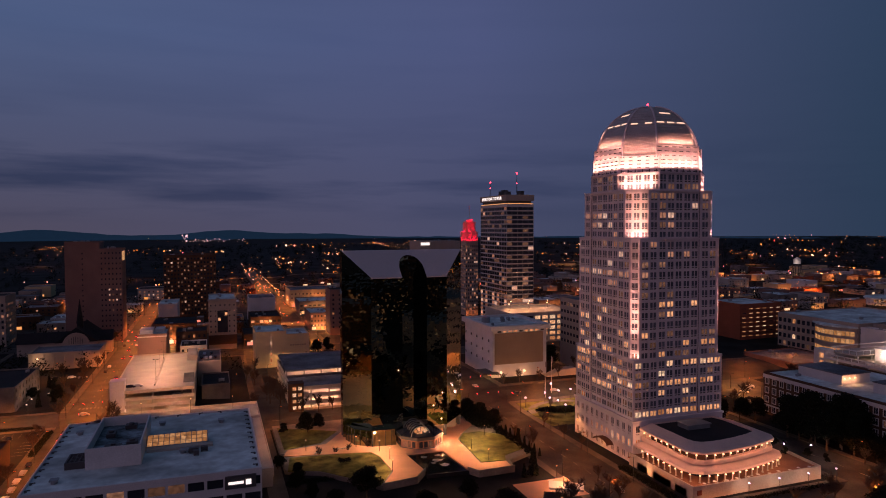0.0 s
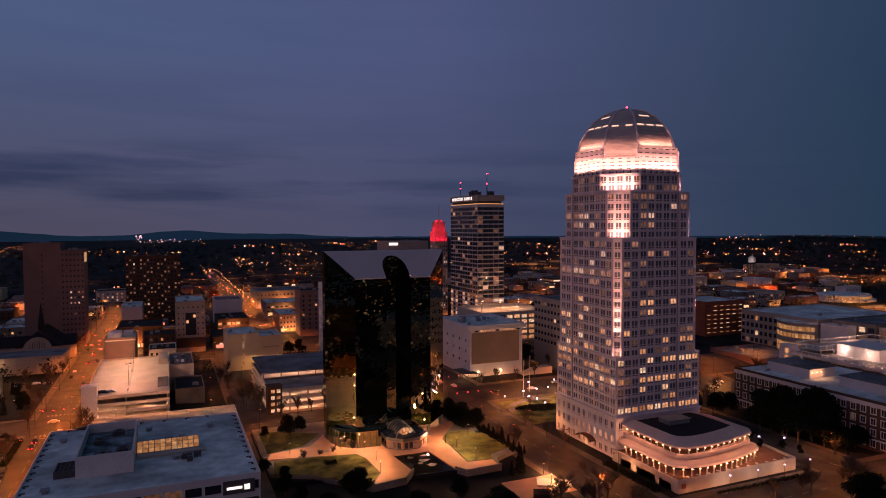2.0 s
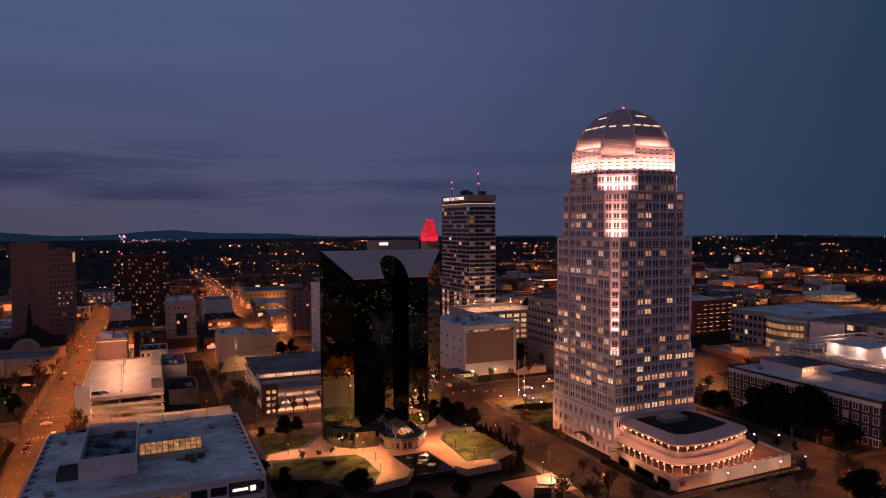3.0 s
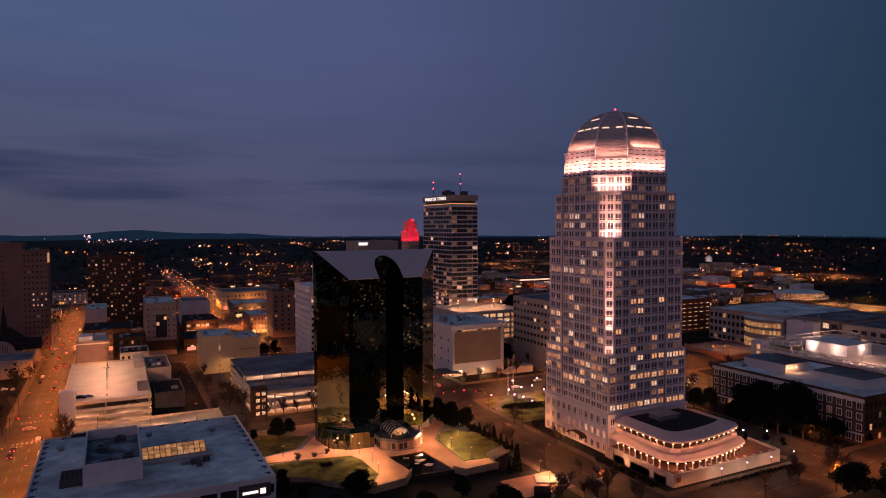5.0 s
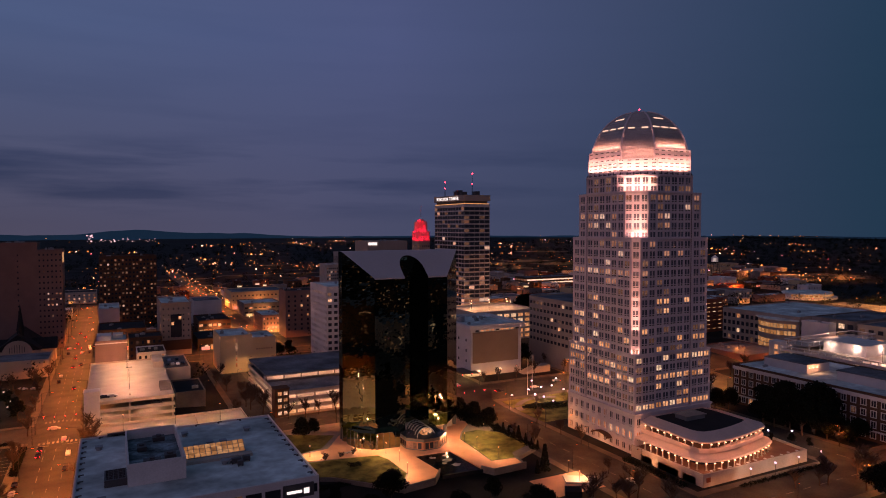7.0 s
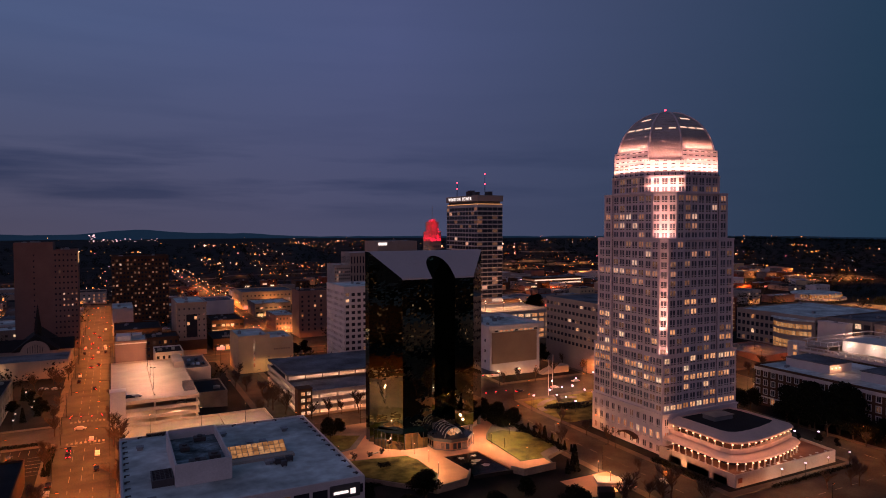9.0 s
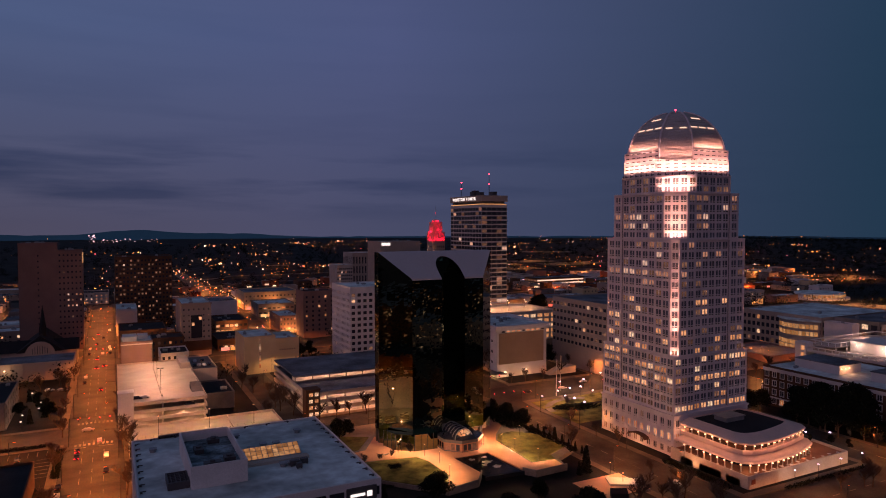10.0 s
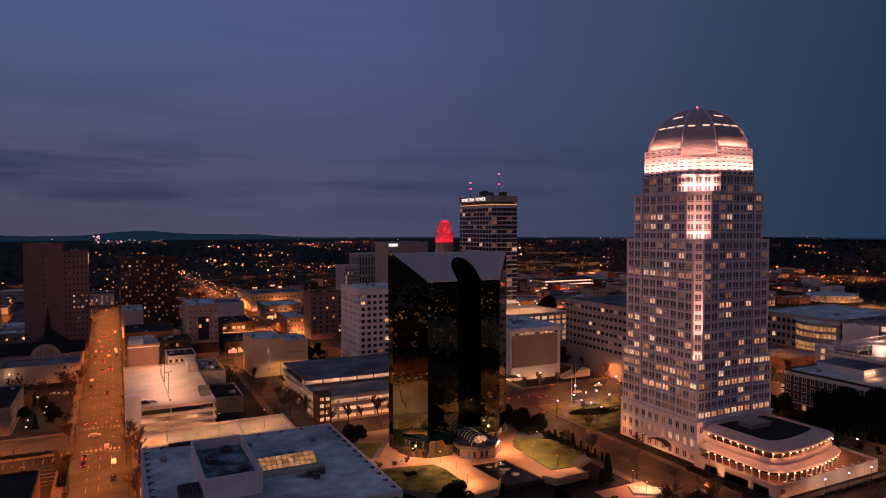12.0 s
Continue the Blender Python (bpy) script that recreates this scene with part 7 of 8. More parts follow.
for x, y, a, k in ((-62.5, 246, 90, 0), (-62.5, 238, 90, 1), (-58.8, 299, 90, 3), (-49, 280, 90, 2), (-49, 298, -90, 1), (-56, 335, 0, 4), (-52, 410, 90, 3), (-55, 470, 90, 3), (-51, 476, 90, 3), (-55, 500, 90, 3), (-52, 520, 90, 4), (-48, 545, -90, 4), (-56, 560, 90, 3),
                   (-52, 590, 90, 3), (-56, 610, 90, 3), (-48, 630, -90, 4), (-60, 430, 90, 2), (-60, 445, 90, 0), (-47.5, 520, 90, 2), (-47.5, 535, 90, 1), (-60, 520, 90, 2), (-60, 540, 90, 0),
                   (-78, 305, 90, 2), (-86, 282, 80, 1), (-90, 276, 80, 0), (-70, 418, 20, 0), (-76, 420, 20, 1), (-84, 421, 10, 2), (134, 330, 90, 4), (131, 352, 90, 3), (150, 312, 0, 3), (205, 314, 0, 3), (190, 316, 180, 4), (172, 311, 0, 4), (126, 262, 90, 2), (130, 190, 90, 0),
                   (262, 252, 30, 0), (265, 254.5, 30, 1), (280, 270, 30, 0), (283, 272, 30, 2), (286, 274, 30, 1), (289, 276, 30, 0), (270, 280, 120, 1), (276, 284, 120, 0), (282, 288, 120, 1), (262, 268, 120, 2), (332, 286, 10, 3), (268, 258, 30, 1), (271, 261, 30, 0), (274, 264, 30, 2), (277, 267, 30, 1), (262, 276, 30, 0), (254, 284, 30, 1), (260, 159, 0, 4), (222, 210, 90, 2)):
    copy_thing(cars[k], Matrix.Translation((x, y, gz(x, y) + (0.16 if any(p < x < q and r < y < s for p, q, r, s in BLOCKS) else 0.03))) @ Matrix.Rotation(radians(a), 4, "Z"))
for x, y, a, k, z in ((-37, 340, 0, 2, 16.0), (-34, 341, 0, 0, 16.0), (-40, 341, 10, 2, 16.0), (-16, 333, 0, 2, 12.8), (-6.5, 402, 90, 2, 15.8), (-4, 402, 90, 0, 15.8), (-1.5, 402, 90, 1, 15.8), (1, 402, 90, 2, 15.8), (-5, 414, 90, 0, 15.8), (-1, 415, 90, 2, 15.8)):
    copy_thing(cars[k], Matrix.Translation((x, y, z)) @ Matrix.Rotation(radians(a), 4, "Z"))
g = Geo()
for k in range(9):
    drape(g, -94 + k * 3.1, -93.8 + k * 3.1, 308, 314, 0.19)
for k in range(6):
    drape(g, -72, -67, 284 + k * 4, 284.2 + k * 4, 0.19)
solo("road_marking", g, M_LINE, "white bay lines on a car park", "road marking", kind="structure")

M_SHOP = glow("lit_shopfront", [(0.0, (0.8, 0.25, 0.05)), (0.5, (1.0, 0.5, 0.2)), (0.8, (1.0, 0.75, 0.5)), (0.95, (1.0, 0.12, 0.08)), (1.0, (1.0, 0.6, 0.4))], 1.2, "object")
# lit fronts of the old town shops
for name, x0, x1, y, z0, z1, n in (("dark_roof_shop", 32, 56, 595.7, 1.8, 4.6, 5), ("rosy_corner_shop", 81, 96, 577.7, 1.6, 4.2, 4), ("pale_corner_shop", 99, 112, 589.7, 1.6, 4.0, 3), ("grey_depot", 86, 118, 687.7, 1.6, 4.2, 5),
                                ("long_beige_store", 84, 138, 751.7, 1.6, 4.8, 8), ("dark_brick_row", 24, 57, 519.7, 1.6, 4.0, 5), ("white_row_house", -19.5, -11, 454.7, 5.6, 8.2, 2), ("brick_row_house", -40, -14, 519.7, 6.3, 8.8, 4)):
    shop = bpy.data.objects[name]
    w = (x1 - x0) / n
    for i in range(n):
        g = Geo()
        g.box(x0 + w * i + 0.4, x0 + w * (i + 1) - 0.4, y, y + 0.22, z0, z1)
        part("shopfront", g, M_SHOP, shop)
    lamp("shop_lamp", "POINT", ((x0 + x1) / 2, y - 4, z1 + 0.5), 9000 if y > 500 else 1200, (1.0, 0.36, 0.1), 0.3)
# unseen blocks south and west, added so the mirror glass reflects lit windows
for x, y, w, d, h in ((30, -60, 40, 40, 16), (90, -40, 36, 50, 22), (145, 20, 40, 40, 18), (205, 40, 40, 60, 18), (90, 40, 26, 30, 10), (60, -140, 50, 50, 20)):
    building("low_city_building", "low flat-roofed city building at dusk", x, x + w, y, y + d, gz(x, y) + h, M_SAND, M_ROOF_GREY, faces=[("N", int(h / 3.8), 3.7, int(w / 3.6), 1.9, 1.8, 1.0, 0.25, gz(x, y) + 0.2), ("W", int(h / 3.8), 3.7, int(d / 3.6), 1.9, 1.8, 1.0, 0.25, gz(x, y) + 0.2)], seed=int(x + y + 400), units=2, cat_group="low city blocks")
for x, y, w, d, h in ((150, -160, 44, 40, 30), (210, -110, 40, 40, 24), (230, -260, 50, 50, 40), (120, -300, 40, 40, 26), (300, -180, 50, 40, 22), (180, -420, 60, 50, 34), (300, -380, 50, 50, 26), (260, -560, 60, 50, 30), (340, -640, 60, 60, 44), (180, -620, 50, 50, 20),
                      (-200, 215, 40, 40, 22), (-270, 250, 40, 50, 34), (-330, 190, 50, 50, 26), (-420, 260, 50, 60, 30), (-152, 232, 38, 66, 34), (-520, 220, 60, 60, 40)):
    s1, s2 = ("E", "S") if x < 0 else ("N", "W")
    building("low_city_building", "low flat-roofed city building at dusk", x, x + w, y, y + d, gz(x, y) + h, M_DKBRICK, M_ROOF_GREY, faces=[(s1, int(h / 3.8), 3.7, int((d if x < 0 else w) / 3.6), 2.4, 1.8, 1.0, 0.14, gz(x, y) + 0.2), (s2, int(h / 3.8), 3.7, int((w if x < 0 else d) / 3.6), 1.9, 1.6, 1.0, 0.12, gz(x, y) + 0.2)], seed=int(abs(x + y) + 900), units=2, cat_group="low city blocks")
# background blocks
rnd = random.Random(11)
made = 0
for by in range(510, 1500, 42):
    for bx in range(-700, 1150, 44):
        if made > 165 or rnd.random() < 0.22:
            continue
        w, d = rnd.uniform(16, 36), rnd.uniform(14, 32)
        x, y = bx + rnd.uniform(-4, 4), by + rnd.uniform(-4, 4)
        if any(x < b + 3 and x + w > a - 3 and y < dd + 3 and y + d > c - 3 for a, b, c, dd in TAKEN):
            continue
        if abs((x + w / 2) - (y * 0.42)) > 260 + y * 0.55:
            continue
        h = rnd.choice([5, 6, 7, 8, 9, 10, 12]) * (1.0 if y < 1000 else 0.8)
        zt = gz(x, y) + h
        mat = rnd.choice([M_SAND, M_WHITE, M_PINKBRICK, M_BRICK, M_CONC, M_TAN, M_DKBRICK, M_CONC_DARK])
        rows = max(1, int(h / 3.7))
        bays = int(w / 4.5)
        f = [("S", rows, 3.6, bays, 1.6, 1.7, 1.0, rnd.choice([0.12, 0.25, 0.5]), gz(x, y) + 0.2)] if y < 900 else []
        lb = building("low_city_building", "low flat-roofed city building at dusk", x, x + w, y, y + d, zt, mat, rnd.choice([M_ROOF, M_ROOF_GREY, M_ROOF_DARK, M_ROOF_GREY]), faces=f, seed=made + 100, units=2 if y < 800 else 0, cat_group="low city blocks")
        made += 1
        if rnd.random() < 0.55 and y < 1000:
            g = Geo()
            a = x + rnd.uniform(1, w * 0.5)
            g.box(a, min(x + w - 1, a + rnd.uniform(3, 9)), y - 0.3, y - 0.08, gz(x, y) + 0.6, gz(x, y) + 2.9)
            part("shopfront", g, M_SHOP, lb)

# small shops and houses of the old town
rnd = random.Random(29)
made = 0
for by in range(560, 1330, 27):
    for bx in range(-20, 620, 29):
        if made > 125 or rnd.random() < 0.3:
            continue
        w, d = rnd.uniform(9, 19), rnd.uniform(9, 17)
        x, y = bx + rnd.uniform(-4, 4), by + rnd.uniform(-4, 4)
        if any(x < b + 1.5 and x + w > a - 1.5 and y < dd + 1.5 and y + d > c - 1.5 for a, b, c, dd in TAKEN):
            continue
        h = rnd.choice([4, 5, 6, 8, 9])
        lb = building("old_town_shop", "small flat-roofed old town shop at dusk", x, x + w, y, y + d, gz(x, y) + h, rnd.choice([M_DKBRICK, M_PINKBRICK, M_CONC_DARK, M_BRICK, M_SAND]), rnd.choice([M_ROOF, M_ROOF_GREY, M_ROOF_DARK]), seed=made + 600, units=1, cat_group="old town shops")
        made += 1
        if rnd.random() < 0.6:
            g = Geo()
            a = x + rnd.uniform(0.5, w * 0.4)
            g.box(a, min(x + w - 0.5, a + rnd.uniform(2, 8)), y - 0.3, y - 0.08, gz(x, y) + 0.6, gz(x, y) + 2.6)
            part("shopfront", g, M_SHOP, lb)

# far city lights, strung along streets and scattered between
rnd = random.Random(3)
g = Geo()


def far_light(x, y, z, big=0.0):
    r = (0.00016 + 0.0002 * rnd.random() + 0.0007 * rnd.random() ** 10 + big) * math.hypot(x, y)
    g.ball((x, y, z), r, rings=3, sides=5)


for _ in range(30):
    y = 760 + 2600 * rnd.random() ** 1.3
    x = min(2900, y * rnd.uniform(-0.5, 1.9))
    if x > 0.85 * y and rnd.random() < 0.55:
        continue
    along_y = rnd.random() < 0.55
    step = rnd.uniform(18, 34)
    for k in range(rnd.randrange(8, 26)):
        far_light(x + (0 if along_y else k * step) + rnd.uniform(-3, 3), y + (k * step if along_y else 0) + rnd.uniform(-3, 3), 9 + rnd.uniform(0, 2))
# unseen lights added south, then west, as glints for the mirror glass
for _ in range(30):
    y = -60 - 1300 * rnd.random()
    x = (261 - y) * rnd.uniform(-0.1, 0.55) + 60
    far_light(x, y, gz(x, y) + rnd.uniform(4, 12))
for _ in range(30):
    x = -110 - 900 * rnd.random()
    far_light(x, 260 + rnd.uniform(-0.12, 0.25) * (x - 50), gz(x, 260) + rnd.uniform(4, 12))
for y0 in (494, 568, 640, 743, 832, 936, 1066, 1206, 1380):
    for k in range(52):
        x = -110 + (0.9 * y0 + 130) * rnd.random()
        if rnd.random() < 0.8 and not any(a < x < b and c < y0 - 3 < d for a, b, c, d in TAKEN[-400:] if d - c < 60):
            far_light(x, y0 - 3 + rnd.uniform(-5, 5), gz(x, y0) + rnd.uniform(3, 9), 0.00025 * rnd.random())
for x0 in (-53, 70, 135, 216, 300, 380, 470, 560):
    for k in range(34):
        y = 520 + 1000 * rnd.random()
        far_light(x0 + rnd.uniform(-9, 9), y, gz(x0, y) + rnd.uniform(1, 9), 0.0002 * rnd.random())
for _ in range(38):
    y = 800 + 2000 * rnd.random() ** 1.4
    x = y * rnd.uniform(-0.35, 1.15)
    for k in range(rnd.randrange(3, 9)):
        far_light(x + rnd.gauss(0, 30), y + rnd.gauss(0, 30), gz(x, y) + rnd.uniform(6, 14), 0.0002 * rnd.random())
# brighter groups round crossings, yards and sports grounds
HOT = [(165, 1510), (199, 1490), (299, 1324), (348, 1340), (324, 2789), (168, 1694), (320, 1922), (346, 1907), (738, 3123), (726, 2912), (1019, 3333), (-149, 2370), (970, 804), (926, 797), (1137, 760), (1124, 902),
       (1840, 1294), (2400, 1752), (2418, 1740), (2238, 1328), (952, 695), (946, 611), (885, 622), (856, 638), (1492, 1277), (1789, 1606), (1381, 1343), (1100, 2300), (1300, 2100), (900, 1700), (980, 1600), (700, 1500), (1500, 2500)]
for hx, hy in HOT:
    far_light(hx, hy, 11, 0.0007)
    # four small balls crowd each bright one to imitate its halo
    for k in range(4):
        far_light(hx + rnd.gauss(0, 0.0016) * hy, hy, 11 + rnd.gauss(0, 0.0007) * hy, 0.0002)
    for k in range(rnd.randrange(5, 14)):
        far_light(hx + rnd.gauss(0, 0.022) * hy, hy + rnd.gauss(0, 0.03) * hy, gz(hx, hy) + rnd.uniform(4, 9), 0.0003 * rnd.random() ** 2)
for k in range(90):
    y = 505 + 900 * rnd.random() ** 1.2
    far_light(rnd.choice((61, 64, 70, 76, 79)) + rnd.uniform(-1.5, 1.5), y, gz(70, y) + rnd.choice((1.2, 3.5, 6, 9)), 0.00035 * rnd.random())
for _ in range(230):
    y = 640 + 3900 * rnd.random() ** 1.25
    x = min(4000, y * rnd.uniform(-0.6, 2.3))
    far_light(x, y, gz(x, y) + rnd.uniform(5, 11))
M_FARLIGHT = glow("far_lights", [(0.0, (0.10, 0.025, 0.005)), (0.3, (0.3, 0.09, 0.018)), (0.62, (0.7, 0.17, 0.03)), (0.80, (1.4, 0.40, 0.10)), (0.88, (2.2, 1.15, 0.80)), (0.95, (1.5, 0.05, 0.05)), (1.0, (1.6, 0.9, 1.3))], 3.4, "island")
solo("city_lights", g, M_FARLIGHT, "scattered distant street lights in orange and white", "lights", kind="stuff")

g = Geo()
for k in range(34):
    r = 1.2 + 2.6 * rnd.random() ** 3
    x = -150 + 300 * rnd.random() if k > 9 else -140 + 90 * rnd.random()
    g.ball((x, 3300 + rnd.uniform(-40, 40), 20 + 24 * rnd.random() ** 1.3 * (1.3 if x < -100 else 0.7)), r, rings=4, sides=6)
M_STADIUM = glow("stadium_lamp", [(0, (1.0, 0.50, 0.56))], 1.6)
solo("stadium_lights", g, M_STADIUM, "distant cluster of pinkish white sports ground lamps", "lights", kind="stuff")

# far ridge
g = Geo()
rnd = random.Random(8)
prev = None
for k in range(181):
    a = radians(-42 + k * 0.8)
    h = 16 + 5 * noise.noise((k * 0.35, 0, 0))
    az = -42 + k * 0.8
    h += 46 * math.exp(-((az - 0.9) / 3.0) ** 2) + 24 * math.exp(-((az - 7.5) / 5.0) ** 4) + 50 * math.exp(-((az + 12.6) / 3.6) ** 2) + 20 * math.exp(-((az + 7) / 6.0) ** 2) + 4 * noise.noise((k * 0.9, 3, 0))
    p = (4650 * math.sin(a), 4650 * math.cos(a))
    if prev:
        g.face([(*prev[0], -20), (*p, -20), (*p, h), (*prev[0], prev[1])])
        q0, q1 = Vector(prev[0]) * 1.04, Vector(p) * 1.04
        g.face([(*prev[0], prev[1]), (*p, h), (*q1, -20), (*q0, -20)])
    prev = (p, h)
# the blue of distant haze is put in as emission
M_HILL = material("far_ridge_haze_glow", (0.01, 0.02, 0.03), 1.0, vary=0.3, scale=0.01, fine=0.02, bump=0, emit=(0.0065, 0.0165, 0.036), strength=1.0)
solo("backdrop", g, M_HILL, "low mountain ridge on the horizon, its blue haze a painted glow", "hills", kind="structure")


# ---------------------------------------------------------------- street lamps
SOD = (1.0, 0.24, 0.042)


def street_lamp(x, y, energy=9000, height=9.0, colour=SOD, bulb=None, reach=1.8, side=1, wide=True):
    z = gz(x, y)
    s = thing("street_lamp", "dark steel street lamp glowing orange", "street lamp", "street lamps", at=(x, y, z))
    g = Geo()
    g.tube((x, y, z - 0.1), (x, y, z + height), 0.13, 0.08)
    g.tube((x, y, z + height), (x + side * reach, y, z + height + 0.25), 0.06)
    part("pole", g, M_POLE, s)
    hx = x + side * reach
    if bulb:
        g = Geo()
        # radius grows with distance, adding the lamp's glare to the bulb
        g.ball((hx, y, z + height + 0.1), 0.3 + 0.0004 * y, rings=4, sides=6, squash=0.6)
        part("bulb", g, bulb, s)
    else:
        g = Geo()
        g.prism([(hx - 0.5, y - 0.2), (hx + 0.5, y - 0.2), (hx + 0.5, y + 0.2), (hx - 0.5, y + 0.2)], z + height + 0.1, z + height + 0.35, top=[(hx - 0.35, y - 0.1), (hx + 0.35, y - 0.1), (hx + 0.35, y + 0.1), (hx - 0.35, y + 0.1)])
        hood = part("lamp_head", g, M_POLE, s)
        g = Geo()
        g.box(hx - 0.4, hx + 0.4, y - 0.15, y + 0.15, z + height + 0.02, z + height + 0.1)
        part("lens", g, M_SODIUM, hood)
    if bulb:
        lamp("street_light", "SPOT", (hx, y, z + height - 0.35), energy, colour, 0.3, target=(hx, y + 0.01, z), angle=174, blend=0.25)
    else:
        lamp("street_light", "SPOT", (hx, y, z + height - 0.05), energy, colour, 0.25, target=(hx, y + 0.01, z), angle=168, blend=0.3)


for y in range(190, 800, 42):
    street_lamp(-62.2, y, 25000, side=1, reach=4.2, height=11)
    street_lamp(-44.8, y + 21, 25000, side=-1, reach=4.2, height=11)
for x in (28, 58, 88, 116):
    street_lamp(x, 304.6, 14000, reach=0.4)
for y in range(180, 300, 30):
    street_lamp(119.5, y, 6500, side=1)
    street_lamp(139.2, y + 15, 4800, side=-1)
for x in range(150, 340, 36):
    street_lamp(x, 304.5, 13000, reach=0.4)
    street_lamp(x + 18, 323.6, 10000, reach=0.4)
    street_lamp(x + 10, 148, 30000, reach=0.4)
for y in range(340, 480, 34):
    street_lamp(123.5, y, 11000, side=1)
    street_lamp(209, y + 44, 18000, side=1)
for y in (180, 215, 250, 285):
    street_lamp(231.5, y, 10000, side=-1)
jit = random.Random(4)
for y in range(520, 1100, 40):
    if jit.random() < 0.75:
        street_lamp(61, y + jit.uniform(-12, 12), 34000, side=1, height=8 + 3 * jit.random(), bulb=M_SODIUM)
    if jit.random() < 0.75:
        street_lamp(79, y + 20 + jit.uniform(-12, 12), 26000, side=-1, height=8 + 3 * jit.random(), bulb=M_BULB)
for x, y, e in ((-85, 420, 14000), (-80, 300, 30000), (10, 380, 6000), (-90, 330, 22000), (-130, 331, 16000), (350, 296, 4000), (335, 288, 3000), (268, 276, 9000), (30, 400, 6000), (20, 470, 12000), (-20, 494, 18000), (20, 494, 18000), (60, 494, 18000), (100, 494, 18000)):
    street_lamp(x, y, e)
# floodlit sports field and the forecourt below the conference centre
g = Geo()
drape(g, 612, 700, 400, 470, 0.06, step=20)
solo("sports_field", g, M_CONC_DARK, "open gravel field under orange floodlights", "ground", kind="structure")
for x, y in ((622, 450), (660, 462), (690, 430), (650, 405)):
    street_lamp(x, y, 42000, height=14, colour=(1.0, 0.40, 0.10), bulb=M_SODIUM)
g = Geo()
drape(g, 256, 296, 246, 300, 0.2, step=10)
solo("lot", g, M_PAVE, "worn car park with a few parked cars", "ground", kind="structure")
for x, y in ((264, 262), (288, 278), (270, 290)):
    street_lamp(x, y, 9000, height=8, colour=(1.0, 0.40, 0.12))
for x, y in ((334, 292), (352, 296), (366, 290)):
    street_lamp(x, y, 2500, height=6, reach=0.4)
# tall lamps over far streets and lots
rnd = random.Random(77)
FAR = [(582, 430, 1), (620, 410, 1), (640, 455, 1), (700, 500, 1), (1000, 825, 2), (1003, 750, 2), (1070, 715, 2), (900, 700, 1), (800, 735, 1), (700, 640, 1), (603, 573, 1), (330, 575, 1), (420, 640, 1), (520, 760, 1), (640, 900, 2), (420, 860, 1), (450, 690, 1), (560, 800, 1), (600, 860, 1), (680, 960, 1), (380, 700, 1), (470, 900, 1)]
for _ in range(26):
    y = rnd.uniform(560, 1700)
    FAR.append((y * rnd.uniform(-0.3, 1.2), y, 1))
NEAR_ROADS = {(a - 2, b + 2, c - 2, d + 2) for a, b, c, d in ROADS}
BUILT = [q for q in TAKEN if q not in NEAR_ROADS]
for x, y, k in FAR:
    if any(a - 3 < x < b + 3 and c - 3 < y < d + 3 for a, b, c, d in BUILT):
        continue
    g = Geo()
    w, d = rnd.uniform(14, 26) * k, rnd.uniform(12, 22) * k
    drape(g, x - w, x + w, y - d, y + d, 0.08 + 0.01 * rnd.random(), step=20)
    solo("lot", g, M_ASPHALT, "worn open car park under a tall lamp", "ground", kind="structure")
    street_lamp(x, y, 60000 * k, height=10 + 4 * k, bulb=M_SODIUM)

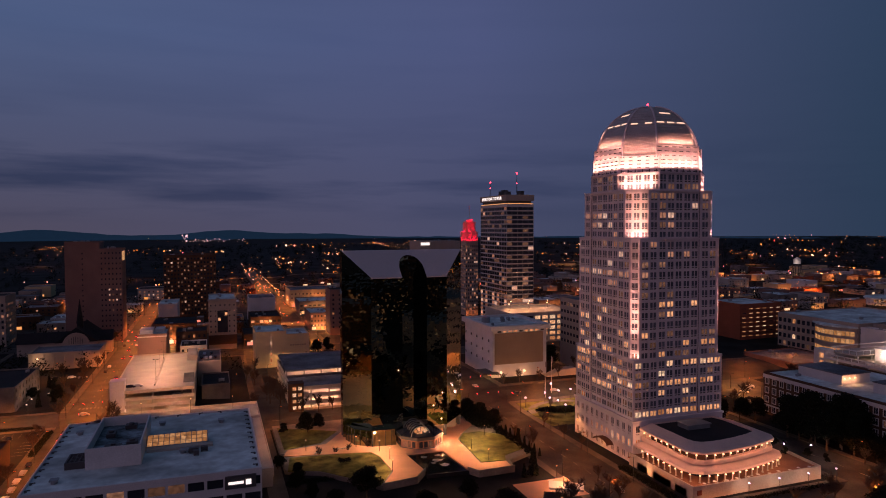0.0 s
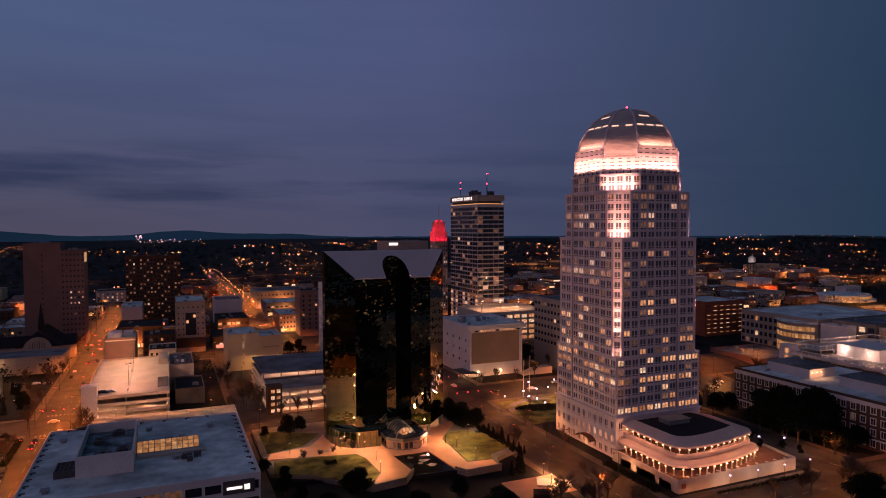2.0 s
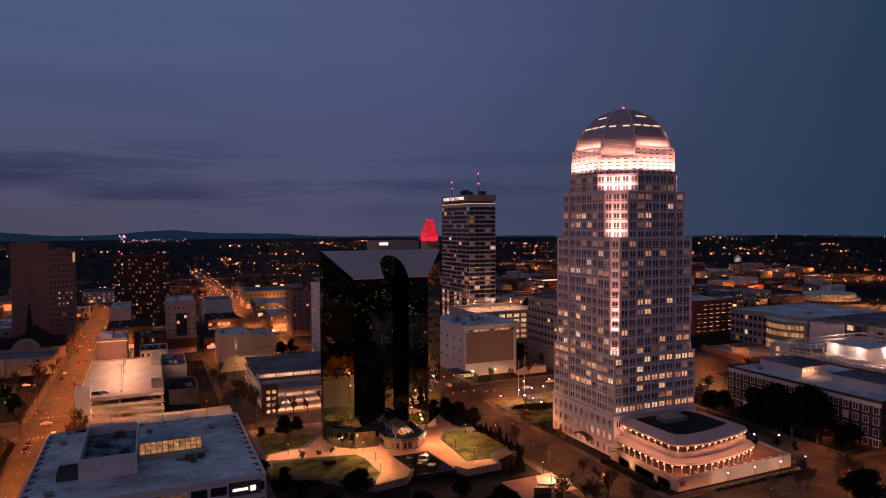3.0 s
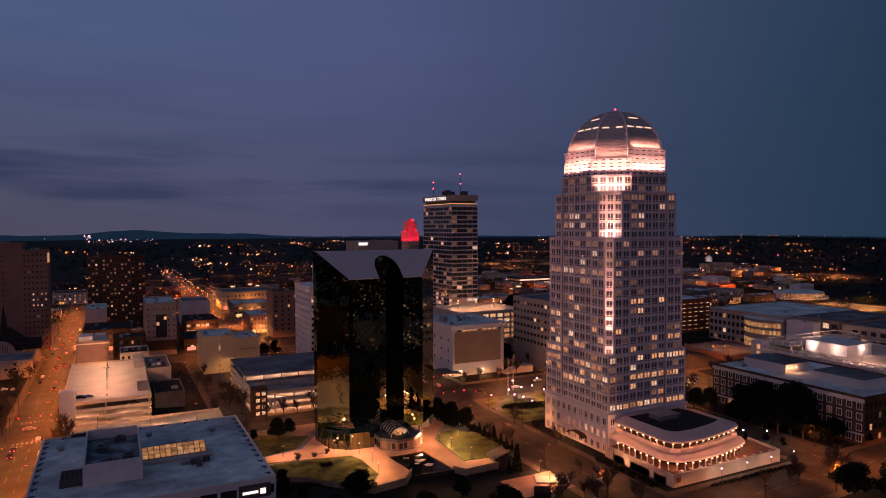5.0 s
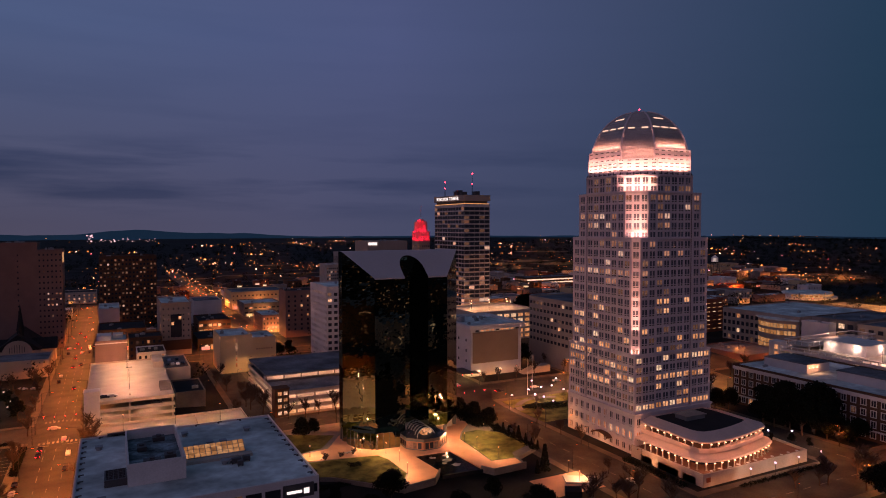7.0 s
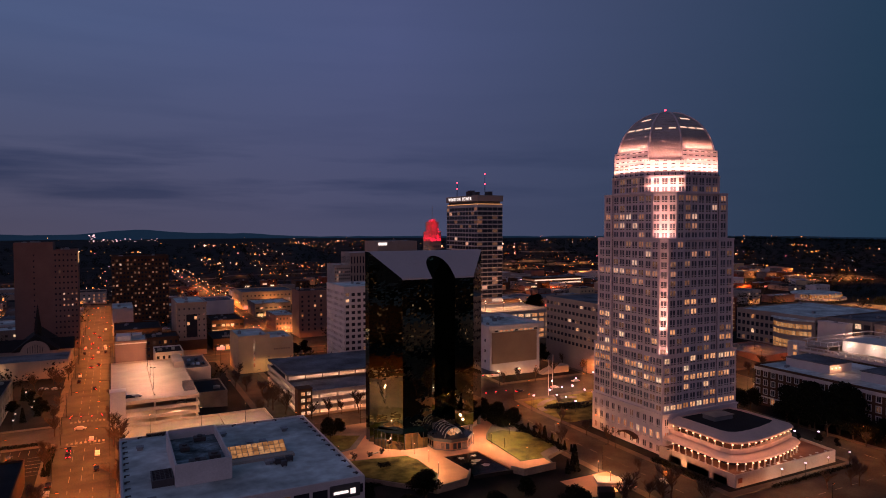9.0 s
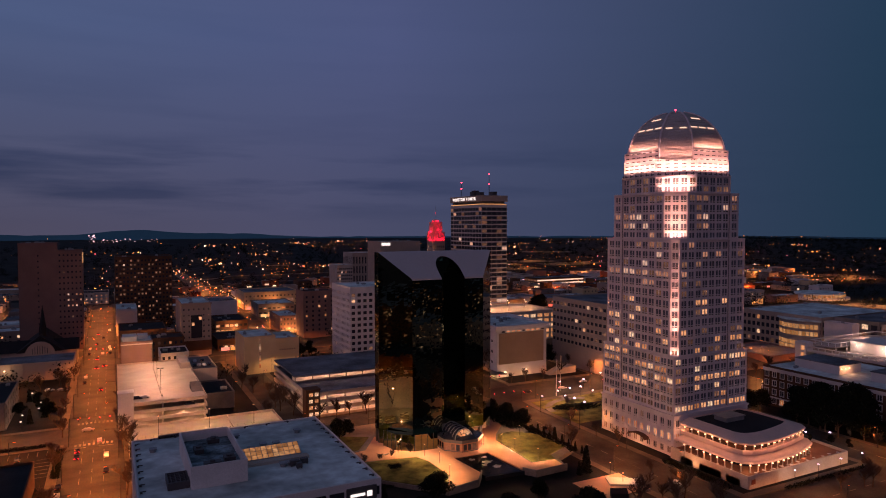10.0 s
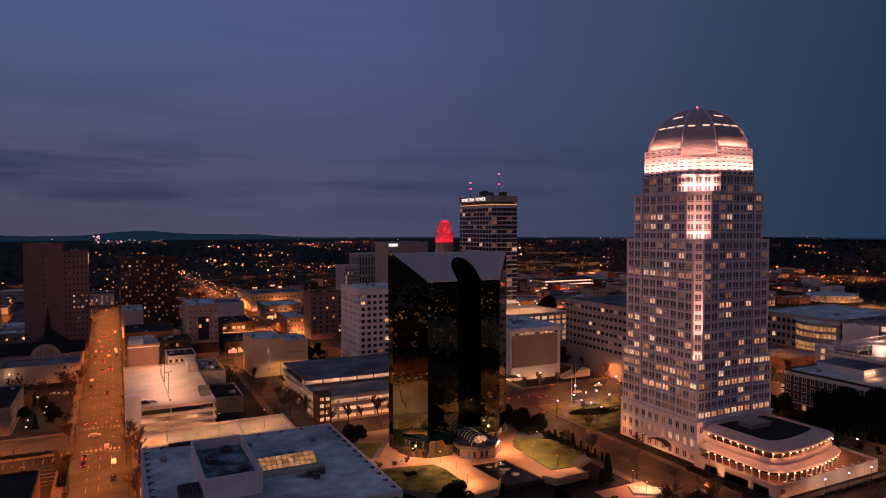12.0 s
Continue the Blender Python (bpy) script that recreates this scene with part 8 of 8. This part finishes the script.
# open orange-lit yards and fields far off
for x, y, w, d in ((863, 1353, 60, 40), (865, 1222, 55, 40), (926, 1240, 50, 40), (1203, 1814, 60, 50), (1243, 1792, 60, 50), (691, 1143, 40, 40), (742, 1288, 40, 40), (970, 938, 50, 40), (907, 754, 34, 26), (883, 767, 30, 26), (921, 683, 40, 24), (1023, 677, 40, 24), (589, 478, 30, 20), (687, 630, 30, 20)):
    g = Geo()
    drape(g, x - w, x + w, y - d, y + d, 0.1, step=30)
    solo("yard", g, M_PAVE, "open gravel yard under orange floodlights", "ground", kind="structure")
    street_lamp(x, y, 110000 if y > 1000 else 60000, height=13, colour=(1.0, 0.34, 0.08), bulb=M_SODIUM)
# cross streets of the old town
for y in (494, 568, 743, 832, 936, 1066, 1206):
    for x in range(-30, 460, 62):
        street_lamp(x + (y % 3) * 11, y, 26000 if y > 500 else 9000, reach=0.4, height=10, bulb=M_SODIUM)
# this side of the plaza, out of view: lamps added for the mirror glass to reflect
for x, y in ((40, 180), (75, 165), (105, 135)):
    mast_lamp("plaza_lamp", x, y, gz(x, y), 4.2, 2500, (1.0, 0.52, 0.22), M_BULB, "short round-headed plaza lamp post", 1, "plaza lamps", 0.12)


# traffic signals
def signal_span(x0, x1, y, z, n, along_x=True):
    """A wire between two poles with hanging signal heads."""
    s = thing("traffic_signal", "span wire with hanging traffic signals showing red", "traffic signal", "traffic signals", at=((x0 + x1) / 2, y, gz(x0, y)))
    for x in (x0, x1):
        g = Geo()
        g.tube((x, y, gz(x, y)), (x, y, z + 0.6), 0.14, 0.1)
        part("pole", g, M_POLE, s)
    g = Geo()
    g.tube((x0, y, z + 0.4), (x1, y, z + 0.4), 0.04)
    part("span_wire", g, M_POLE, s)
    for k in range(n):
        x = x0 + (x1 - x0) * (k + 0.8) / (n + 0.6)
        g = Geo()
        g.box(x - 0.2, x + 0.2, y - 0.2, y + 0.2, z - 1.0, z + 0.3)
        head = part("signal_head", g, M_STONE_DARK, s)
        g = Geo()
        g.ball((x, y - 0.25, z + 0.05), 0.2, rings=4, sides=8)
        part("red_lens", g, M_RED, head)


signal_span(-62.5, -44.5, 331, 12.6, 4)
signal_span(-62.5, -44.5, 503, 12.6, 4)
signal_span(119.5, 140.5, 303.6, 8.0, 3)
signal_span(124, 145, 324.5, 11.5, 3)
# lamps added to brighten the white office slab and the tan hall's front
street_lamp(80, 404, 5000, bulb=M_SODIUM)
street_lamp(40, 424, 7000, colour=(1.0, 0.5, 0.2), height=11)
street_lamp(54, 422, 5000, colour=(1.0, 0.5, 0.2), height=11)
